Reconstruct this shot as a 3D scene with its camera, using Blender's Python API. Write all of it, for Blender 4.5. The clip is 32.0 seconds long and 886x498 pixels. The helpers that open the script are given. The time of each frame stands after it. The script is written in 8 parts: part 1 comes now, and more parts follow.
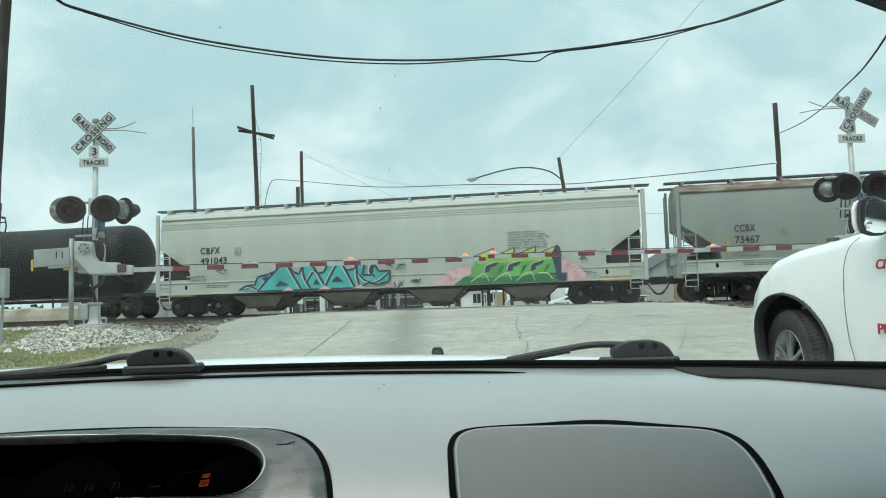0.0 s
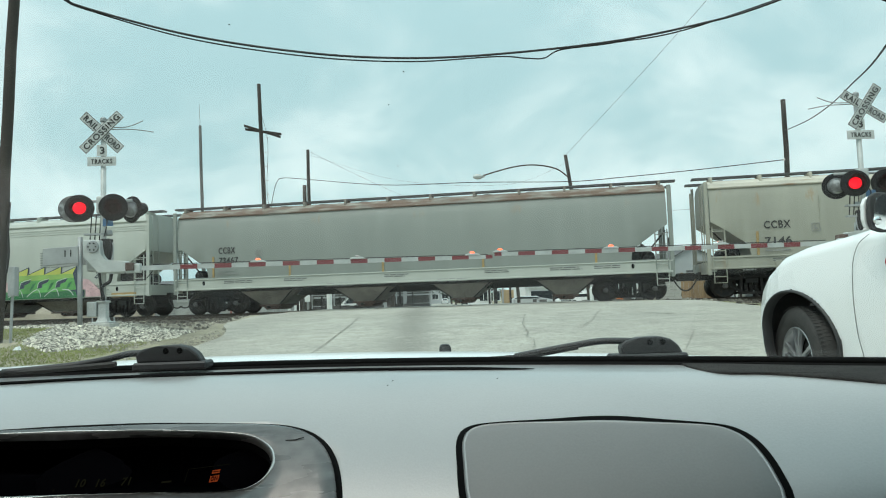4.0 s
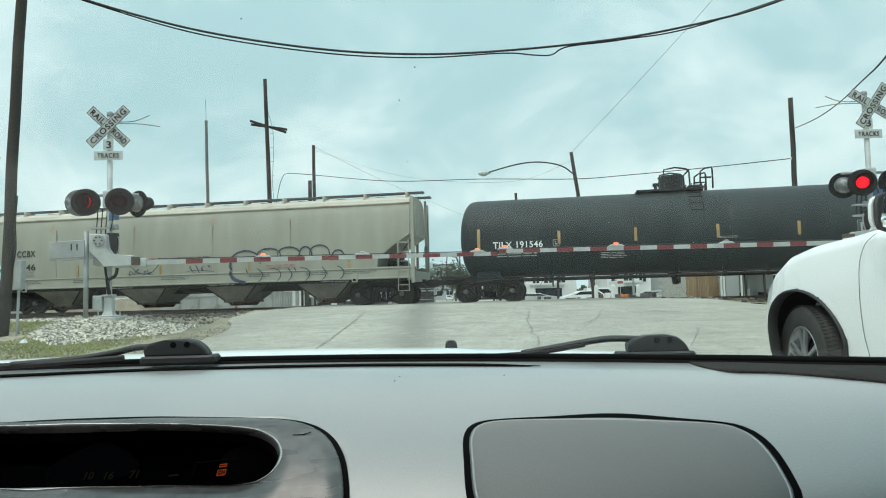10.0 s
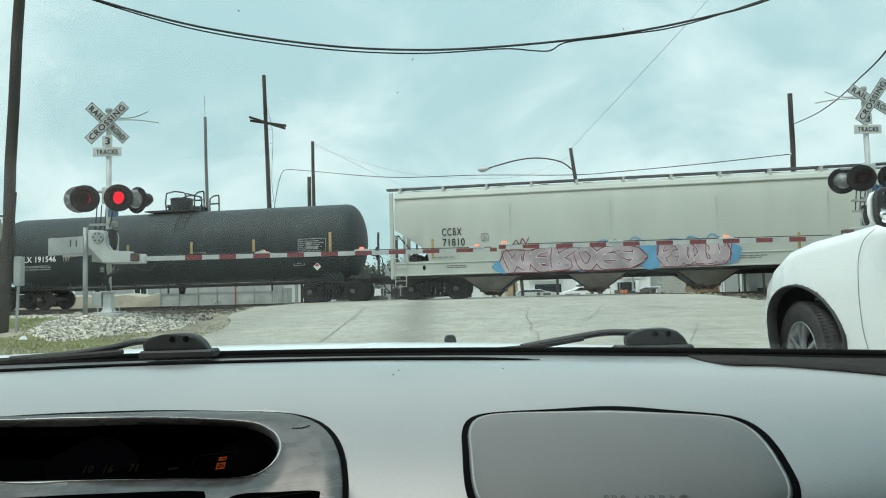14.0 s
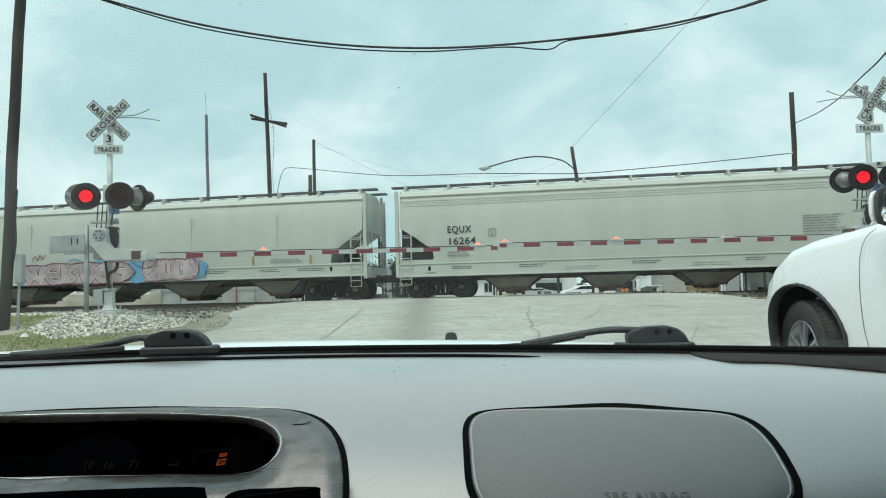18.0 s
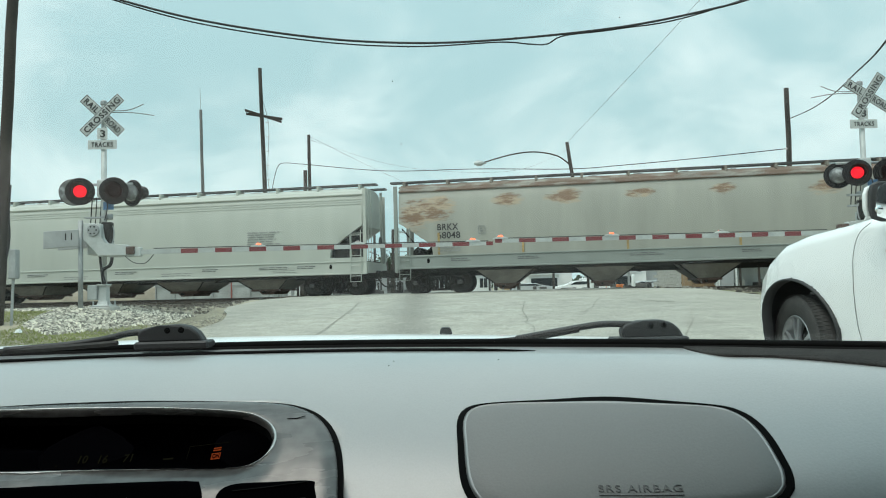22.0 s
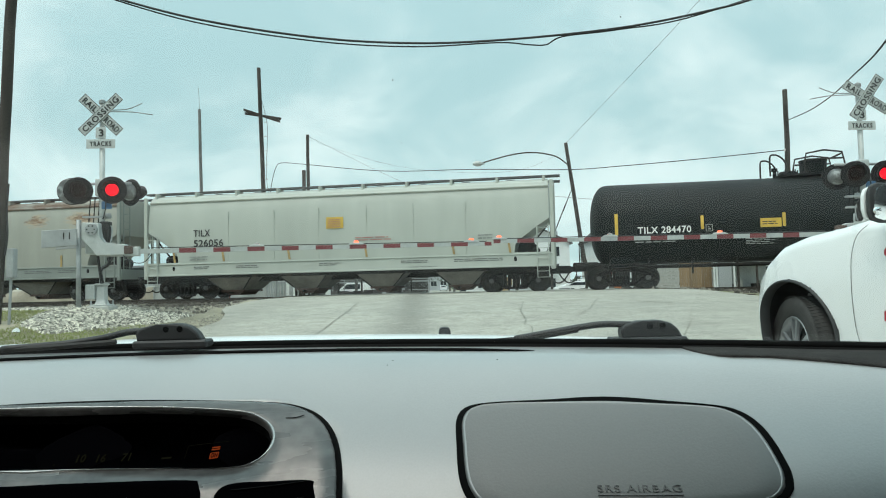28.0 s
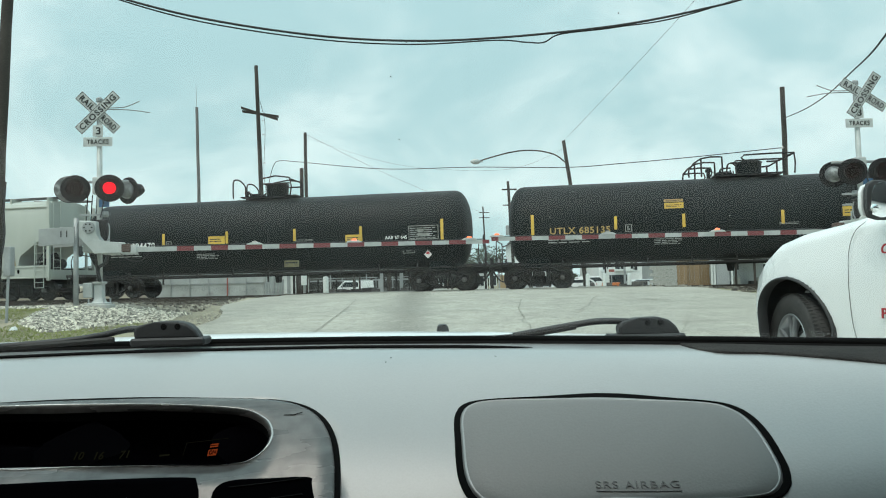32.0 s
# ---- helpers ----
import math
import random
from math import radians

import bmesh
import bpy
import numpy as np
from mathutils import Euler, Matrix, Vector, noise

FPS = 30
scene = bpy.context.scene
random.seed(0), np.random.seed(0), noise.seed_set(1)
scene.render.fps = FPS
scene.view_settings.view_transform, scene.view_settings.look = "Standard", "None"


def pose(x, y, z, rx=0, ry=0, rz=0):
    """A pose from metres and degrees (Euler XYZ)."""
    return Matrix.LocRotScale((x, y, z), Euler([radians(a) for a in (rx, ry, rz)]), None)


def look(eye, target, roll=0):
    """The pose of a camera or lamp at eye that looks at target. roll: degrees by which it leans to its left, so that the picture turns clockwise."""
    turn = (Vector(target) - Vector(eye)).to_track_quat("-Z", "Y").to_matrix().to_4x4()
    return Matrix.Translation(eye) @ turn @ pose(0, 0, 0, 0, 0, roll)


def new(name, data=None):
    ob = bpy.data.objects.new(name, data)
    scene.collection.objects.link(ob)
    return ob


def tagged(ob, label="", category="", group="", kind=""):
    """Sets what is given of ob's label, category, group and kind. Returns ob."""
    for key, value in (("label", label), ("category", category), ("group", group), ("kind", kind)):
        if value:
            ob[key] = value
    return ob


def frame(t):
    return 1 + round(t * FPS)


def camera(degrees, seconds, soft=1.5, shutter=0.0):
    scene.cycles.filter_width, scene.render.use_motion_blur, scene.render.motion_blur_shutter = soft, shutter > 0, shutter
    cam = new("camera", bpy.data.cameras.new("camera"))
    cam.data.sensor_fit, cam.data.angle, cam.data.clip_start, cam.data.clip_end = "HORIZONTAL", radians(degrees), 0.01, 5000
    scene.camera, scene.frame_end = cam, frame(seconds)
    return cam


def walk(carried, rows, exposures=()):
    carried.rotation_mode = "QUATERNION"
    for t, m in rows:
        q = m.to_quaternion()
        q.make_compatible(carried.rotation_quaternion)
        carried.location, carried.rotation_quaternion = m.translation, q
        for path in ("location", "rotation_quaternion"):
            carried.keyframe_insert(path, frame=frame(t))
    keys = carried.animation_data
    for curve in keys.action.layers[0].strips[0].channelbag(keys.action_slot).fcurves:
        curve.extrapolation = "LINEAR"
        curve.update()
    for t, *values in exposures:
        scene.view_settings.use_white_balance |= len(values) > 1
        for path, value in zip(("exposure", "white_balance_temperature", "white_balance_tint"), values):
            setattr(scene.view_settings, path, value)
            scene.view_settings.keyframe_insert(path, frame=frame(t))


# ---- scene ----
cam = camera(64.0, 32.0, soft=1.05)
# seconds, eye x, y, z, then yaw to the left, pitch up and roll, in degrees
PATH = [
    (0.0, 0.0048, 0.0006, 1.2539, -1.819, 4.244, -1.864),
    (0.5, 0.0042, 0.0007, 1.254, -1.771, 4.251, -1.848),
    (1.0, 0.0033, 0.0003, 1.2548, -1.698, 4.279, -1.801),
    (1.5, 0.0025, -0.0006, 1.2549, -1.631, 4.297, -1.764),
    (2.0, 0.0025, -0.0015, 1.2549, -1.542, 4.299, -1.748),
    (2.5, 0.0025, -0.0015, 1.2539, -1.471, 4.28, -1.77),
    (3.0, 0.0028, -0.0008, 1.2527, -1.396, 4.216, -1.836),
    (3.5, 0.003, -0.0004, 1.2519, -1.332, 4.127, -1.905),
    (5.5, 0.0024, -0.0017, 1.254, -1.094, 4.056, -1.912),
    (6.0, 0.0001, -0.0005, 1.2536, -1.051, 4.118, -1.749),
    (6.5, -0.0009, -0.0012, 1.253, -1.016, 4.172, -1.624),
    (7.0, -0.0009, -0.0031, 1.2532, -0.987, 4.191, -1.55),
    (7.5, -0.0001, -0.0027, 1.2532, -0.969, 4.153, -1.526),
    (8.0, 0.0003, -0.0024, 1.253, -0.959, 4.085, -1.539),
    (8.5, -0.0005, -0.0007, 1.2526, -0.951, 4.005, -1.536),
    (9.0, -0.0013, 0.0005, 1.2517, -0.933, 3.941, -1.525),
    (9.5, -0.0013, -0.0003, 1.2521, -0.902, 3.867, -1.51),
    (10.0, -0.0012, -0.0, 1.252, -0.884, 3.816, -1.497),
    (10.5, -0.0012, -0.0003, 1.2513, -0.889, 3.789, -1.495),
    (11.0, -0.0011, -0.0009, 1.2502, -0.909, 3.751, -1.526),
    (11.5, 0.0003, 0.0001, 1.2497, -0.915, 3.714, -1.587),
    (12.0, 0.0006, -0.0008, 1.2492, -0.944, 3.667, -1.635),
    (12.5, 0.0008, 0.0003, 1.2493, -0.957, 3.617, -1.645),
    (13.0, 0.0001, 0.0001, 1.2499, -0.965, 3.576, -1.599),
    (13.5, -0.0003, 0.0, 1.2498, -0.962, 3.536, -1.552),
    (14.0, -0.0003, -0.0003, 1.2487, -0.923, 3.505, -1.571),
    (14.5, -0.0004, 0.0014, 1.249, -0.898, 3.448, -1.58),
    (16.5, -0.0002, 0.0018, 1.248, -0.8, 3.409, -1.494),
    (17.0, 0.0001, 0.0018, 1.248, -0.791, 3.403, -1.474),
    (17.5, 0.0004, 0.0014, 1.2474, -0.801, 3.392, -1.449),
    (18.0, -0.0007, 0.0014, 1.2464, -0.849, 3.383, -1.446),
    (18.5, -0.0001, 0.0004, 1.2462, -0.911, 3.37, -1.435),
    (19.0, -0.0003, 0.0005, 1.2469, -0.991, 3.345, -1.407),
    (19.5, -0.0004, 0.0003, 1.2479, -1.078, 3.294, -1.382),
    (20.0, -0.0002, 0.001, 1.2475, -1.145, 3.224, -1.401),
    (20.5, -0.0, 0.001, 1.247, -1.182, 3.144, -1.449),
    (21.0, -0.0002, 0.0012, 1.2464, -1.207, 3.079, -1.472),
    (21.5, 0.0005, 0.001, 1.2453, -1.21, 3.031, -1.494),
    (22.0, 0.0006, 0.0011, 1.2449, -1.211, 3.004, -1.484),
    (22.5, 0.0006, 0.0012, 1.2457, -1.198, 2.972, -1.464),
    (23.0, -0.0001, 0.0012, 1.2463, -1.185, 2.958, -1.421),
    (23.5, -0.0001, 0.0009, 1.2461, -1.175, 2.945, -1.418),
    (24.0, -0.0, 0.0011, 1.2451, -1.172, 2.925, -1.436),
    (24.5, -0.0001, 0.0015, 1.2445, -1.193, 2.886, -1.451),
    (25.0, 0.0005, 0.0016, 1.2437, -1.208, 2.879, -1.445),
    (25.5, 0.0012, 0.0013, 1.2434, -1.216, 2.904, -1.402),
    (27.5, -0.0011, 0.0028, 1.2447, -1.306, 3.07, -1.311),
    (28.0, -0.0006, 0.0021, 1.244, -1.338, 3.025, -1.332),
    (28.5, -0.0003, 0.0014, 1.2436, -1.359, 2.996, -1.339),
    (29.0, -0.0011, 0.0014, 1.2443, -1.394, 2.982, -1.281),
    (29.5, -0.002, 0.0024, 1.2451, -1.415, 2.983, -1.255),
    (30.0, -0.0025, 0.0027, 1.2452, -1.443, 2.981, -1.239),
    (30.5, -0.0025, 0.0021, 1.2443, -1.47, 2.963, -1.264),
    (31.0, -0.0019, 0.0022, 1.2436, -1.477, 2.916, -1.285),
    (31.5, -0.0017, 0.0027, 1.2425, -1.491, 2.885, -1.347),
    (32.0, -0.0008, 0.0022, 1.2428, -1.503, 2.85, -1.403),
]


def view(x, y, z, yaw, pitch, roll):
    a, b = radians(yaw), radians(pitch)
    ahead = Vector((-math.sin(a) * math.cos(b), math.cos(a) * math.cos(b), math.sin(b)))
    return look((x, y, z), Vector((x, y, z)) + ahead, roll)


walk(cam, [(t, view(*v)) for t, *v in PATH], exposures=[(0, 0.0), (32, 0.0)])

# ---- light: a bright overcast sky, slightly green-blue ----
world = bpy.data.worlds.new("overcast")
scene.world = world
world.use_nodes = True
wn, wl = world.node_tree.nodes, world.node_tree.links
wn.clear()
sky = wn.new("ShaderNodeTexSky")
sky.sky_type, sky.sun_disc = "NISHITA", False
sky.sun_elevation, sky.sun_rotation = radians(59), radians(-142)
sky.air_density, sky.dust_density = 1.5, 4.0
tc = wn.new("ShaderNodeTexCoord")
sep = wn.new("ShaderNodeSeparateXYZ")
wl.new(tc.outputs["Generated"], sep.inputs[0])


def wmath(op, a, b):
    n = wn.new("ShaderNodeMath")
    n.operation = op
    for i, v in enumerate((a, b)):
        if isinstance(v, (int, float)):
            n.inputs[i].default_value = v
        else:
            wl.new(v, n.inputs[i])
    return n.outputs[0]


up = wmath("ADD", wmath("MAXIMUM", sep.outputs[2], 0.0), 0.42)
flat = wn.new("ShaderNodeCombineXYZ")
wl.new(wmath("DIVIDE", sep.outputs[0], up), flat.inputs[0])
wl.new(wmath("DIVIDE", sep.outputs[1], up), flat.inputs[1])
flat.inputs[2].default_value = 3.7
big = wn.new("ShaderNodeTexNoise")
big.inputs["Scale"].default_value, big.inputs["Detail"].default_value = 2.1, 10.0
big.inputs["Roughness"].default_value, big.inputs["Distortion"].default_value = 0.58, 0.45
wl.new(flat.outputs[0], big.inputs["Vector"])
ramp = wn.new("ShaderNodeValToRGB")
ramp.color_ramp.interpolation = "EASE"
ramp.color_ramp.elements[0].position, ramp.color_ramp.elements[0].color = 0.36, (0.525, 0.79, 0.82, 1)
ramp.color_ramp.elements[1].position, ramp.color_ramp.elements[1].color = 0.64, (0.86, 1.06, 1.06, 1)
wl.new(big.outputs["Fac"], ramp.inputs[0])
skymix = wn.new("ShaderNodeMixRGB")
skymix.inputs[0].default_value = 0.88
scaled = wn.new("ShaderNodeMixRGB")
scaled.blend_type = "MULTIPLY"
scaled.inputs[0].default_value = 1.0
scaled.inputs[2].default_value = (0.1, 0.1, 0.1, 1)
wl.new(sky.outputs[0], scaled.inputs[1])
wl.new(scaled.outputs[0], skymix.inputs[1])
wl.new(ramp.outputs[0], skymix.inputs[2])
bgn = wn.new("ShaderNodeBackground")
# an overcast sky is brightest overhead
climb = wmath("MAXIMUM", sep.outputs[2], 0.0)
wl.new(wmath("ADD", wmath("MULTIPLY", wmath("MULTIPLY", climb, climb), wmath("MULTIPLY", climb, 1.1)), 1.0), bgn.inputs[1])
wl.new(skymix.outputs[0], bgn.inputs[0])
wout = wn.new("ShaderNodeOutputWorld")
wl.new(bgn.outputs[0], wout.inputs[0])

sun = new("sun", bpy.data.lights.new("sun", "SUN"))
sun.data.energy, sun.data.angle, sun.data.color = 1.65, radians(35), (1.0, 0.95, 0.86)
sun.matrix_world = look((-30, -28, 80), (0, 10, 0))


# ---- materials ----
def mat(name, base, rough=0.6, metal=0.0, var=0.18, scale=2.0, fine=40.0, bump=0.0, stain=None, stain_at=0.62, stain_scale=1.2, stretch=(1, 1, 1), emit=None, power=0.0, coat=0.0, spec=0.5, rnd=0.0, isl=0.0, coat_rough=0.03):
    """A procedural surface: base colour varied at two scales, with stains, relief and gloss."""
    m = bpy.data.materials.new(name)
    m.use_nodes = True
    n, l = m.node_tree.nodes, m.node_tree.links
    b = n["Principled BSDF"]
    b.inputs["Roughness"].default_value, b.inputs["Metallic"].default_value = rough, metal
    b.inputs["Coat Weight"].default_value, b.inputs["Coat Roughness"].default_value = coat, coat_rough
    b.inputs["Specular IOR Level"].default_value = spec
    c = n.new("ShaderNodeTexCoord")
    mp = n.new("ShaderNodeMapping")
    mp.inputs["Scale"].default_value = stretch
    l.new(c.outputs["Object"], mp.inputs[0])

    def noise_of(sc, detail, src):
        t = n.new("ShaderNodeTexNoise")
        t.inputs["Scale"].default_value, t.inputs["Detail"].default_value = sc, detail
        l.new(src, t.inputs["Vector"])
        return t.outputs["Fac"]

    def mixer(kind, fac, a, bb):
        x = n.new("ShaderNodeMixRGB")
        x.blend_type = kind
        for i, v in enumerate((fac, a, bb)):
            if hasattr(v, "is_linked"):
                l.new(v, x.inputs[i])
            elif i == 0:
                x.inputs[0].default_value = v
            else:
                x.inputs[i].default_value = (*v, 1)
        return x.outputs[0]

    def ramped(src, lo, hi, dark, light):
        r = n.new("ShaderNodeValToRGB")
        e = r.color_ramp.elements
        e[0].position, e[1].position = lo, hi
        e[0].color, e[1].color = (dark, dark, dark, 1), (light, light, light, 1)
        l.new(src, r.inputs[0])
        return r.outputs[0]

    coarse = noise_of(scale, 4.0, mp.outputs[0])
    grain = noise_of(fine, 3.0, c.outputs["Object"])
    col = mixer("MULTIPLY", 1.0, base, ramped(coarse, 0.3, 0.7, 1 - var, 1 + var * 0.4))
    col = mixer("MULTIPLY", 1.0, col, ramped(grain, 0.3, 0.7, 1 - var * 0.5, 1 + var * 0.2))
    if stain:
        col = mixer("MIX", ramped(noise_of(stain_scale, 6.0, mp.outputs[0]), stain_at, stain_at + 0.12, 0.0, 0.9), col, stain)
    if rnd:
        o = n.new("ShaderNodeObjectInfo")
        col = mixer("MULTIPLY", 1.0, col, ramped(o.outputs["Random"], 0.0, 1.0, 1 - rnd, 1 + rnd * 0.5))
    if isl:
        g = n.new("ShaderNodeNewGeometry")
        col = mixer("MULTIPLY", 1.0, col, ramped(g.outputs["Random Per Island"], 0.0, 1.0, 1 - isl, 1 + isl * 0.5))
    l.new(col, b.inputs["Base Color"])
    l.new(ramped(coarse, 0.2, 0.8, max(rough - 0.1, 0.02), min(rough + 0.12, 1)), b.inputs["Roughness"])
    if bump:
        bp = n.new("ShaderNodeBump")
        bp.inputs["Strength"].default_value, bp.inputs["Distance"].default_value = min(bump, 1.0), 0.01
        l.new(grain, bp.inputs["Height"])
        l.new(bp.outputs[0], b.inputs["Normal"])
    if emit:
        b.inputs["Emission Color"].default_value = (*emit, 1)
        b.inputs["Emission Strength"].default_value = power
    return m


RUST = (0.20, 0.075, 0.035)
M = {
    "concrete": mat("concrete", (0.395, 0.378, 0.325), 0.85, var=0.16, scale=0.45, fine=14, stain=(0.33, 0.315, 0.275), stain_at=0.58, stain_scale=0.8, spec=0.25),
    "tar": mat("tar", (0.30, 0.29, 0.255), 0.85, var=0.3, scale=3, spec=0.1),
    "worn_joint": mat("worn joint", (0.38, 0.37, 0.335), 0.9, var=0.3, scale=1.5, fine=14, stain=(0.48, 0.47, 0.43), stain_at=0.5, stain_scale=1.6, spec=0.08),
    "earth": mat("earth", (0.33, 0.30, 0.225), 0.95, var=0.4, scale=0.6, fine=12, bump=0.1, spec=0.1, stain=(0.16, 0.17, 0.07), stain_at=0.55, stain_scale=0.25),
    "gravel": mat("gravel", (0.38, 0.35, 0.29), 0.95, var=0.35, scale=3, fine=25, bump=0.5, isl=0.5, stain=(0.17, 0.16, 0.14), stain_at=0.55, stain_scale=1.5),
    "stone": mat("stone", (0.64, 0.60, 0.51), 0.9, var=0.35, scale=5, fine=30, bump=0.3, isl=0.85),
    "dark_stone": mat("dark stone", (0.13, 0.115, 0.095), 0.95, var=0.5, scale=5, fine=30, bump=0.3, isl=0.6),
    "grass": mat("grass", (0.27, 0.295, 0.10), 0.8, var=0.35, scale=1.5, fine=20),
    "leaf": mat("leaf", (0.045, 0.07, 0.035), 0.75, var=0.5, scale=0.8, fine=6),
    "bark": mat("bark", (0.10, 0.085, 0.07), 0.9, var=0.4, scale=6, fine=30, bump=0.5, stretch=(1, 1, 0.2)),
    "pole": mat("weathered pole wood", (0.058, 0.050, 0.044), 0.9, var=0.45, scale=5, fine=40, bump=0.5, stretch=(1, 1, 0.12)),
    # pole wood made paler, with the distance haze put into its colour
    "hazy_pole": mat("hazed pole wood", (0.17, 0.17, 0.165), 0.9, var=0.35, scale=5, fine=40, bump=0.4, stretch=(1, 1, 0.12)),
    "rail": mat("rail steel", (0.075, 0.06, 0.05), 0.5, 0.6, var=0.3, scale=3),
    "tie": mat("tie wood", (0.07, 0.06, 0.05), 0.95, var=0.4, scale=4, bump=0.4),
    "galv": mat("galvanised steel", (0.36, 0.375, 0.375), 0.55, 0.45, var=0.22, scale=4, fine=50, bump=0.05),
    "alu": mat("aluminium paint", (0.50, 0.52, 0.51), 0.55, 0.3, var=0.2, scale=4),
    "sign_white": mat("sign white", (0.70, 0.73, 0.72), 0.5, var=0.12, scale=6, stain=(0.45, 0.45, 0.42), stain_at=0.68, stain_scale=5),
    # sign white greyed to carry the shade of backlit signs, with random grime
    "sign_shaded": mat("shaded reflective sheeting", (0.51, 0.535, 0.53), 0.55, var=0.2, scale=6, fine=45, stain=(0.27, 0.275, 0.26), stain_at=0.62, stain_scale=5),
    "sign_black": mat("sign black", (0.02, 0.02, 0.02), 0.5, var=0.1),
    "lamp_black": mat("lamp black", (0.013, 0.013, 0.014), 0.7, var=0.3, scale=10, spec=0.2),
    "lamp_shell": mat("worn lamp shell", (0.20, 0.205, 0.205), 0.6, 0.2, var=0.5, scale=9, fine=40, stain=(0.40, 0.42, 0.42), stain_at=0.55, stain_scale=8),
    "gate_red": mat("red oxide gate", (0.115, 0.075, 0.062), 0.85, var=0.4, scale=4),
    "tan_wall": mat("tan earth wall", (0.40, 0.36, 0.29), 0.95, var=0.25, scale=0.9, fine=14, bump=0.3, stain=(0.30, 0.28, 0.24), stain_at=0.6, stain_scale=1.4),
    "lamp_red_dark": mat("unlit red lens", (0.012, 0.006, 0.006), 0.5, var=0.2, scale=20, spec=0.15),
    "lamp_red": mat("lit red lens", (0.2, 0.004, 0.006), 0.4, emit=(1.0, 0.004, 0.016), power=1.7, spec=0.2),
    "lamp_amber": mat("lit amber lens", (0.6, 0.1, 0.04), 0.3, emit=(1.0, 0.10, 0.03), power=2.6),
    "lamp_dull": mat("unlit arm lens", (0.30, 0.27, 0.25), 0.3, var=0.1),
    "arm_red": mat("reflective red", (0.17, 0.03, 0.034), 0.45, var=0.15, scale=3, fine=20),
    "arm_white": mat("reflective white", (0.40, 0.42, 0.41), 0.45, var=0.2, scale=3, fine=20),
    "blue_sign": mat("blue sign", (0.05, 0.14, 0.28), 0.5),
    "wire": mat("black cable", (0.02, 0.02, 0.022), 0.6, var=0.3, scale=8),
    "white_car": mat("white car paint", (0.80, 0.81, 0.81), 0.28, var=0.03, coat=0.6),
    "black_plastic": mat("black plastic", (0.022, 0.022, 0.023), 0.55, var=0.2, scale=12, fine=120, bump=0.06),
    "rubber": mat("rubber", (0.042, 0.040, 0.038), 0.85, var=0.4, scale=8, fine=60, bump=0.2, stain=(0.10, 0.095, 0.085), stain_at=0.6, stain_scale=6),
    "rim": mat("alloy rim", (0.38, 0.39, 0.40), 0.35, 0.7, var=0.15, scale=8),
    "mirror": mat("mirror glass", (0.85, 0.87, 0.87), 0.02, 1.0, var=0.0),
    "dark_glass": mat("dark glass", (0.02, 0.025, 0.028), 0.06, var=0.0, coat=0.5),
    "head_glass": mat("headlamp glass", (0.55, 0.58, 0.6), 0.1, 0.3, var=0.2, scale=20),
    "red_paint": mat("red lettering", (0.42, 0.03, 0.04), 0.5, var=0.1),
    "dash": mat("grey dash vinyl", (0.29, 0.284, 0.28), 0.34, var=0.08, scale=6, fine=420, bump=0.06, spec=1.0, coat=1.0, coat_rough=0.26),
    # the dash vinyl again, darkened for the shade on the tilted cover
    "dash_pad_shaded": mat("shaded airbag vinyl", (0.205, 0.199, 0.195), 0.42, var=0.08, scale=6, fine=420, bump=0.06, spec=0.3, coat=0.5, coat_rough=0.35),
    # stretched light and dark streaks in the colour stand for reflections
    "trim_silver": mat("silver trim", (0.14, 0.132, 0.128), 0.26, 0.45, var=0.45, scale=9, fine=70, bump=0.03, stretch=(0.45, 3, 3), coat=0.0, stain=(0.15, 0.142, 0.138), stain_at=0.54, stain_scale=11),
    "trim_polish": mat("polished silver trim", (0.42, 0.42, 0.41), 0.22, 0.6, var=0.15, scale=20),
    "emboss": mat("embossed grey", (0.10, 0.098, 0.096), 0.4, var=0.1, coat=0.4, coat_rough=0.35),
    "seam": mat("dark seam", (0.006, 0.006, 0.006), 0.85, var=0.1, spec=0.06),
    # also fills the air vents, in place of the shade inside them
    "screen": mat("display and vent black", (0.0015, 0.0015, 0.002), 0.6, var=0.1, spec=0.0),
    "digit_amber": mat("amber indicator", (0.10, 0.02, 0.006), 0.4, emit=(1.0, 0.16, 0.04), power=0.11, spec=0.0),
    "digit_dim": mat("dim digits", (0.003, 0.003, 0.002), 0.6, emit=(0.42, 0.43, 0.22), power=0.010, spec=0.0),
    "cloth": mat("dark headlining", (0.10, 0.10, 0.095), 0.95, var=0.08, fine=200, bump=0.2),
    "grille": mat("speaker grille", (0.05, 0.047, 0.045), 0.9, var=0.3, scale=30, fine=300, bump=0.5, spec=0.06),
    "cowl": mat("matt cowl plastic", (0.010, 0.010, 0.010), 0.9, var=0.2, scale=12, spec=0.08),
    "grey_steel": mat("weathered tank steel", (0.031, 0.042, 0.044), 0.55, var=0.35, scale=0.7, fine=8, spec=0.2, stain=(0.06, 0.066, 0.066), stain_at=0.64, stain_scale=0.9, stretch=(1, 1, 0.5)),
    "black_steel": mat("black tank steel", (0.0075, 0.0105, 0.011), 0.55, var=0.35, scale=0.7, fine=8, spec=0.16, stain=(0.024, 0.028, 0.028), stain_at=0.66, stain_scale=0.9, stretch=(1, 1, 0.5)),
    "under": mat("grimy black iron", (0.021, 0.020, 0.019), 0.8, var=0.45, scale=3, fine=20, bump=0.3, stain=(0.085, 0.06, 0.045), stain_at=0.62, stain_scale=3),
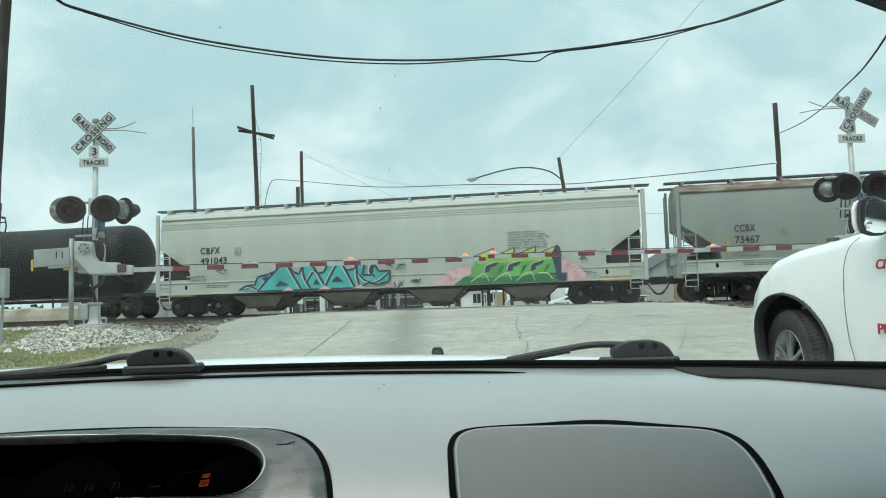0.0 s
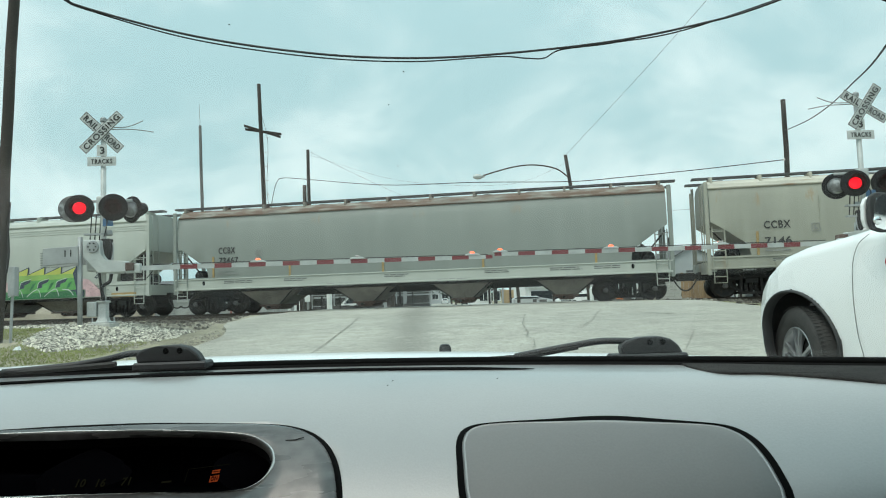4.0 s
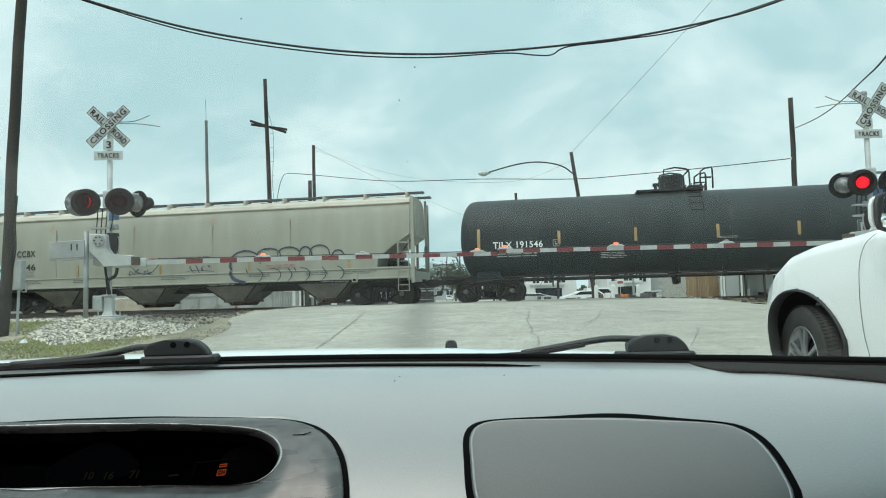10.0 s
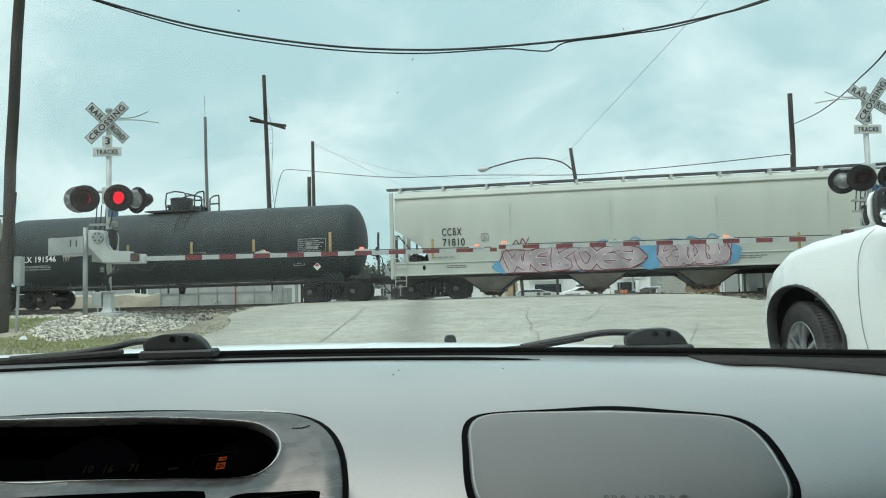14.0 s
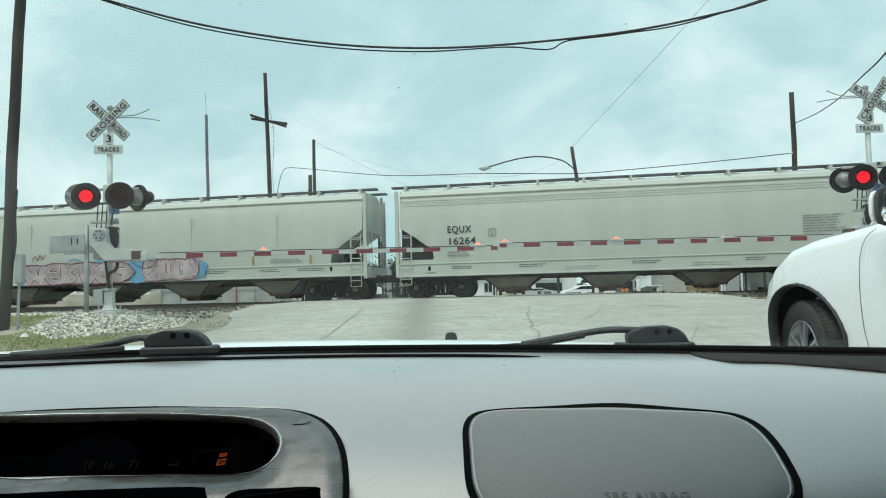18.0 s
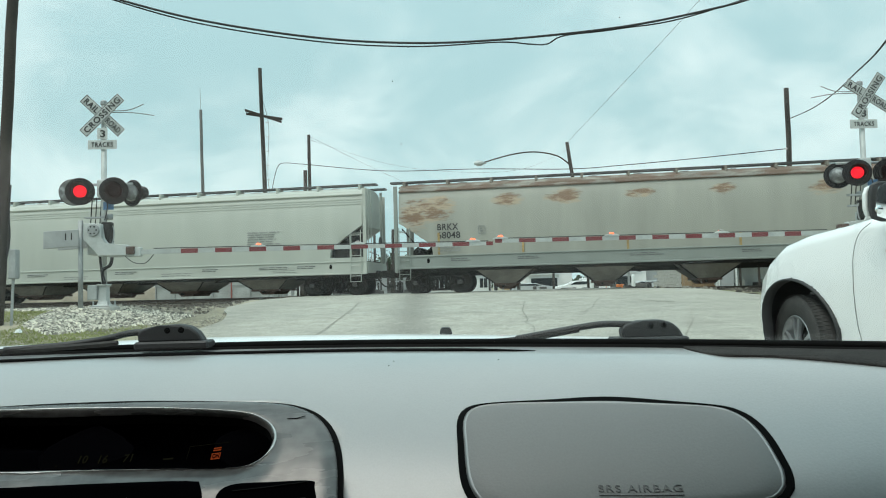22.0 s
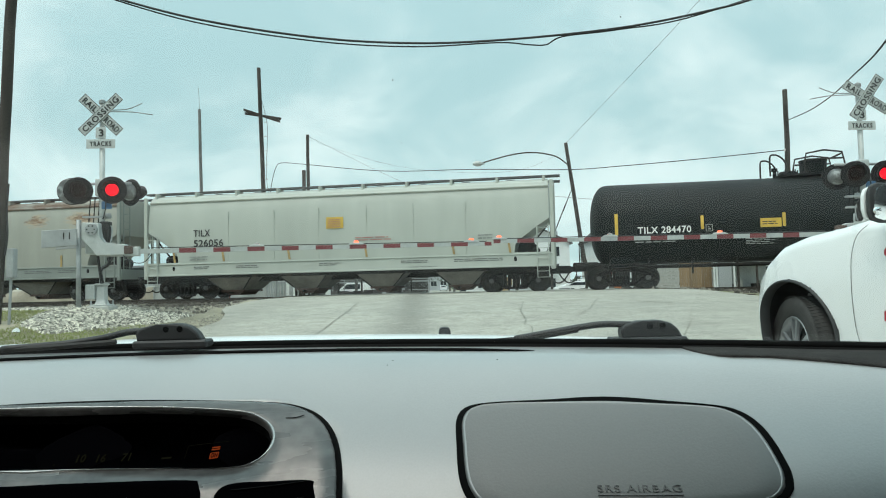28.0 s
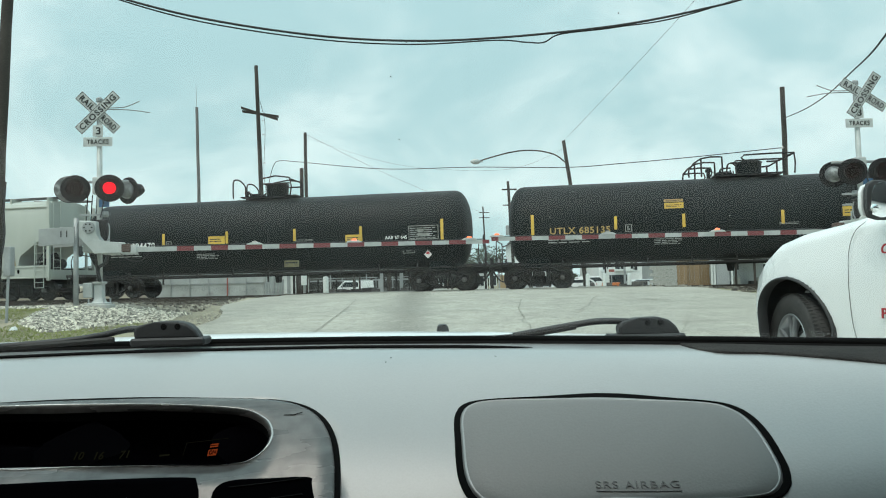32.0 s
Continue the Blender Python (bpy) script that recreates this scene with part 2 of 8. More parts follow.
    "truck_iron": mat("truck cast iron", (0.024, 0.0225, 0.0215), 0.85, var=0.45, scale=4, fine=20, bump=0.3, spec=0.25, stain=(0.046, 0.038, 0.032), stain_at=0.60, stain_scale=4),
    "bearing_steel": mat("worn bearing steel", (0.13, 0.125, 0.12), 0.55, 0.2, var=0.4, scale=12, fine=60),
    "wheel_steel": mat("rolled wheel steel", (0.042, 0.038, 0.036), 0.6, 0.3, var=0.4, scale=6, stain=(0.06, 0.045, 0.036), stain_at=0.55, stain_scale=7),
    "hopper_under": mat("hopper chute", (0.20, 0.185, 0.16), 0.85, var=0.35, scale=1.6, fine=12, stain=(0.12, 0.11, 0.10), stain_at=0.6, stain_scale=1.8),
    "grating": mat("running board steel", (0.085, 0.088, 0.088), 0.6, 0.3, var=0.3, scale=3, stain=RUST, stain_at=0.68, stain_scale=2),
    "stripe_yellow": mat("yellow reflective", (0.62, 0.40, 0.05), 0.5, var=0.2, scale=4),
    "stripe_faded": mat("faded reflective", (0.40, 0.27, 0.10), 0.6, var=0.35, scale=4),
    "faded_plate": mat("faded olive plate", (0.20, 0.18, 0.09), 0.7, var=0.35, scale=4),
    "stencil": mat("black stencil", (0.03, 0.03, 0.03), 0.7, var=0.3, scale=3),
    "stencil_grey": mat("worn grey stencil", (0.27, 0.275, 0.265), 0.7, var=0.3, scale=3),
    "stencil_mid": mat("worn dark stencil", (0.13, 0.135, 0.13), 0.7, var=0.4, scale=3),
    "stencil_red": mat("worn red stencil", (0.42, 0.20, 0.17), 0.7, var=0.3, scale=3),
    "stencil_white": mat("white stencil", (0.72, 0.73, 0.71), 0.6, var=0.15, scale=3),
    "stencil_dimwhite": mat("worn white stencil", (0.28, 0.29, 0.28), 0.6, var=0.4, scale=5),
    "stencil_gold": mat("gold stencil", (0.40, 0.27, 0.08), 0.6, var=0.25, scale=3),
    "teal": mat("teal spray", (0.06, 0.42, 0.40), 0.55, var=0.25, scale=1.5),
    "green": mat("green spray", (0.12, 0.40, 0.10), 0.55, var=0.4, scale=1.2),
    "dark_green": mat("dark green spray", (0.03, 0.17, 0.06), 0.55, var=0.3, scale=2),
    "lime_green": mat("yellow-green spray", (0.28, 0.47, 0.11), 0.55, var=0.3, scale=1.2),
    "lime": mat("lime spray", (0.50, 0.52, 0.10), 0.55, var=0.2, scale=1.2),
    "pink": mat("pink spray", (0.62, 0.40, 0.42), 0.55, var=0.3, scale=2.5),
    "pale_mauve": mat("pale mauve spray", (0.42, 0.35, 0.37), 0.55, var=0.45, scale=1.6),
    "mauve": mat("mauve spray", (0.35, 0.25, 0.26), 0.55, var=0.4, scale=1.5),
    "crimson": mat("crimson spray", (0.17, 0.022, 0.038), 0.55, var=0.3, scale=2),
    "sky_spray": mat("blue spray", (0.10, 0.30, 0.48), 0.55, var=0.25, scale=2),
    "navy": mat("navy spray", (0.035, 0.048, 0.08), 0.55, var=0.3, scale=3),
    "white_spray": mat("pale spray", (0.60, 0.60, 0.60), 0.55, var=0.2, scale=2),
    "placard": mat("placard white", (0.7, 0.68, 0.66), 0.6, var=0.1),
    "siding_white": mat("white siding", (0.74, 0.75, 0.74), 0.7, var=0.08, scale=0.8),
    "block": mat("concrete block", (0.44, 0.44, 0.41), 0.9, var=0.25, scale=1.2, fine=10, bump=0.3),
    "fence_wood": mat("fence board wood", (0.30, 0.20, 0.11), 0.85, var=0.3, scale=2, fine=20, bump=0.2, stretch=(1, 1, 0.2), rnd=0.25),
    "corrugated": mat("corrugated sheet", (0.46, 0.48, 0.48), 0.5, 0.35, var=0.25, scale=1.2, stain=(0.26, 0.25, 0.24), stain_at=0.6, stain_scale=0.9),
    "roof_dark": mat("dark roofing", (0.10, 0.10, 0.10), 0.9, var=0.25, scale=2),
    "grey_wall": mat("grey wall", (0.36, 0.38, 0.39), 0.8, var=0.15, scale=0.5),
    "pane": mat("window pane", (0.02, 0.025, 0.028), 0.3, var=0.1, spec=0.2),
    "brick_red": mat("dull red paint", (0.33, 0.09, 0.07), 0.7, var=0.2),
    "junk": mat("weathered scrap", (0.10, 0.095, 0.09), 0.85, var=0.5, scale=3, fine=20, isl=0.75),
    "crate_wood": mat("tan crate wood", (0.40, 0.29, 0.16), 0.8, var=0.2, scale=3),
    "orange": mat("orange plastic", (0.55, 0.16, 0.04), 0.6, var=0.2),
    "sign_glow": mat("orange sign letters", (0.6, 0.25, 0.05), 0.5, emit=(1.0, 0.4, 0.08), power=1.0),
    "silver_car": mat("silver car paint", (0.52, 0.54, 0.55), 0.3, 0.3, var=0.05, coat=0.5),
    "dark_car": mat("dark car paint", (0.03, 0.033, 0.036), 0.25, var=0.05, coat=0.5),
    "tail_red": mat("tail lamp red", (0.4, 0.03, 0.03), 0.3, var=0.1),
}


def grey_paint(name, base, rust, streak):
    """Car-body paint with long vertical dirt streaks and rust where the paint has gone."""
    return mat(name, base, 0.5, var=streak, scale=1.3, fine=30, stretch=(1.0, 1.0, 0.16), stain=rust[0], stain_at=rust[1], stain_scale=rust[2])


def wear_in(name, stains):
    """Adds soft-edged stains to a ground material: each a colour, its middle in x, its width, y range, and how broken it is."""
    m = M[name]
    n, l = m.node_tree.nodes, m.node_tree.links
    b = n["Principled BSDF"]
    src = b.inputs["Base Color"].links[0].from_socket
    c = n.new("ShaderNodeTexCoord")
    xyz = n.new("ShaderNodeSeparateXYZ")
    l.new(c.outputs["Object"], xyz.inputs[0])

    def calc(op, p, q=0.0):
        k = n.new("ShaderNodeMath")
        k.operation = op
        for i, v in enumerate((p, q)):
            if isinstance(v, (int, float)):
                k.inputs[i].default_value = v
            else:
                l.new(v, k.inputs[i])
        return k.outputs[0]

    for colour, x, width, sc, depth, lo in stains:
        t = n.new("ShaderNodeTexNoise")
        t.inputs["Scale"].default_value, t.inputs["Detail"].default_value, t.inputs["Roughness"].default_value = sc, 7.0, 0.65
        l.new(c.outputs["Object"], t.inputs["Vector"])
        off = calc("DIVIDE", calc("SUBTRACT", xyz.outputs[0], x), width)
        bell = calc("POWER", 2.718, calc("MULTIPLY", calc("MULTIPLY", off, off), -1.0))
        broken = n.new("ShaderNodeMapRange")
        broken.inputs["From Min"].default_value, broken.inputs["From Max"].default_value = lo, lo + 0.22
        l.new(t.outputs["Fac"], broken.inputs["Value"])
        mix = n.new("ShaderNodeMixRGB")
        mix.inputs[2].default_value = (*colour, 1)
        l.new(calc("MULTIPLY", calc("MULTIPLY", bell, broken.outputs[0]), depth), mix.inputs[0])
        l.new(src, mix.inputs[1])
        src = mix.outputs[0]
    l.new(src, b.inputs["Base Color"])


wear_in("concrete", [((0.50, 0.48, 0.42), 1.0, 5.5, 0.7, 0.6, 0.44), ((0.27, 0.26, 0.225), 5.0, 1.9, 0.9, 0.7, 0.40), ((0.25, 0.235, 0.20), -4.4, 1.0, 1.1, 0.75, 0.36),
                     ((0.13, 0.124, 0.108), -0.37, 0.48, 3.0, 0.75, 0.24), ((0.12, 0.115, 0.10), -0.3, 0.5, 7.0, 0.7, 0.5), ((0.21, 0.20, 0.17), 1.7, 9.0, 1.6, 0.55, 0.46), ((0.20, 0.19, 0.165), 1.7, 9.0, 4.2, 0.6, 0.47), ((0.15, 0.143, 0.125), 1.7, 9.0, 17.0, 0.5, 0.44), ((0.54, 0.52, 0.46), 1.7, 9.0, 26.0, 0.4, 0.44)])


windshield_glass = bpy.data.materials.new("windshield glass")
windshield_glass.use_nodes = True
gn, gl = windshield_glass.node_tree.nodes, windshield_glass.node_tree.links
gn.clear()
g_out, g_mix = gn.new("ShaderNodeOutputMaterial"), gn.new("ShaderNodeMixShader")
g_clear, g_gloss = gn.new("ShaderNodeBsdfTransparent"), gn.new("ShaderNodeBsdfGlossy")
g_clear.inputs[0].default_value = (0.95, 0.98, 0.97, 1)
g_gloss.inputs["Roughness"].default_value = 0.08
g_mix.inputs[0].default_value = 0.055
gl.new(g_clear.outputs[0], g_mix.inputs[1])
gl.new(g_gloss.outputs[0], g_mix.inputs[2])
gl.new(g_mix.outputs[0], g_out.inputs[0])


# ---- building tools ----
def mesh_of(name, bm, material, smooth=False, crease=0):
    me = bpy.data.meshes.new(name)
    bmesh.ops.recalc_face_normals(bm, faces=bm.faces)
    bm.to_mesh(me)
    bm.free()
    if material:
        me.materials.append(M[material] if isinstance(material, str) else material)
    if smooth:
        me.shade_smooth()
    if crease:
        me.shade_smooth()
        me.set_sharp_from_angle(angle=radians(crease))
    return me


def part(name, bm, material, parent, label="", smooth=False, at=None):
    """Links a bmesh as one mesh object under a thing or a part."""
    ob = new(name, mesh_of(name, bm, material, smooth) if isinstance(bm, bmesh.types.BMesh) else bm)
    ob.parent = parent
    if at is not None:
        ob.matrix_basis = at
    if label:
        tagged(ob, label)
    return ob


def thing(name, label, category, at=None, group="", kind="", bm=None, material=None, smooth=False):
    ob = new(name, mesh_of(name, bm, material, smooth) if bm else None)
    if at is not None:
        ob.matrix_basis = at
    return tagged(ob, label, category, group, kind)


def box(bm, x0, x1, y0, y1, z0, z1):
    v = [bm.verts.new((x, y, z)) for z in (z0, z1) for x, y in ((x0, y0), (x1, y0), (x1, y1), (x0, y1))]
    for f in ((0, 1, 2, 3), (4, 5, 6, 7), (0, 1, 5, 4), (1, 2, 6, 5), (2, 3, 7, 6), (3, 0, 4, 7)):
        bm.faces.new([v[i] for i in f])
    return bm


def bev(bm, w=0.01, seg=2):
    bmesh.ops.bevel(bm, geom=list(bm.edges), offset=w, segments=seg, affect="EDGES", profile=0.5)
    return bm


def B(x0, x1, y0, y1, z0, z1, w=0.0, seg=2):
    bm = box(bmesh.new(), x0, x1, y0, y1, z0, z1)
    return bev(bm, w, seg) if w else bm


def rings(bm, loops, close=True, cap=True):
    """Joins loops of points into a skin."""
    vs = [[bm.verts.new(p) for p in loop] for loop in loops]
    n = len(vs[0])
    for a, b in zip(vs, vs[1:]):
        for i in range(n if close else n - 1):
            j = (i + 1) % n
            bm.faces.new((a[i], a[j], b[j], b[i]))
    if cap and close:
        bm.faces.new(vs[0])
        bm.faces.new(vs[-1][::-1])
    return bm


def tube(bm, pts, r, n=8, cap=True):
    """A round bar along points; r is one radius or one for each point."""
    pts = [Vector(p) for p in pts]
    rs = r if isinstance(r, (list, tuple)) else [r] * len(pts)
    loops, side = [], None
    for i, p in enumerate(pts):
        d = (pts[min(i + 1, len(pts) - 1)] - pts[max(i - 1, 0)]).normalized()
        if side is None:
            side = d.orthogonal().normalized()
        side = (side - d * side.dot(d)).normalized()
        other = d.cross(side)
        loops.append([p + (side * math.cos(2 * math.pi * k / n) + other * math.sin(2 * math.pi * k / n)) * rs[i] for k in range(n)])
    return rings(bm, loops, True, cap)


def T(pts, r, n=8):
    return tube(bmesh.new(), pts, r, n)


def lathe(bm, profile, axis="Y", n=24, at=(0, 0, 0), cap=True):
    """Turns a profile of (radius, along) about an axis."""
    def spot(r, h, k):
        c, s = r * math.cos(2 * math.pi * k / n), r * math.sin(2 * math.pi * k / n)
        p = {"X": (h, c, s), "Y": (c, h, s), "Z": (c, s, h)}[axis]
        return (p[0] + at[0], p[1] + at[1], p[2] + at[2])
    return rings(bm, [[spot(r, h, k) for k in range(n)] for r, h in profile], True, cap)


def plate(bm, outline, y0, y1):
    """A flat outline in x and z, given depth in y."""
    return rings(bm, [[(x, y0, z) for x, z in outline], [(x, y1, z) for x, z in outline]])


def arc(points, step=4):
    """A smooth line through points."""
    pts = [Vector(p) for p in points]
    out = []
    for i in range(len(pts) - 1):
        a, b, c, d = pts[max(i - 1, 0)], pts[i], pts[i + 1], pts[min(i + 2, len(pts) - 1)]
        for k in range(step):
            t = k / step
            out.append(0.5 * (2 * b + (c - a) * t + (2 * a - 5 * b + 4 * c - d) * t * t + (3 * b - a - 3 * c + d) * t ** 3))
    return out + [pts[-1]]


def writing(body, height, spacing=1.0, depth=0.004, slant=0.0, bold=0.025):
    """Lettering as a mesh in the xy plane, from its lower left corner, with capitals of the given height."""
    cu = bpy.data.curves.new("writing", "FONT")
    cu.body, cu.size, cu.space_character, cu.extrude, cu.shear = body, height / 0.7, spacing, depth, slant
    cu.offset = height * bold
    ob = bpy.data.objects.new("writing", cu)
    scene.collection.objects.link(ob)
    dg = bpy.context.evaluated_depsgraph_get()
    me = bpy.data.meshes.new_from_object(ob.evaluated_get(dg))
    bpy.data.objects.remove(ob)
    bpy.data.curves.remove(cu)
    return me


def letters(name, body, height, material, parent, at, spacing=1.0, width=None, label="", slant=0.0, depth=0.004):
    me = writing(body, height, spacing, depth, slant)
    me.materials.clear()
    me.materials.append(M[material])
    if width:
        xs = [v.co.x for v in me.vertices]
        k = width / max(max(xs) - min(xs), 1e-3)
        for v in me.vertices:
            v.co.x *= k
    return part(name, me, None, parent, label, at=at)


def bars(bm, x0, z0, w, h, rows, y, rng, words=4):
    """Small writing that cannot be read: rows of plain bars."""
    step = h / rows
    for r in range(rows):
        x, end = x0, x0 + w * rng.uniform(0.75, 1.0)
        while x < end:
            k = min(rng.uniform(0.5, 1.4) * w / words, end - x)
            box(bm, x, x + k, y, y + 0.006, z0 + r * step, z0 + r * step + step * 0.42)
            x += k + w * 0.04
    return bm


# ---- ground, road and tracks ----
ROAD_Y = (-60, 0, 7, 13, 19, 21.5, 24, 35, 44, 52, 60, 4000)
ROAD_Z = (-2.2, 0.02, 0.30, 0.54, 0.83, 0.945, 0.966, 0.966, 0.55, 0.15, 0.05, 0.05)
LEFT_Y = (-60, 0, 9, 12, 13.2, 15.0, 16.5, 19, 21, 35, 44, 52, 60, 4000)
LEFT_Z = (-2.2, 0.02, 0.40, 0.58, 0.74, 0.935, 0.94, 0.86, 0.8, 0.8, 0.5, 0.15, 0.05, 0.05)
TURN = radians(-11)
ALONG = Vector((math.cos(TURN), math.sin(TURN), 0))
ACROSS = Vector((-math.sin(TURN), math.cos(TURN), 0))
RAIL_Z = 0.95
TRACK = Vector((0.305, 30.77, 0))


def road_z(y):
    return float(np.interp(y, ROAD_Y, ROAD_Z))


def ground_z(x, y):
    k = min(max((abs(x - 1.7) - 7.1) / 1.6, 0), 1)
    return road_z(y) * (1 - k) + float(np.interp(y, LEFT_Y, LEFT_Z)) * k


def spread(a, b, n):
    return [a + (b - a) * i / n for i in range(n + 1)]


def sheet(xs, ys, zf):
    bm = bmesh.new()
    vs = [[bm.verts.new((x, y, zf(x, y))) for x in xs] for y in ys]
    for a, b in zip(vs, vs[1:]):
        for i in range(len(xs) - 1):
            bm.faces.new((a[i], a[i + 1], b[i + 1], b[i]))
    return bm


gx = [-2500, -600, -200, -100, -60, -40, -30, -24, -20] + spread(-17, -5.0, 30) + [-3, 0, 3, 6] + spread(8.2, 16, 14) + [20, 26, 40, 70, 150, 500, 2500]
gy = [-400, -60, -20, -5] + spread(0, 40, 66) + spread(42, 62, 12) + [80, 120, 250, 600, 1500, 3500]


def earth_height(x, y):
    z = ground_z(x, y) - 0.05
    if not -5.4 < x < 8.8 and 0 < y < 60:
        z += 0.05 * noise.noise(Vector((x * 0.7, y * 0.7, 0))) + 0.045
    return z


thing("ground", "patchy grass and bare earth beside the road and tracks", "ground", kind="structure", bm=sheet(gx, gy, earth_height), material="earth", smooth=True)

ROAD_L, ROAD_R = -5.3, 8.7
road_bm = bmesh.new()
ys = [-60, -30, -10] + spread(0, 62, 62) + [90, 140, 250, 600, 1200]
xs = spread(ROAD_L, ROAD_R, 14)
rv = []
for y in ys:
    taper = min(max((y - 45) / 20, 0), 1)
    row = []
    for i, x in enumerate(xs):
        edge = 0.22 * noise.noise(Vector((i * 3.1, y * 0.45, 2))) if i in (0, len(xs) - 1) and y > 5 else 0
        if i == 0 and y > 5:
            edge += 1.2 * min(max((18.5 - y) / 4, 0), 1)
            edge = min(edge, 0.95)
        wide = (x - 1.7) * (1 - 0.42 * taper) + 1.7 + 1.8 * taper
        row.append(road_bm.verts.new((wide + edge, y, road_z(y) + 0.012 * noise.noise(Vector((x * 0.5, y * 0.5, 5))))))
    rv.append(row)
for a, b in zip(rv, rv[1:]):
    for i in range(len(xs) - 1):
        road_bm.faces.new((a[i], a[i + 1], b[i + 1], b[i]))
for col in (0, len(xs) - 1):
    low = [road_bm.verts.new(v[col].co - Vector((0, 0, 0.12))) for v in rv]
    for k in range(len(rv) - 1):
        road_bm.faces.new((rv[k][col], rv[k + 1][col], low[k + 1], low[k]))
road = thing("road", "worn pale concrete road rising to the level crossing", "road", kind="structure", bm=road_bm, material="concrete", smooth=False)


def road_strip(points, width, lift, rough=0.0, seed=0):
    """A thin ribbon on the road along points of x and y."""
    rng = random.Random(seed)
    line = arc([(x, y, 0) for x, y in points], 8)
    bm, last = bmesh.new(), None
    for i, p in enumerate(line):
        d = (line[min(i + 1, len(line) - 1)] - line[max(i - 1, 0)]).normalized()
        s = Vector((-d.y, d.x, 0)) * width * 0.5 * rng.uniform(1 - rough, 1 + rough)
        j = Vector((rng.uniform(-1, 1), rng.uniform(-1, 1), 0)) * rough * 0.025
        pair = [bm.verts.new((q.x, q.y, road_z(q.y) + lift)) for q in (p + s + j, p - s + j)]
        if last:
            bm.faces.new((last[0], pair[0], pair[1], last[1]))
        last = pair
    return bm


for pts, w in (([(-1.9, 19.2), (-1.87, 16.5), (-1.86, 14.2), (-1.87, 11.2), (-1.9, 9.0)], 0.03),
               ([(2.48, 18.4), (2.2, 16.6), (2.06, 15.7), (1.95, 14.6), (1.89, 13.6), (1.74, 12.9), (1.78, 12.3), (1.68, 11.4), (1.55, 10.7), (1.5, 9.0)], 0.032),
               ([(2.06, 15.7), (1.9, 17.0)], 0.018),
               ([(4.65, 19.06), (4.2, 17.8), (3.88, 16.7), (3.6, 15.7), (3.38, 15.24), (3.1, 14.5), (2.84, 14.3)], 0.024),
               ([(3.38, 15.2), (3.1, 14.25), (2.71, 14.0)], 0.018),
               ([(4.9, 13.6), (4.8, 12.9), (4.31, 11.7), (3.71, 10.3)], 0.018),
               ([(5.35, 17.5), (5.6, 17.2), (5.85, 16.85)], 0.11), ([(5.3, 20.0), (5.8, 19.6)], 0.06), ([(4.7, 18.4), (5.4, 17.9)], 0.04),
               ([(-4.6, 14.1), (-4.1, 14.2), (-3.6, 14.5)], 0.05), ([(-3.6, 18.9), (-2.0, 19.3), (-0.6, 19.2), (1.2, 19.6), (3.6, 19.4)], 0.022),
               ([(-3.4, 13.2), (-2.9, 14.0), (-2.7, 15.2)], 0.014), ([(0.5, 15.1), (1.0, 15.3), (1.5, 15.1)], 0.014), ([(5.8, 15.0), (6.4, 14.6), (7.2, 14.5)], 0.016)):
    part("crack", road_strip(pts, w * (0.55 if w < 0.035 else 0.8), 0.016, 0.5, int(pts[0][1] * 10)), "tar", road, "dark crack in the concrete")


def track(offset, name, label):
    """Rails on ties; where the road crosses, the rails lie flush in it."""
    c = TRACK + ACROSS * offset
    root = thing(name, label, "railway track", at=Matrix.Translation((c.x, c.y, RAIL_Z + 0.012 * offset)) @ pose(0, 0, 0, 0, 0, -11), kind="structure")
    for y in (-0.755, 0.755):
        bm = bmesh.new()
        plate_pts = [(-0.07, -0.17), (0.07, -0.17), (0.07, -0.15), (0.012, -0.13), (0.012, -0.045), (0.036, -0.035), (0.036, 0.0), (-0.036, 0.0), (-0.036, -0.035), (-0.012, -0.045), (-0.012, -0.13), (-0.07, -0.15)]
        rings(bm, [[(x, y + a, b) for a, b in plate_pts] for x in (-120, -40, 40, 120)])
        part("rail", bm, "rail", root)
    me = mesh_of("tie", B(-0.11, 0.11, -1.3, 1.3, -0.3, -0.165, 0.015, 1), "tie")
    for i in range(70):
        x = -44 + i * 0.54
        if x < -5.0 - c.x:
            part("tie", me, None, root, at=pose(x, 0, 0, 0, 0, random.uniform(-1.5, 1.5)))
    for i in range(26):
        part("tie", me, None, root, at=pose(9.6 - c.x + i * 0.54, 0, 0, 0, 0, random.uniform(-1.5, 1.5)))
    return root


track(0, "track_1", "railway track that the freight train runs on")
track(-4.4, "track_2", "empty railway track before the train")
track(-8.8, "track_3", "empty railway track nearest the road")


def pebble(bm, x, y, z, r, rng, flat=0.65):
    """A rough broken stone of few faces."""
    a, n = rng.uniform(0, 6.28), 5
    sx, sy = r * rng.uniform(0.7, 1.3), r * rng.uniform(0.7, 1.3)
    low, high = [], []
    for k in range(n):
        w = a + 2 * math.pi * k / n
        j = rng.uniform(0.8, 1.15)
        low.append(bm.verts.new((x + sx * j * math.cos(w), y + sy * j * math.sin(w), z - r * 0.35)))
        high.append(bm.verts.new((x + 0.45 * sx * j * math.cos(w + 0.3), y + 0.45 * sy * j * math.sin(w + 0.3), z + r * flat * rng.uniform(0.7, 1.1))))
    for k in range(n):
        bm.faces.new((low[k], low[(k + 1) % n], high[(k + 1) % n], high[k]))
    bm.faces.new(high)


def stones(count, xr, yr, size, seed, keep):
    rng, bm = random.Random(seed), bmesh.new()
    while count:
        x, y = rng.uniform(*xr), rng.uniform(*yr)
        if keep(x, y):
            r = rng.uniform(*size)
            pebble(bm, x, y, earth_height(x, y) + r * 0.2, r, rng)
            count -= 1
    return bm


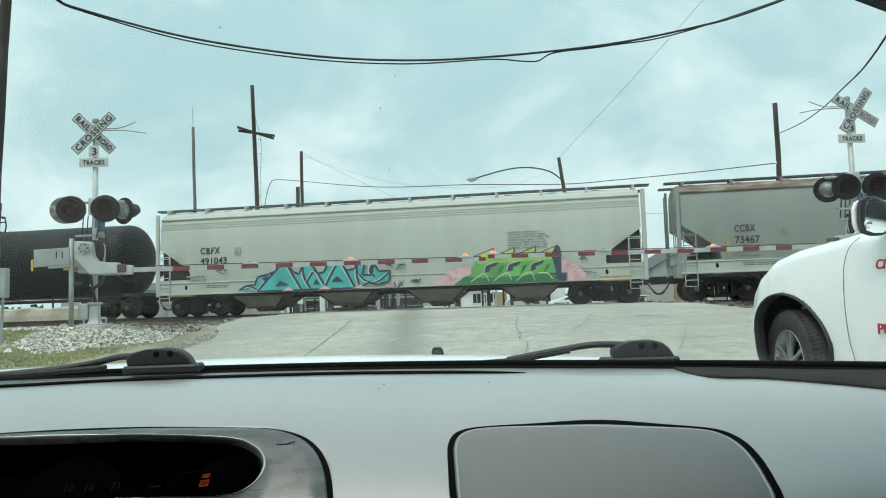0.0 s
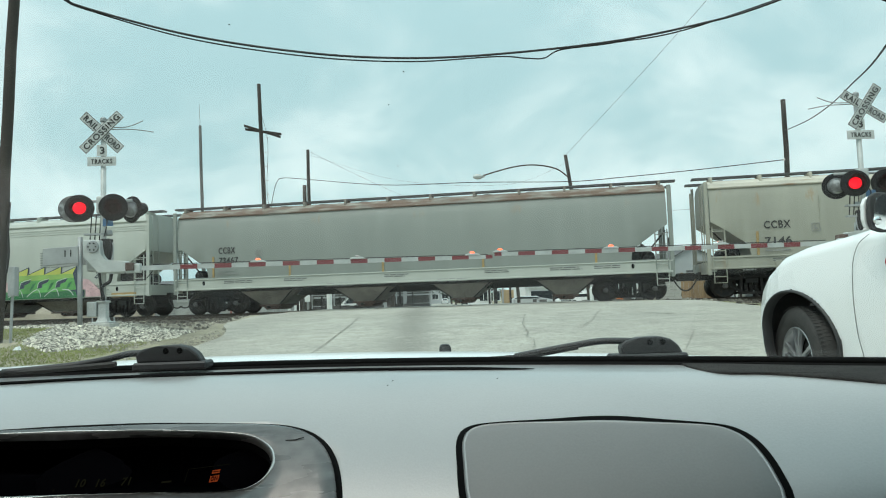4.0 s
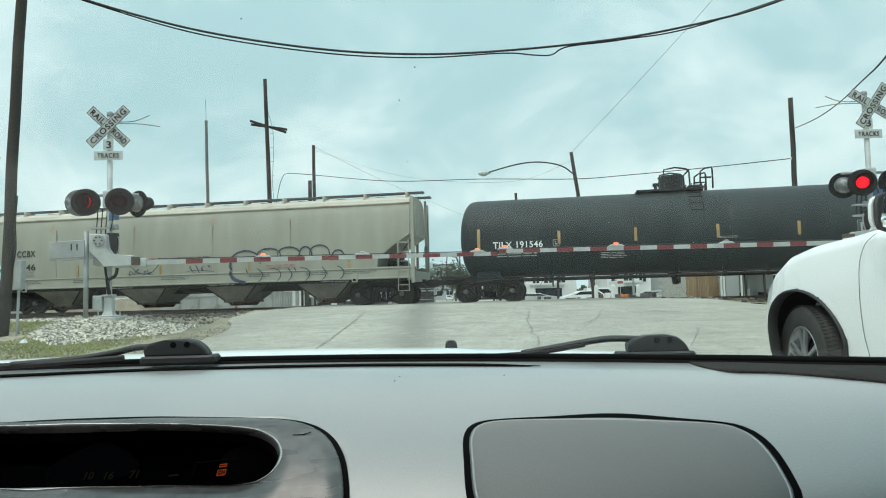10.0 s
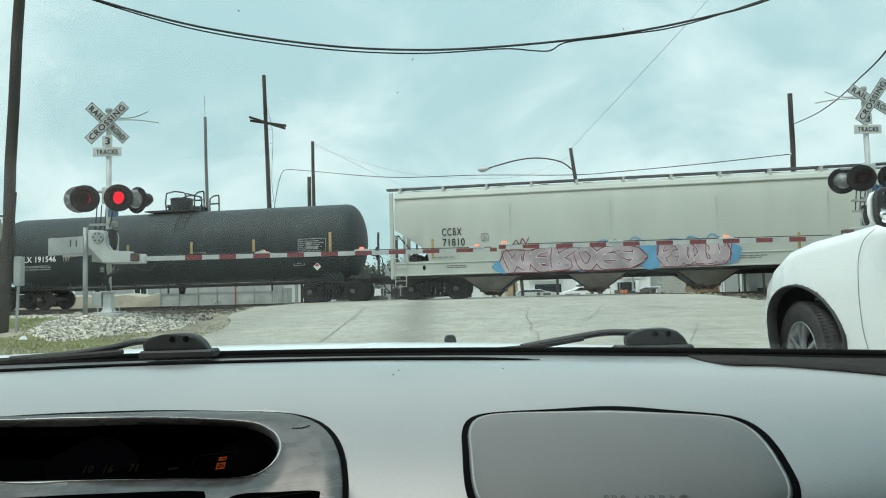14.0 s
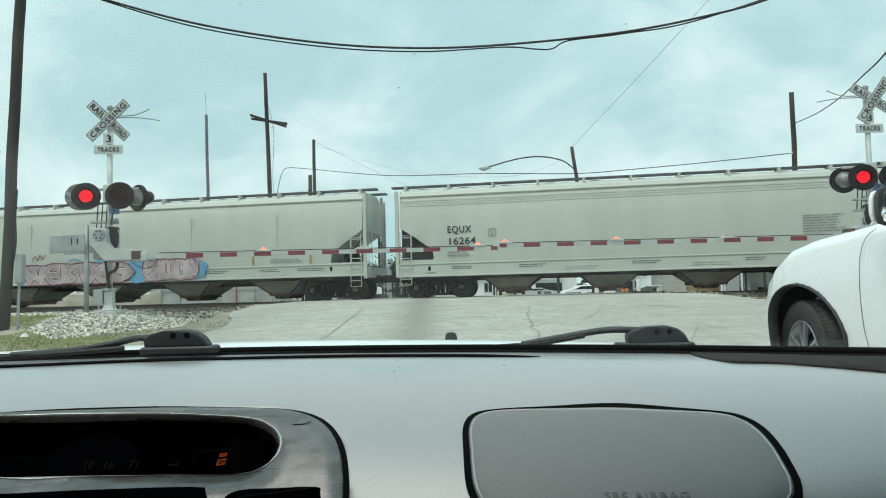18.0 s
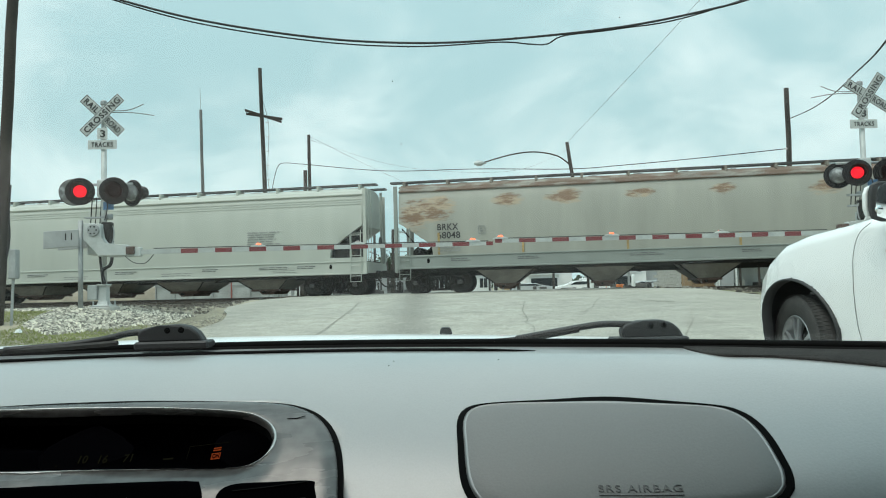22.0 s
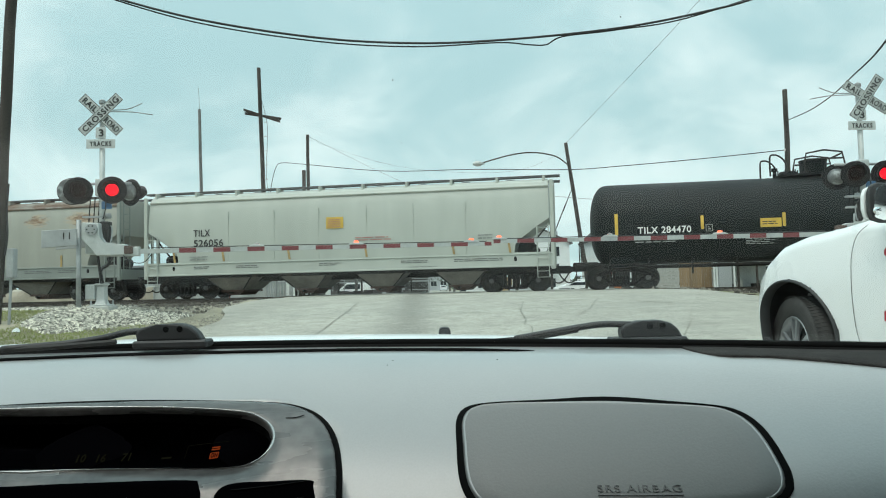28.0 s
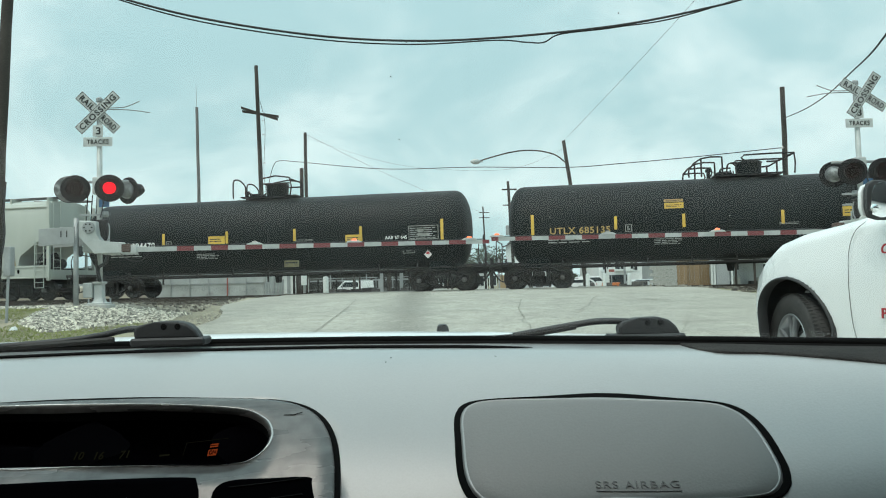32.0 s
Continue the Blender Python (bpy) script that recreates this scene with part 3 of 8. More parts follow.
# pale ballast bank round the left signal
def bank(x, y):
    edge = noise.noise(Vector((x * 0.9, y * 0.9, 1))) * 0.35
    foot = 12.35 + 0.95 * max(0.0, -6.6 - x) + 2.2 * max(0.0, x + 6.45) + 1.4 * min(max((-7.35 - x) / 0.45, 0.0), 1.0)
    return -13.5 < x < -5.45 + 0.5 * edge and y > min(foot, 15.5) + edge * 0.8


thing("ballast_bank", "bank of pale broken limestone round the signal", "ballast", kind="stuff", bm=stones(11500, (-13.5, -5.3), (11.8, 16.6), (0.014, 0.052), 4, bank), material="stone")
thing("gravel_apron", "small gravel spilling onto the road edge", "gravel", kind="stuff", bm=stones(5200, (-6.6, -3.4), (10.0, 22), (0.008, 0.03), 5, lambda x, y: x < -3.9 + 0.9 * noise.noise(Vector((x, y * 0.5, 6))) and not (x < -5.4 and y < 12.6)), material="gravel")
thing("dark_ballast", "dark stained ballast between the tracks", "ballast", kind="stuff", bm=stones(5200, (-24, -5.4), (17.0, 35), (0.03, 0.08), 6, lambda x, y: True), material="dark_stone")
thing("dark_ballast_east", "dark ballast and rubble beside the crossing", "ballast", kind="stuff", bm=stones(2600, (9.0, 21), (20.0, 33), (0.03, 0.11), 7, lambda x, y: True), material="dark_stone")
thing("pale_ballast_east", "scattered pale stones among the dark ballast", "ballast", kind="stuff", bm=stones(420, (8.9, 20), (21.0, 31), (0.04, 0.12), 8, lambda x, y: True), material="gravel")
edge_bm = stones(240, (-14, -5.6), (16.2, 17.4), (0.04, 0.10), 9, lambda x, y: True)
thing("bank_crest", "larger stones along the crest of the bank", "ballast", kind="stuff", bm=edge_bm, material="gravel")

grng, gbm = random.Random(11), bmesh.new()
for i in range(42000):
    x, y = grng.uniform(-14, -5.5), grng.uniform(9.5, 15.6)
    if noise.noise(Vector((x * 0.5, y * 0.5, 9))) < -0.28 or (bank(x, y) and grng.random() < 0.94) or x > -5.5 + 0.5 * noise.noise(Vector((0, y, 4))):
        continue
    z, h, a, lean = earth_height(x, y), grng.uniform(0.012, 0.034), grng.uniform(0, 6.28), grng.uniform(-0.03, 0.03)
    c, s = 0.014 * math.cos(a), 0.014 * math.sin(a)
    gbm.faces.new([gbm.verts.new(p) for p in ((x - c, y - s, z - 0.01), (x + c, y + s, z - 0.01), (x + lean, y + lean * 0.7, z + h))])
thing("grass", "short patchy green grass below the ballast bank", "grass", kind="stuff", bm=gbm, material="grass")
scrap = bmesh.new()
pebble(scrap, -7.05, 12.35, earth_height(-7.05, 12.35) + 0.03, 0.075, random.Random(3), 0.5)
thing("pale_stone", "single white broken stone lying in the grass", "stone", bm=scrap, material="sign_white")


# ---- the train ----
SPEED = (-5.3768, -0.004571, 8.31e-6)


def advance(t):
    return SPEED[0] * t + SPEED[1] * t * t + SPEED[2] * t ** 3


def train_pose(s):
    p = TRACK + ALONG * s
    return Matrix.Translation((p.x, p.y, RAIL_Z)) @ pose(0, 0, 0, 0, 0, -11)


WHEEL_R = 0.46
wheel_bm = lathe(bmesh.new(), [(0.001, -0.075), (0.085, -0.075), (0.10, -0.03), (0.20, 0.012), (0.36, -0.012), (0.385, -0.065), (0.455, -0.065), (0.465, 0.03), (0.49, 0.045), (0.49, 0.07), (0.38, 0.07), (0.36, 0.035), (0.10, 0.05), (0.001, 0.06)], "Y", 32)
for k in range(3):
    w = k * 2.1 + 0.3
    tube(wheel_bm, [(0.27 * math.cos(w), -0.01, 0.27 * math.sin(w)), (0.27 * math.cos(w), 0.03, 0.27 * math.sin(w))], 0.028, 8)
WHEEL = mesh_of("wheel", wheel_bm, "wheel_steel", True)
WHEEL_FAR = WHEEL.copy()
for v in WHEEL_FAR.vertices:
    v.co.y = -v.co.y
WHEEL_FAR.flip_normals()
cap_bm = lathe(bmesh.new(), [(0.001, -0.30), (0.07, -0.30), (0.095, -0.27), (0.095, -0.12), (0.08, -0.10), (0.001, -0.1)], "Y", 16)
for k in range(3):
    w = k * 2.094
    tube(cap_bm, [(0.045 * math.cos(w), -0.315, 0.045 * math.sin(w)), (0.045 * math.cos(w), -0.29, 0.045 * math.sin(w))], 0.014, 6)
CAP = mesh_of("bearing_cap", cap_bm, "bearing_steel", True)
AXLE = mesh_of("axle", T([(0, -0.95, 0), (0, -0.6, 0), (0, 0.6, 0), (0, 0.95, 0)], [0.075, 0.085, 0.085, 0.075], 12), "under", True)

# a cast side frame: bowed top chord, diagonals down to the spring seat, open triangles between
f_bm = bmesh.new()
top_line = [(-1.13, 0.46), (-1.10, 0.62), (-0.92, 0.675), (-0.66, 0.79), (-0.36, 0.85), (0.36, 0.85), (0.66, 0.79), (0.92, 0.675), (1.10, 0.62), (1.13, 0.46)]
low_line = [(-1.04, 0.44), (-1.03, 0.555), (-0.84, 0.555), (-0.62, 0.67), (-0.36, 0.745), (0.36, 0.745), (0.62, 0.67), (0.84, 0.555), (1.03, 0.555), (1.04, 0.44)]
for (ax, az), (bx, bz), (cx, cz), (ex, ez) in zip(top_line, top_line[1:], low_line, low_line[1:]):
    plate(f_bm, [(ax, az), (bx, bz), (ex, ez), (cx, cz)], -1.10, -0.93)
for sx in (-1, 1):
    plate(f_bm, [(sx * 0.84, 0.57), (sx * 0.76, 0.44), (sx * 0.36, 0.13), (sx * 0.24, 0.13), (sx * 0.36, 0.24), (sx * 0.68, 0.50), (sx * 0.72, 0.60)], -1.095, -0.935)
    plate(f_bm, [(sx * 0.31, 0.2), (sx * 0.41, 0.2), (sx * 0.41, 0.76), (sx * 0.31, 0.76)], -1.11, -0.93)
    plate(f_bm, [(sx * 0.80, 0.40), (sx * 0.83, 0.57), (sx * 0.78, 0.57), (sx * 0.74, 0.46)], -1.09, -0.94)
box(f_bm, -0.40, 0.40, -1.13, -0.92, 0.12, 0.22)
for v in f_bm.verts:
    v.co.x *= 1.043
SIDE_FRAME = mesh_of("side_frame", f_bm, "truck_iron")
SPRING = mesh_of("springs", (lambda bm: [lathe(bm, [(0.06 + 0.012 * (i % 2), 0.22 + i * 0.03) for i in range(12)], "Z", 8, (x, -1.03, 0)) for x in (-0.2, -0.02, 0.16)] and bm)(bmesh.new()), "truck_iron")
BOLSTER = mesh_of("bolster", B(-0.22, 0.22, -1.14, 1.14, 0.54, 0.72, 0.02), "under")
BRAKE = mesh_of("brake_beam", (lambda bm: [box(bm, sx - 0.05, sx + 0.05, -0.8, 0.8, 0.36, 0.46) for sx in (-0.42, 0.42)] and bm)(bmesh.new()), "under")
c_bm = box(bmesh.new(), -0.42, 0.30, -0.11, 0.11, 0.78, 1.0)
plate(c_bm, [(0.28, 0.72), (0.62, 0.72), (0.70, 0.80), (0.70, 0.98), (0.60, 1.04), (0.28, 1.04)], -0.17, 0.17)
COUPLER = mesh_of("coupler", bev(c_bm, 0.02, 1), "under")
HOSE = mesh_of("air_hose", T(arc([(0.1, -0.30, 0.85), (0.22, -0.34, 0.6), (0.42, -0.34, 0.38), (0.62, -0.3, 0.33), (0.80, -0.25, 0.42)], 5), 0.030, 8), "rubber", True)

WHEELSETS = []


def truck(car, x, wheels=True):
    base = part("truck_bolster", BOLSTER, None, car, "cast-iron truck bolster", at=pose(x, 0, 0))
    for turn in (0, 180):
        part("side_frame", SIDE_FRAME, None, base, at=pose(0, 0, 0, 0, 0, turn))
        part("springs", SPRING, None, base, at=pose(0, 0, 0, 0, 0, turn))
    part("brake_beam", BRAKE, None, base)
    for dx in (-0.96, 0.96):
        ws = part("wheelset_axle", AXLE, None, car, "steel wheelset turning on the rail", at=pose(x + dx, 0, WHEEL_R))
        part("wheel", WHEEL, None, ws, at=pose(0, -0.755, 0))
        part("wheel", WHEEL_FAR, None, ws, at=pose(0, 0.755, 0))
        part("bearing_cap", CAP, None, ws, at=pose(0, -0.83, 0))
        WHEELSETS.append((ws, x + dx, len(WHEELSETS) * 37.0))


def ladder(car, x, w, z0, z1, y, material, rungs):
    root = part("ladder_rail", T([(x, y, z0), (x, y, z1)], 0.022, 6), material, car, "steel ladder rail")
    part("ladder_rail", T([(x + w, y, z0), (x + w, y, z1)], 0.022, 6), material, car)
    for i in range(rungs):
        z = z0 + (z1 - z0) * (i + 0.5) / rungs
        part("rung", T([(x, y, z), (x + w, y, z)], 0.016, 6), material, root)


def coupling(car, half):
    for sx, turn in ((half, 0), (-half, 180)):
        part("coupler", COUPLER, None, car, "grimy steel coupler", at=pose(sx, 0, 0, 0, 0, turn))
        part("air_hose", HOSE, None, car, "hanging black air hose", at=pose(sx, 0, 0, 0, 0, turn))


def hopper_ring(x, top, low=None):
    """Half section of the body, from the eave on the near side over the roof to the other side."""
    side = [(-1.52, 1.25), (-1.56, 1.6), (-1.575, 2.4), (-1.56, 3.2), (-1.50, 3.86), (-1.42, 4.20)]
    roof = [(-1.40, 4.24), (-1.36, 4.38), (-1.18, 4.52), (-0.8, 4.60), (-0.3, 4.64)]
    near = [(y, max(z, low) if low else z) for y, z in side] + roof
    return [(x, y, z + top) for y, z in near] + [(x, -y, z + top) for y, z in reversed(near)]


def hopper_car(name, label, half, body, sill, marks, centre, roof_mat=None, ribs=(), bays=4, post_mat=None, bands=False, beam=(1.05, 1.50), pitch=4.25, chute=(1.28, 0.45), pads=False):
    """A covered hopper: body with sloped end sheets, sills, end posts, running board, chutes and trucks."""
    car = thing(name, label, "freight car", group="cars of the freight train")
    post_mat = post_mat or sill
    end = half - 0.12
    low_end = ((0.0, 2.95), (0.45, 2.66), (0.9, 2.34), (1.30, 2.06), (1.38, 1.90), (1.41, 1.72), (1.42, 1.3))
    loops = [hopper_ring(-end + d, 0, low) for d, low in low_end]
    for i in range(1, 12):
        loops.append(hopper_ring(-end + 1.42 + 2 * (end - 1.42) * i / 12, 0))
    loops += [hopper_ring(end - d, 0, low) for d, low in reversed(low_end)]
    shell = part("body", mesh_of("body", rings(bmesh.new(), loops), body, crease=28), None, car, "painted steel hopper body")
    # eave beam and roof skirt
    for sy in (-1, 1):
        part("eave_beam", T([(-end, sy * 1.43, 4.28), (end, sy * 1.43, 4.28)], 0.05, 8), roof_mat or body, shell, "rolled eave rail")
    if bands:
        for z in (3.86, 3.96, 4.06):
            y = -1.545 + (z - 3.6) * 0.19
            part("press_line", B(-end + 0.05, end - 0.05, y - 0.02, y + 0.05, z - 0.018, z + 0.018), body, shell)
    part("roof_skirt", rings(bmesh.new(), [[(x, -1.405, 4.32), (x, -1.34, 4.44), (x, -1.12, 4.57), (x, -0.7, 4.65), (x, -0.7, 4.63), (x, -1.10, 4.54), (x, -1.32, 4.41), (x, -1.38, 4.30)] for x in (-end + 0.02, end - 0.02)]), roof_mat or body, shell, "weathered roof edge")
    for x in ribs:
        part("weld_seam", B(x - 0.012, x + 0.012, -1.583, -1.55, 1.4, 3.75), body, shell)
    b0, b1 = beam
    for z0, z1, y in ((b0, b1, -1.60), (b1, b1 + 0.05, -1.635), (b0 - 0.04, b0 + 0.03, -1.65)):
        part("side_sill", B(-half, half, y, y + 0.12, z0, z1, 0.012, 1), sill, car, "pale side sill" if z0 == b0 else "")
        part("side_sill", B(-half, half, -y - 0.12, -y, z0, z1), sill, car)
    # dark strip put in for the shaded band below the sill
    part("under_beam", B(-half + 0.3, half - 0.3, -1.5, -1.38, b0 - 0.16, b0 - 0.02), "under", car, "dark strip for the shade below the sill")
    for x in (-half + 2.5, half - 2.5) if pads else ():
        part("jacking_pad", B(x - 0.13, x + 0.13, -1.67, -1.61, b0 - 0.16, b0 + 0.22, 0.02, 1), sill, car)
        part("jacking_hole", B(x - 0.07, x + 0.07, -1.68, -1.672, b0 - 0.1, b0 - 0.02), "seam", car)
    if not pads:
        for x in (-half + 1.35, half - 1.5):
            part("sill_hole", plate(bmesh.new(), [(x + 0.06 * math.cos(k * 0.524), (b0 + b1) / 2 + 0.06 + 0.10 * math.sin(k * 0.524)) for k in range(12)], -1.612, -1.596), "seam", car, "dark oval hole in the sill")
    r3 = random.Random(int(centre * 7))
    for x in (-half + 2.3, -half * 0.52, -half * 0.1, half * 0.3, half * 0.55, half - 3.0):
        part("sill_print", bars(bmesh.new(), x, (b0 + b1) / 2 + 0.02, r3.uniform(0.8, 1.5), 0.15, 2, -1.613, r3), "stencil_mid", car)
    part("centre_sill", B(-half - 0.2, half + 0.2, -0.25, 0.25, 0.72, 1.05), "under", car)
    # running board and its brackets
    part("running_board", B(-half - 0.36, half + 0.36, -0.98, -0.62, 4.71, 4.78), "grating", car, "steel running board on the roof")
    part("running_board", B(-half - 0.36, half + 0.36, 0.62, 0.98, 4.71, 4.78), "grating", car)
    brk = mesh_of("bracket", B(-0.045, 0.045, -1.26, -0.62, 4.50, 4.73, 0.01, 1), roof_mat or sill)
    n = int(half * 2 / 1.85)
    for i in range(n + 1):
        part("bracket", brk, None, car, at=pose(-half + 0.3 + (2 * half - 0.6) * i / n, 0, 0))
    for i in range(n * 2):
        x = -half + 0.8 + (2 * half - 1.6) * i / (n * 2 - 1)
        part("hatch", lathe(bmesh.new(), [(0.001, 4.76), (0.22, 4.75), (0.26, 4.68), (0.26, 4.62)], "Z", 12, (x, 0, 0)), "grating", car) if i % 2 == 0 else None
    for sx in (-1, 1):
        x = sx * half
        for sy in (-1, 1):
            part("corner_post", B(x - 0.075, x + 0.075, sy * 1.56 - 0.06, sy * 1.56 + 0.06, 0.9, 4.50, 0.012, 1), post_mat, car, "end corner post")
        part("end_platform", B(x - 1.5 if sx > 0 else x, x if sx > 0 else x + 1.5, -1.45, 1.5, 1.40, 1.45), "under", car)
        part("end_sheet", B(min(x - sx * 0.1, x - sx * 1.6), max(x - sx * 0.1, x - sx * 1.6), -1.575, -1.53, b1, 1.60), body, car)
        part("end_beam", B(x - 0.1, x + 0.1, -1.5, 1.5, 0.95, 1.40), sill, car)
        part("end_ladder", B(x - 0.05 + sx * 0.06, x + 0.05 + sx * 0.06, 0.9, 0.98, 1.2, 4.6), post_mat, car)
        part("brace", T([(x - sx * 0.15, -1.1, 2.75), (x - sx * 1.2, -1.1, 1.5)], 0.035, 6), "under", car)
        part("handrail", T([(x - sx * 0.1, -1.585, 2.62), (x - sx * 0.6, -1.585, 2.62), (x - sx * 0.6, -1.585, 1.5)], 0.02, 6), post_mat, car)
        part("air_reservoir", T([(x - sx * 0.8, -0.9, 1.72), (x - sx * 0.8, 0.4, 1.72)], 0.24, 12), "under", car, smooth=True)
        lx = x - 0.62 if sx > 0 else x + 0.14
        ladder(car, lx, 0.46, b0 + 0.1, 2.75, -1.66, post_mat, 4)
        step = part("sill_step", T([(lx, -1.66, b0 + 0.05), (lx, -1.66, 0.58), (lx + 0.46, -1.66, 0.58), (lx + 0.46, -1.66, b0 + 0.05)], 0.022, 6), sill, car, "hanging sill step")
        part("rung", T([(lx, -1.66, 0.82), (lx + 0.46, -1.66, 0.82)], 0.016, 6), sill, step)
        # dark plate outlines, standing for the shade inside the open car end
        if bands:
            web = [(x - sx * 0.15, 1.58), (x - sx * 1.42, 1.58), (x - sx * 1.50, 1.72), (x - sx * 1.48, 2.05), (x - sx * 0.55, 2.82), (x - sx * 0.15, 2.95)]
        elif sx > 0:
            web = [(x - 0.75, 1.45), (x - 1.5, 1.45), (x - 1.52, 1.75), (x - 1.42, 2.08), (x - 0.95, 2.3), (x - 0.75, 2.0)]
        else:
            web = [(x + 0.9, 1.45), (x + 2.0, 1.45), (x + 2.0, 2.6), (x + 1.2, 2.1), (x + 0.9, 1.7)]
        part("end_web", plate(bmesh.new(), web, -1.36 if bands else 0.1, -1.32 if bands else 0.16), "under", car, "dark plate for the shade in the car end")
        e = x + sx * 0.10
        rail = part("end_ladder_rail", T([(e, -1.36, 1.3), (e, -1.36, 4.45)], 0.02, 6), post_mat, car, "ladder on the car end")
        part("end_ladder_rail", T([(e, -0.9, 1.3), (e, -0.9, 4.45)], 0.02, 6), post_mat, car)
        for k in range(9):
            part("rung", T([(e, -1.36, 1.5 + k * 0.34), (e, -0.9, 1.5 + k * 0.34)], 0.014, 6), post_mat, rail)
        part("brake_wheel", lathe(bmesh.new(), [(0.24, -0.02), (0.28, 0), (0.24, 0.02), (0.21, 0)], "X", 16, (x + sx * 0.16, 0.35, 2.3)), "grating", car, "round hand-brake wheel") if sx > 0 else None
        truck(car, sx * (half - 1.6))
    for i in range(bays):
        x = pitch * (i - (bays - 1) / 2)
        top, bot = chute
        bm = rings(bmesh.new(), [[(x - top, -1.46, b0 + 0.2), (x + top, -1.46, b0 + 0.2), (x + top, 1.46, b0 + 0.2), (x - top, 1.46, b0 + 0.2)],
                                 [(x - top, -1.45, b0 - 0.08), (x + top, -1.45, b0 - 0.08), (x + top, 1.45, b0 - 0.08), (x - top, 1.45, b0 - 0.08)],
                                 [(x - bot, -0.95, 0.36), (x + bot, -0.95, 0.36), (x + bot, 0.95, 0.36), (x - bot, 0.95, 0.36)]])
        funnel = part("chute", bm, "hopper_under", car, "dusty discharge chute")
        for e in (-1, 1):
            part("chute_edge", T([(x + e * top, -1.46, b0 - 0.08), (x + e * bot, -0.97, 0.36)], 0.028, 5), "under", funnel)
        part("gate", B(x - bot - 0.05, x + bot + 0.05, -1.0, 1.0, 0.27, 0.36, 0.01, 1), "gate_red", funnel, "rust-red outlet gate")
        part("gate_body", rings(bmesh.new(), [[(x - w, -0.8, z), (x + w, -0.8, z), (x + w, 0.8, z), (x - w, 0.8, z)] for w, z in ((0.40, 0.27), (0.25, 0.13))]), "gate_red", funnel)
        part("gate_pinion", T([(x - 0.1, -1.05, 0.24), (x - 0.1, 1.05, 0.24)], 0.05, 8), "under", funnel)
    coupling(car, half + 0.06)
    if marks:
        marks(car, half)
    CARS.append((car, centre))
    return car


CARS = []
FACE = -1.592


def on_side(x, z, y=FACE):
    return pose(x, y, z, 90, 0, 0)


def flat(car, name, outline, material, depth=0.008, y=FACE, label=""):
    return part(name, plate(bmesh.new(), outline, y - depth, y + 0.012), material, car, label)


def stripes(car, xs, z0, z1, material, w=0.09, tilt=0.0, y=FACE):
    for x in xs:
        flat(car, "reflector", [(x - w / 2, z0), (x + w / 2, z0), (x + w / 2 + tilt, z1), (x - w / 2 + tilt, z1)], material, y=y, label="reflective marker strip")


def small_print(car, spots, material, rng, y=FACE):
    for x, z, w, h, rows in spots:
        part("stencil", bars(bmesh.new(), x, z, w, h, rows, y - 0.008, rng), material, car)


def panel_box(car, x, z, w, h, material, y=FACE):
    bm = bmesh.new()
    t = 0.025
    for a in ((x, x + w, z, z + t), (x, x + w, z + h - t, z + h), (x, x + t, z + t, z + h - t), (x + w - t, x + w, z + t, z + h - t)):
        box(bm, a[0], a[1], y - 0.008, y, a[2], a[3])
    box(bm, x + w * 0.3, x + w * 0.7, y - 0.008, y, z + h * 0.25, z + h * 0.45)
    box(bm, x + w * 0.3, x + w * 0.5, y - 0.008, y, z + h * 0.55, z + h * 0.75)
    return part("stencil_frame", bm, material, car)


def ribbon2(points, w):
    """An outline of a brush stroke along points in x and z."""
    line = arc([(x, 0, z) for x, z in points], 6)
    left, right = [], []
    for i, p in enumerate(line):
        d = (line[min(i + 1, len(line) - 1)] - line[max(i - 1, 0)]).normalized()
        s = Vector((-d.z, 0, d.x)) * w * (0.55 + 0.45 * math.sin(math.pi * (i + 0.8) / (len(line) + 0.6)))
        left.append((p.x + s.x, p.z + s.z))
        right.append((p.x - s.x, p.z - s.z))
    return left, right


def stroke(bm, points, w, y):
    left, right = ribbon2(points, w)
    a = [bm.verts.new((x, y, z)) for x, z in left]
    b = [bm.verts.new((x, y, z)) for x, z in right]
    for i in range(len(a) - 1):
        bm.faces.new((a[i], a[i + 1], b[i + 1], b[i]))


def spray_letters(car, x0, x1, z0, z1, y=-1.664, fill="teal", edge="navy", shine="white_spray", narrow=1.0):
    """A wide sprayed word of wild angular shapes that spells nothing: fill, dark edges, pale highlights."""
    def at(points):
        return [(x0 + (x1 - x0) * u, z0 + (z1 - z0) * v) for u, v in points]

    if fill == "teal":
        skyline = [(0.0, 0.06), (0.05, 0.24), (0.11, 0.26), (0.13, 0.58), (0.20, 0.66), (0.25, 0.78), (0.27, 1.0), (0.33, 1.0), (0.37, 0.72), (0.41, 0.62), (0.43, 1.0), (0.49, 1.0), (0.53, 0.62), (0.57, 0.66), (0.60, 1.0), (0.68, 1.0), (0.72, 0.7),
                   (0.77, 0.74), (0.79, 1.0), (0.84, 1.0), (0.82, 0.5), (0.88, 0.48), (0.895, 0.96), (0.925, 0.62), (1.0, 0.62), (0.99, 0.2), (0.92, 0.1), (0.86, 0.2), (0.80, 0.0), (0.13, 0.0)]
        legs = ([(0.13, 0.02), (0.20, 0.5), (0.28, 0.98)], [(0.33, 0.98), (0.37, 0.55), (0.42, 0.02)], [(0.43, 0.98), (0.44, 0.5), (0.48, 0.05)], [(0.46, 0.32), (0.51, 0.72), (0.56, 0.3), (0.58, 0.03)],
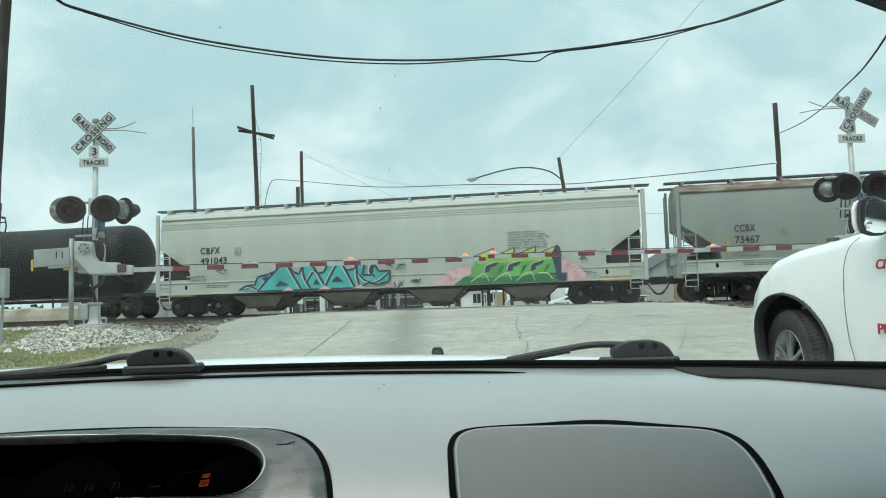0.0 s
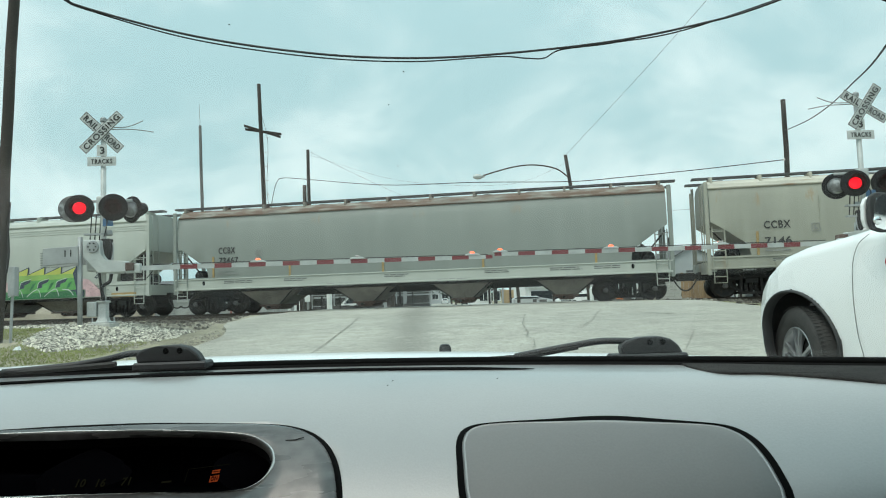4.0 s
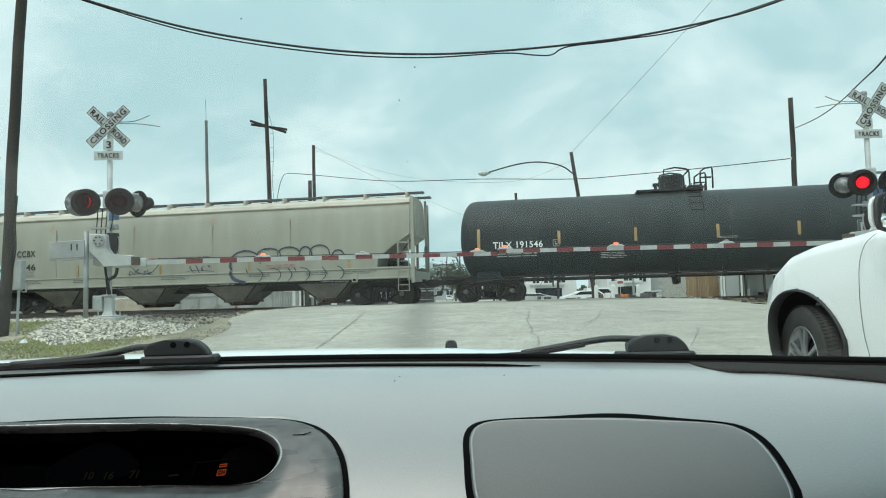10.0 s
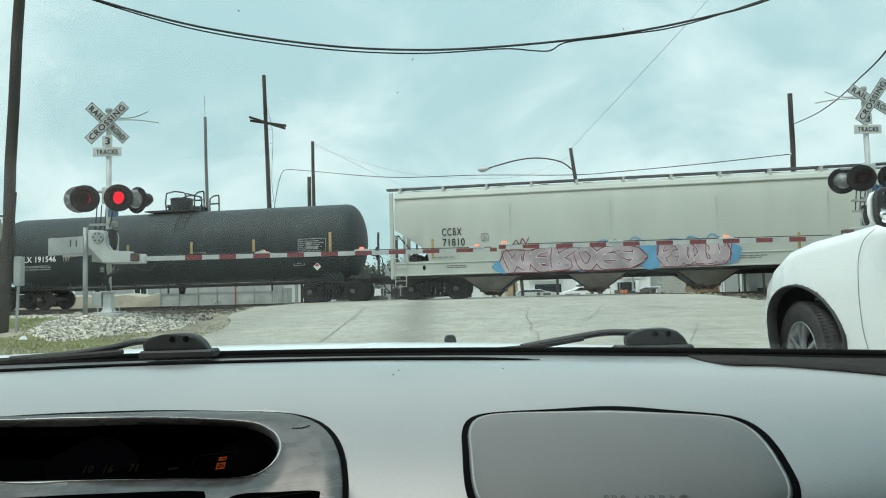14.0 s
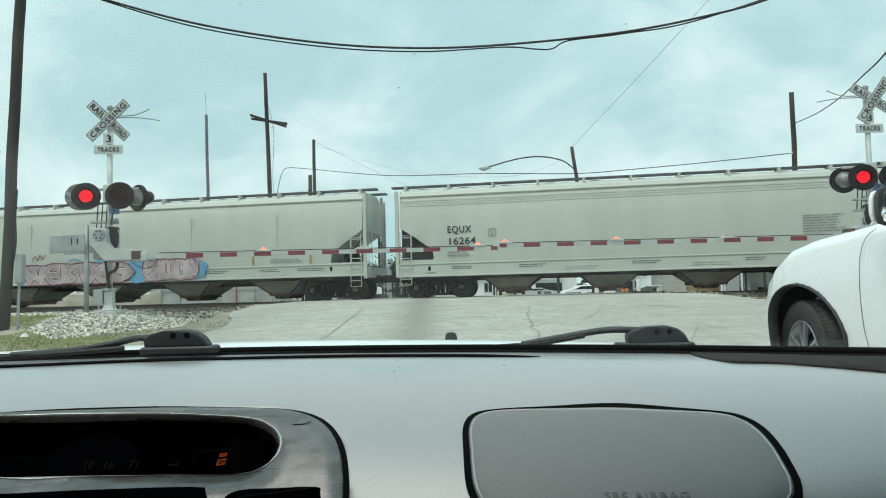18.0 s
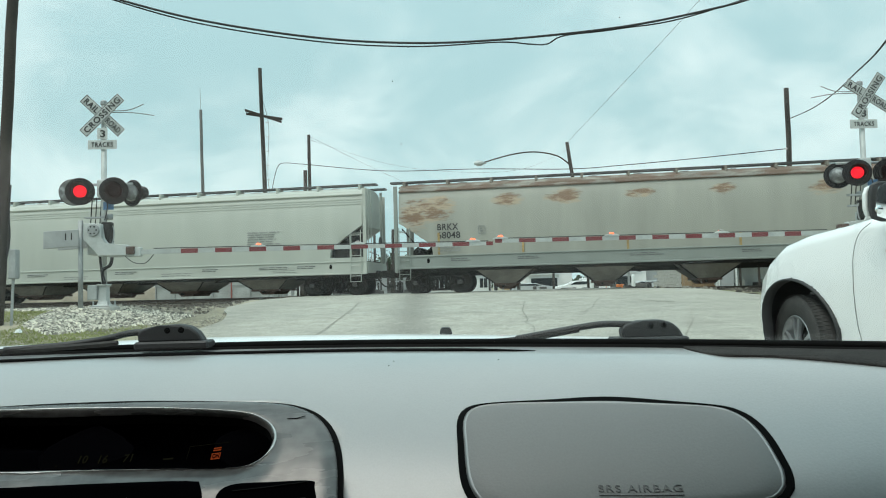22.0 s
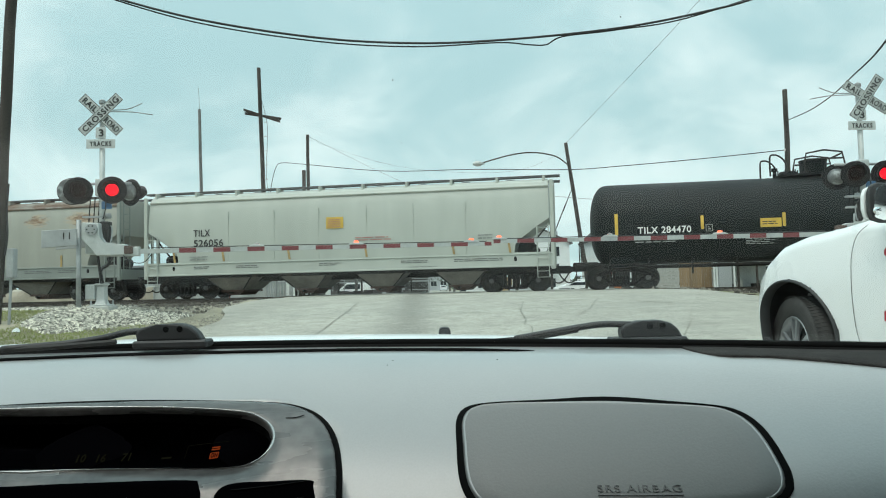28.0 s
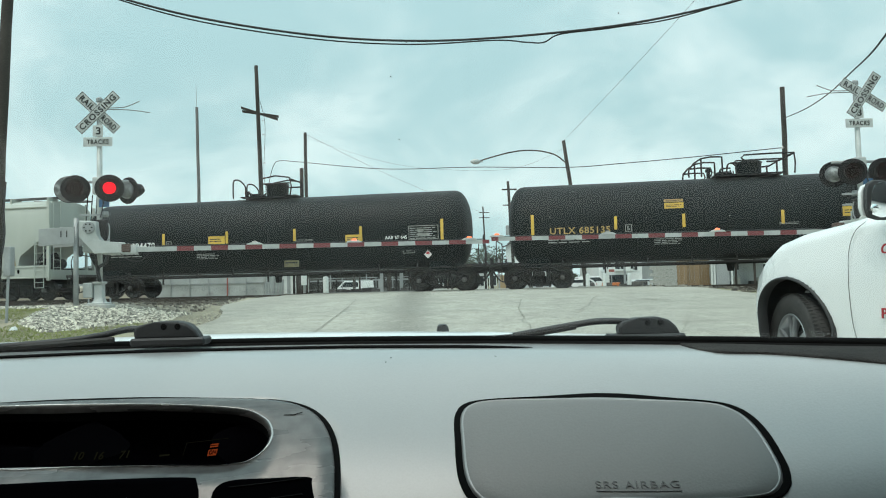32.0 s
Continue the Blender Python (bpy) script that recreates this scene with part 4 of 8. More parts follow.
                [(0.575, 0.04), (0.62, 0.6), (0.66, 0.97)], [(0.69, 0.97), (0.73, 0.5), (0.77, 0.03)], [(0.79, 0.97), (0.785, 0.55), (0.80, 0.06)], [(0.80, 0.52), (0.85, 0.22), (0.93, 0.28), (0.99, 0.55)], [(0.89, 0.94), (0.87, 0.62), (0.90, 0.40)], [(0.03, 0.12), (0.08, 0.16), (0.13, 0.05)])
    else:
        skyline = [(0.0, 0.45), (0.03, 0.9), (0.10, 0.95), (0.20, 0.90), (0.30, 1.0), (0.45, 0.94), (0.58, 1.0), (0.72, 0.93), (0.86, 1.0), (0.94, 0.85), (1.0, 0.5), (0.96, 0.22), (0.90, 0.05), (0.70, 0.0), (0.50, 0.04), (0.30, 0.0), (0.04, 0.0)]
        legs = ([(0.04, 0.08), (0.05, 0.5), (0.07, 0.88)], [(0.07, 0.88), (0.09, 0.55), (0.12, 0.30)], [(0.12, 0.30), (0.14, 0.6), (0.17, 0.86)], [(0.17, 0.86), (0.185, 0.5), (0.21, 0.06)], [(0.33, 0.86), (0.26, 0.80), (0.24, 0.45), (0.26, 0.16), (0.35, 0.10)], [(0.25, 0.48), (0.29, 0.52), (0.33, 0.50)],
                [(0.38, 0.06), (0.385, 0.5), (0.37, 0.88)], [(0.38, 0.86), (0.47, 0.76), (0.41, 0.48), (0.50, 0.06)], [(0.54, 0.2), (0.555, 0.72), (0.61, 0.84), (0.65, 0.45), (0.60, 0.10), (0.54, 0.2)], [(0.79, 0.88), (0.71, 0.80), (0.69, 0.45), (0.71, 0.16), (0.81, 0.08)], [(0.70, 0.46), (0.75, 0.52), (0.79, 0.48)],
                [(0.83, 0.42), (0.90, 0.46), (0.97, 0.50)], [(0.89, 0.86), (0.93, 0.70), (0.98, 0.50)], [(0.98, 0.50), (0.94, 0.30), (0.90, 0.10)])
    flat(car, "spray_paint", at(skyline), fill, y=y, label="sprayed letter fill")
    dark, pale = bmesh.new(), bmesh.new()
    if fill != "teal":
        r = random.Random(int(x0 * 10))
        legs = [[((1 - u if narrow < 1 else u) + r.uniform(-0.02, 0.02), 1 - v + r.uniform(-0.06, 0.06)) for u, v in line] for line in legs]
    for q, (key, w) in enumerate(((edge, 0.18), (shine, 0.135), (fill, 0.115)) if fill != "teal" else ()):
        body = bmesh.new()
        for k, line in enumerate(legs):
            stroke(body, at(line), w * narrow, y - 0.010 - 0.003 * q - 0.0002 * k)
        part("spray_body", body, key, car, "thick overlapping sprayed strokes")
    for k, line in enumerate(legs if fill == "teal" else ()):
        stroke(dark, at(line), 0.055 * narrow, y - 0.012 - 0.0003 * k)
        stroke(pale, at([(u - 0.012, v) for u, v in line]), (0.018 if fill == "teal" else 0.03) * narrow, y - 0.018 - 0.0003 * k)
    rim = at(skyline)
    for k in range(len(rim) - 1):
        stroke(dark, [rim[k], ((rim[k][0] + rim[k + 1][0]) / 2, (rim[k][1] + rim[k + 1][1]) / 2), rim[k + 1]], 0.045 if fill == "teal" else 0.022, y - 0.022 - 0.0002 * k)
    part("spray_edge", dark, edge, car, "dark sprayed letter edges")
    if fill == "teal":
        part("spray_edge", pale, shine, car, "pale sprayed highlights")
    for hole in () if fill != "teal" else ([(0.25, 0.18), (0.28, 0.40), (0.34, 0.22)], [(0.62, 0.28), (0.655, 0.50), (0.70, 0.26)], [(0.50, 0.20), (0.52, 0.42), (0.545, 0.18)], [(0.155, 0.50), (0.20, 0.60), (0.19, 0.36)]):
        flat(car, "spray_shade", at(hole), edge, y=y - 0.03)


rng = random.Random(5)


def marks_teal(car, h):
    letters("lettering", "CBFX", 0.27, "stencil", car, on_side(-8.35, 2.70), 1.2, 0.9)
    letters("lettering", "491043", 0.27, "stencil", car, on_side(-8.35, 2.26), 1.05, 1.22)
    panel_box(car, -6.75, 2.62, 0.28, 0.3, "stencil_grey")
    small_print(car, [(5.0, 2.35, 1.7, 0.75, 7), (-9.0, 1.55, 0.9, 0.3, 2), (8.0, 1.02, 0.8, 0.2, 2)], "stencil_grey", rng)
    spray_letters(car, -6.55, 0.12, 0.99, 2.06)
    for px, pw in ((-4.6, 0.55), (-3.0, 0.6), (-1.5, 0.6), (-0.2, 0.4)):
        flat(car, "spray_paint", [(px, 0.98), (px + pw * 0.5, 1.13), (px + pw, 0.98)], "pink", y=-1.69)
    flat(car, "spray_paint", [(2.75, 0.98), (3.25, 1.3), (3.45, 1.3), (3.7, 2.02), (6.95, 2.02), (6.95, 1.3), (7.28, 1.26), (7.28, 0.98)], "green", y=-1.655)
    flat(car, "spray_paint", [(3.74, 1.78), (3.82, 2.03), (6.8, 2.03), (6.8, 1.86), (5.6, 1.8)], "lime_green", y=-1.658)
    flat(car, "spray_paint", [(2.75, 0.96), (3.25, 1.28), (3.9, 1.20), (7.28, 1.30), (7.28, 0.96)], "dark_green", y=-1.66)
    edge = bmesh.new()
    for k in range(3):
        b = 4.0 + k * 0.92
        flat(car, "spray_shade", [(b, 1.42), (b + 0.1, 1.70), (b + 0.62, 1.84), (b + 0.50, 1.68), (b + 0.26, 1.60), (b + 0.24, 1.46)], "navy", y=-1.664)
        flat(car, "spray_shade", [(b + 0.52, 1.28), (b + 0.66, 1.62), (b + 0.86, 1.70), (b + 0.72, 1.46)], "dark_green", y=-1.666)
        stroke(edge, [(b - 0.55, 1.05), (b - 0.2, 1.30), (b + 0.06, 1.36), (b + 0.20, 1.05)], 0.018, -1.680 - 0.0003 * k)
        stroke(edge, [(b + 0.02, 1.44), (b + 0.12, 1.72), (b + 0.62, 1.86)], 0.012, -1.681 - 0.0003 * k)
    stroke(edge, [(6.2, 1.34), (6.55, 1.30), (6.75, 1.06)], 0.02, -1.682)
    part("spray_edge", edge, "white_spray", car, "thin white sprayed edges")
    flat(car, "spray_shade", [(6.45, 1.30), (6.95, 1.32), (7.28, 1.26), (7.28, 1.0), (6.95, 1.0), (6.85, 1.22)], "navy", y=-1.663)
    for k in range(4):
        a = 3.45 + k * 0.85
        flat(car, "spray_paint", [(a - 0.05, 2.03), (a + 0.95, 2.03), (a + 0.98, 2.42)], "navy", y=-1.60)
        flat(car, "spray_paint", [(a + 0.04, 2.03), (a + 0.9, 2.03), (a + 0.93, 2.36)], "lime", y=-1.606)
    flat(car, "spray_paint", [(6.72, 2.05), (6.95, 2.45), (7.1, 2.3), (7.1, 1.3), (6.9, 1.3)], "navy", y=-1.662)
    flat(car, "spray_paint", [(1.75, 0.96), (2.75, 0.96), (3.2, 1.3), (3.45, 1.34), (3.5, 1.7), (3.2, 1.78), (2.7, 1.6), (2.2, 1.3)], "pink", y=-1.650)
    flat(car, "spray_paint", [(7.12, 1.8), (7.5, 1.74), (8.0, 1.3), (8.3, 0.97), (7.35, 0.97), (7.35, 1.3), (7.1, 1.32)], "pink", y=-1.650)
    dots = bmesh.new()
    for k in range(26):
        px, pz = (rng.uniform(2.3, 3.2), rng.uniform(1.05, 1.45)) if k % 2 else (rng.uniform(7.4, 7.95), rng.uniform(1.05, 1.5))
        box(dots, px, px + 0.05, -1.664, -1.660, pz, pz + 0.05)
    tagged(part("spray_dots", dots, "mauve", car), "mauve sprayed dots", kind="stuff")
    for x, z in ((-7.6, 1.9), (0.3, 1.75), (0.9, 1.05), (7.8, 1.9), (0.2, 1.0), (-0.2, 1.95)):
        tag = bmesh.new()
        stroke(tag, [(x + rng.uniform(0, 0.5), z + rng.uniform(-0.15, 0.25)) for q in range(14)], 0.014, -1.676)
        part("spray_tag", tag, "navy", car, "thin black spray scribble")
    flat(car, "sill_patch", [(-9.9, 0.88), (-8.6, 0.88), (-8.6, 1.02), (-9.9, 1.02)], "stripe_faded", y=-1.605)
    flat(car, "sill_patch", [(8.6, 0.9), (9.8, 0.9), (9.8, 1.1), (8.6, 1.1)], "stripe_faded", y=-1.605)


def marks_plain(top, bottom, faded=True, print_right=True, w1=0.9, w2=1.05, high=0.28, tx=2.05, tz=(2.62, 2.18)):
    def run(car, h):
        letters("lettering", top, high, "stencil", car, on_side(-h + tx, tz[0]), 1.15, w1)
        letters("lettering", bottom, high, "stencil", car, on_side(-h + tx, tz[1]), 1.05, w2)
        panel_box(car, -h + tx + 1.7, tz[0] - 0.2, 0.3, 0.32, "stencil_grey")
        small_print(car, [(-h + tx, 1.72, 1.0, 0.26, 2), (-h + 1.2, 1.02, 0.5, 0.14, 1), (1.2, 1.03, 1.5, 0.18, 2), (-3.6, 1.02, 1.3, 0.18, 2), (6.4, 1.03, 1.2, 0.16, 2)], "stencil_grey", rng)
        if print_right:
            small_print(car, [(5.26, 2.18, 1.5, 0.7, 7)], "stencil_grey", rng)
        if faded:
            stripes(car, [-h + 1.8], 1.6, 2.5, "stripe_faded")
            stripes(car, [-5.2, -1.1, 3.1, 7.6], 1.55, 2.1, "stripe_faded")
    return run


def marks_bubble(car, h):
    marks_plain("CCBX", "7146", print_right=False, w1=0.95, w2=0.95, tz=(2.60, 1.98))(car, h)
    bm = bmesh.new()
    for x0, x1, top, foot in ((2.30, 3.60, 2.49, 2.0), (3.50, 4.55, 2.55, 2.25), (4.45, 5.42, 2.58, 2.28), (5.40, 5.98, 2.57, 2.1), (5.90, 6.74, 2.61, 2.3), (6.86, 7.42, 2.37, 2.05)):
        line = [((x0 + x1) / 2 - (x1 - x0) * 0.53 * math.cos(math.pi * k / 9), foot - 0.1 + (top - foot + 0.1) * math.sin(math.pi * k / 9) ** 0.8) for k in range(10)]
        stroke(bm, line, 0.034, -1.606 - 0.0003 * x0)
    stroke(bm, [(2.27, 2.0), (2.24, 1.85), (2.30, 1.66)], 0.06, -1.607)
    stroke(bm, [(2.27, 1.62), (2.36, 1.36), (2.62, 1.2), (3.0, 1.12)], 0.08, -1.676)
    for x0, back in ((3.72, 0.2), (4.55, 0.45), (5.05, 0.12), (5.85, 0.4), (6.58, 0.1), (7.36, 0.25)):
        stroke(bm, [(x0 - back, 1.70), (x0 - 0.08, 1.62), (x0 + 0.05, 1.45), (x0, 1.26), (x0 - 0.14, 1.13)], 0.022, -1.676)
    for x0 in (3.0, 5.2):
        stroke(bm, [(x0, 1.72), (x0 + 0.05, 1.6), (x0 + 0.1, 1.52)], 0.022, -1.6765)
    part("spray_outline", bm, "navy", car, "blue-black sprayed bubble outline")
    for x0, z0 in ((-2.6, 1.6), (0.3, 1.66)):
        tag = bmesh.new()
        for q in range(4):
            a = x0 + q * 0.27
            stroke(tag, [(a + rng.uniform(0, 0.3), z0 + rng.uniform(-0.05, 0.3)) for k in range(5)], 0.016, -1.602 - 0.0004 * q)
        stroke(tag, [(x0 - 0.1, z0 + 0.02), (x0 + 0.5, z0 + 0.06), (x0 + 1.2, z0 - 0.02)], 0.012, -1.6045)
        part("spray_tag", tag, "navy", car, "small sprayed scribble")
    letters("lettering", "HAMMERING ON SIDE", 0.085, "stencil", car, on_side(-0.3, 2.24), 1.0, 1.55)
    letters("lettering", "OF CAR WILL", 0.085, "stencil", car, on_side(-0.15, 2.09), 1.0, 1.05)
    small_print(car, [(7.6, 2.0, 0.7, 0.22, 1)], "stencil", rng)
    small_print(car, [(3.9, 1.7, 1.5, 0.2, 2), (-2.3, 2.2, 1.6, 0.2, 2)], "stencil_red", rng)


def marks_crimson(car, h):
    letters("lettering", "CCBX", 0.30, "stencil", car, on_side(-h + 2.12, 2.63), 1.3, 0.82)
    letters("lettering", "71810", 0.30, "stencil", car, on_side(-h + 2.14, 2.20), 1.1, 0.92)
    panel_box(car, -h + 3.75, 2.36, 0.3, 0.3, "stencil_grey")
    for cx0, cx1, cz0, cz1 in ((-6.25, -5.2, 0.99, 1.55), (-0.75, 0.75, 1.0, 2.08), (2.1, 3.35, 1.02, 2.0), (-3.2, -2.2, 0.97, 1.3), (-2.4, -0.7, 1.6, 2.12)):
        mx, mz, pts = (cx0 + cx1) / 2, (cz0 + cz1) / 2, []
        for k in range(18):
            a, q = 2 * math.pi * k / 18, rng.uniform(0.85, 1.1)
            pts.append((mx + (cx1 - cx0) / 2 * q * math.cos(a), mz + (cz1 - cz0) / 2 * q * math.sin(a)))
        flat(car, "spray_paint", pts, "sky_spray", y=-1.652)
    spray_letters(car, -5.95, -0.15, 1.0, 1.99, fill="pale_mauve", edge="crimson", shine="white_spray")
    spray_letters(car, 0.2, 2.95, 1.05, 2.03, fill="pale_mauve", edge="crimson", shine="white_spray", narrow=0.8)
    tops = bmesh.new()
    for k, px in enumerate((-3.6, -2.1, -0.9, 0.5, 1.2, 2.0)):
        stroke(tops, [(px, 2.0), (px + 0.25, 2.14 + 0.06 * (k % 3)), (px + 0.6, 2.08), (px + 0.8, 2.0)], 0.028, -1.602 - 0.0003 * k)
    part("spray_edge", tops, "sky_spray", car, "blue sprayed peaks above the letters")
    scrawl = bmesh.new()
    for k, px in enumerate((-5.4,)):
        stroke(scrawl, [(px + 0.13 * q, 2.12 + (0.2 if q % 2 else 0.0) + 0.02 * q) for q in range(6)], 0.022, -1.603 - 0.0003 * k)
    part("spray_tag", scrawl, "crimson", car, "small crimson scrawl")
    stripes(car, [-h + 1.72], 1.72, 2.52, "stripe_faded")
    stripes(car, [5.4, 8.0], 1.6, 2.2, "stripe_faded")
    small_print(car, [(-h + 1.7, 1.72, 1.2, 0.12, 1), (6.2, 1.7, 1.6, 0.2, 2), (5.8, 1.02, 1.3, 0.18, 2)], "stencil_grey", rng)


def marks_yellow(car, h):
    letters("lettering", "TILX", 0.29, "stencil", car, on_side(-h + 2.28, 2.72), 1.15, 0.78)
    letters("lettering", "526056", 0.29, "stencil", car, on_side(-h + 2.28, 2.28), 1.05, 1.38)
    flat(car, "notice", [(-0.55, 2.85), (0.2, 2.85), (0.2, 3.33), (-0.55, 3.33)], "stripe_yellow", label="yellow notice board with small print")
    small_print(car, [(-0.48, 2.9, 0.6, 0.38, 5)], "stencil_red", rng, y=-1.605)
    small_print(car, [(0.7, 2.3, 1.7, 0.2, 2)], "stencil_red", rng)
    small_print(car, [(-h + 2.1, 1.68, 0.95, 0.24, 2), (-3.6, 2.1, 1.0, 0.1, 1), (5.9, 2.2, 0.6, 0.25, 2), (-h + 1.9, 1.02, 0.5, 0.14, 1), (3.0, 1.03, 1.3, 0.16, 2)], "stencil_grey", rng)
    stripes(car, [-h + 1.4, -5.2, -2.2, 1.2, 4.9, 7.2], 1.6, 2.05, "stripe_faded", tilt=-0.07)


pale = grey_paint("pale hopper paint", (0.408, 0.430, 0.388), ((0.40, 0.37, 0.31), 0.70, 0.8), 0.10)
grey = grey_paint("grey hopper paint", (0.218, 0.240, 0.220), ((0.27, 0.24, 0.20), 0.70, 0.8), 0.10)
cream = grey_paint("stained cream hopper paint", (0.304, 0.305, 0.253), ((0.30, 0.22, 0.14), 0.66, 0.9), 0.16)
white = grey_paint("whitish hopper paint", (0.418, 0.437, 0.393), ((0.42, 0.40, 0.35), 0.72, 0.7), 0.09)
rusty = grey_paint("rust-bitten hopper paint", (0.314, 0.315, 0.274), ((0.26, 0.22, 0.18), 0.68, 0.8), 0.14)
rusty_roof = mat("rusted roof paint", (0.27, 0.25, 0.215), 0.8, var=0.4, scale=1.2, fine=12, stain=(0.13, 0.08, 0.055), stain_at=0.42, stain_scale=1.6, stretch=(0.6, 1, 2.5))
worn_roof = mat("worn roof paint", (0.50, 0.47, 0.40), 0.7, var=0.2, scale=1.2, fine=12, stain=(0.30, 0.18, 0.10), stain_at=0.60, stain_scale=1.3, stretch=(0.5, 1, 2.5))

LONG = 10.37
hopper_car("covered_hopper", "pale grey covered hopper with teal and green spray paint", LONG, pale, pale, marks_teal, -1.40, bands=True, beam=(0.98, 1.44), pitch=3.87, chute=(1.30, 0.66))
hopper_car("covered_hopper", "plain grey covered hopper with a rusty roof edge", 10.5, grey, pale, marks_plain("CCBX", "73467", print_right=False, w1=0.76, w2=0.9, high=0.27), 20.78, roof_mat=rusty_roof, post_mat=grey, beam=(1.10, 1.50))
hopper_car("covered_hopper", "cream covered hopper with rust stains and a sprayed bubble outline", LONG, cream, cream, marks_bubble, 43.02, pads=True, roof_mat=worn_roof, ribs=[-6.3, -2.4, 1.4, 5.0], beam=(1.14, 1.52))
hopper_car("covered_hopper", "whitish covered hopper with crimson and blue spray paint", 10.43, white, white, marks_crimson, 84.9, ribs=[-5.5, -1.5, 2.5, 6.5])
hopper_car("covered_hopper", "clean whitish covered hopper with black stencils", 10.5, white, white, marks_plain("EQUX", "16264", faded=False, w1=0.99, w2=1.1, tx=2.12, tz=(2.67, 2.19)), 107.22, bands=True, beam=(0.93, 1.40), pitch=3.87, chute=(1.25, 0.62))


def rust_in(m, patches, colour, sc, lo, hi, tilt=0.0, long=(1, 1, 1), depth=0.9):
    """Bare rust in a paint: feathered patches, each given by its middle x, half width, middle z and half height."""
    n, l = m.node_tree.nodes, m.node_tree.links
    b = n["Principled BSDF"]
    c = n.new("ShaderNodeTexCoord")
    xyz, mp, t = n.new("ShaderNodeSeparateXYZ"), n.new("ShaderNodeMapping"), n.new("ShaderNodeTexNoise")
    l.new(c.outputs["Object"], xyz.inputs[0])
    mp.inputs["Rotation"].default_value[1], mp.inputs["Scale"].default_value = radians(tilt), long
    l.new(c.outputs["Object"], mp.inputs[0])
    t.inputs["Scale"].default_value, t.inputs["Detail"].default_value, t.inputs["Roughness"].default_value = sc, 8.0, 0.68
    l.new(mp.outputs[0], t.inputs["Vector"])

    def calc(op, p, q=0.0):
        k = n.new("ShaderNodeMath")
        k.operation = op
        for i, v in enumerate((p, q)):
            if isinstance(v, (int, float)):
                k.inputs[i].default_value = v
            else:
                l.new(v, k.inputs[i])
        return k.outputs[0]

    total = None
    for x, w, z, h in patches:
        a, d = calc("DIVIDE", calc("SUBTRACT", xyz.outputs[0], x), w), calc("DIVIDE", calc("SUBTRACT", xyz.outputs[2], z), h)
        bell = calc("POWER", 2.718, calc("MULTIPLY", calc("ADD", calc("MULTIPLY", a, a), calc("MULTIPLY", d, d)), -1.0))
        total = bell if total is None else calc("MAXIMUM", total, bell)
    r = n.new("ShaderNodeMapRange")
    r.inputs["From Min"].default_value, r.inputs["From Max"].default_value = lo, hi
    l.new(calc("MULTIPLY", t.outputs["Fac"], calc("POWER", total, 0.6)), r.inputs["Value"])
    mix = n.new("ShaderNodeMixRGB")
    mix.inputs[2].default_value = (*colour, 1)
    l.new(calc("MULTIPLY", r.outputs[0], depth), mix.inputs[0])
    l.new(b.inputs["Base Color"].links[0].from_socket, mix.inputs[1])
    l.new(mix.outputs[0], b.inputs["Base Color"])


spots = [(-9.7, 0.8, 3.3, 0.9), (-8.9, 1.3, 3.5, 0.75), (-5.8, 0.8, 3.75, 0.4), (-3.5, 1.0, 3.8, 0.45), (-0.5, 0.8, 3.8, 0.3), (2.6, 0.7, 3.8, 0.3), (6.3, 0.9, 3.7, 0.4), (8.6, 1.1, 3.7, 0.45)]
rust_in(rusty, spots, (0.40, 0.30, 0.20), 1.7, 0.34, 0.48, 25, (0.7, 1, 2.2), 0.75)
rust_in(rusty, spots, (0.165, 0.09, 0.05), 2.3, 0.385, 0.50, 25, (0.7, 1, 2.4))
rust_in(cream, [(x, 0.35, z, 0.5) for x, z in ((-9.9, 3.9), (-8.5, 3.7), (-6.5, 3.9), (-3.9, 3.8), (-2.4, 3.7), (1.4, 3.9), (5.0, 3.7), (8.0, 3.8), (9.6, 3.6))], (0.30, 0.20, 0.11), 3.0, 0.42, 0.60, 0, (2.2, 1, 0.35), 0.7)
rust_in(grey, [(x, 0.5, 3.9, 0.35) for x in (-8.0, -4.0, 0.5, 4.5, 9.0)], (0.27, 0.19, 0.13), 3.0, 0.45, 0.65, 0, (2.2, 1, 0.35), 0.6)


hopper_car("covered_hopper", "grey covered hopper with bare rust patches along its top", 10.45, rusty, grey, marks_plain("BRKX", "68048", print_right=False, w1=0.86, w2=0.95, high=0.26, tx=1.74, tz=(2.60, 2.26)), 129.52, roof_mat=rusty_roof, post_mat=grey, beam=(1.07, 1.52), pitch=4.0)
hopper_car("covered_hopper", "short pale covered hopper with a yellow notice", 8.9, pale, pale, marks_yellow, 150.2, ribs=[-5.0, -2.9, -0.9, 1.2, 3.2, 5.4], bays=4, pitch=3.4, chute=(1.12, 0.48))


def tank_car(name, label, half, centre, text, text_mat, yellow, text_h=0.25, text_w=2.0, gear="wide", extra=None, steel="black_steel", middle=0.0, marks=(-4.62, -1.65, 1.42, 4.33), box_at=3.9):
    """A tank car: barrel with dished heads, stub sills, top fittings, rails and trucks."""
    car = thing(name, label, "tank car", group="cars of the freight train")
    R, zc = 1.66, 2.67
    # a dished head, flatter in the middle than a half ellipse
    prof = [(0.001, -half)] + [(R * k, -half + 0.72 * (1 - (1 - k ** 2.4) ** (1 / 2.4))) for k in (0.3, 0.5, 0.65, 0.76, 0.85, 0.91, 0.955, 0.985, 1.0)]
    prof += [(R + (0.006 if i % 2 else 0.0), -half + 0.72 + (2 * half - 1.44) * i / 9) for i in range(1, 9)] + [(r, -h) for r, h in reversed(prof)]
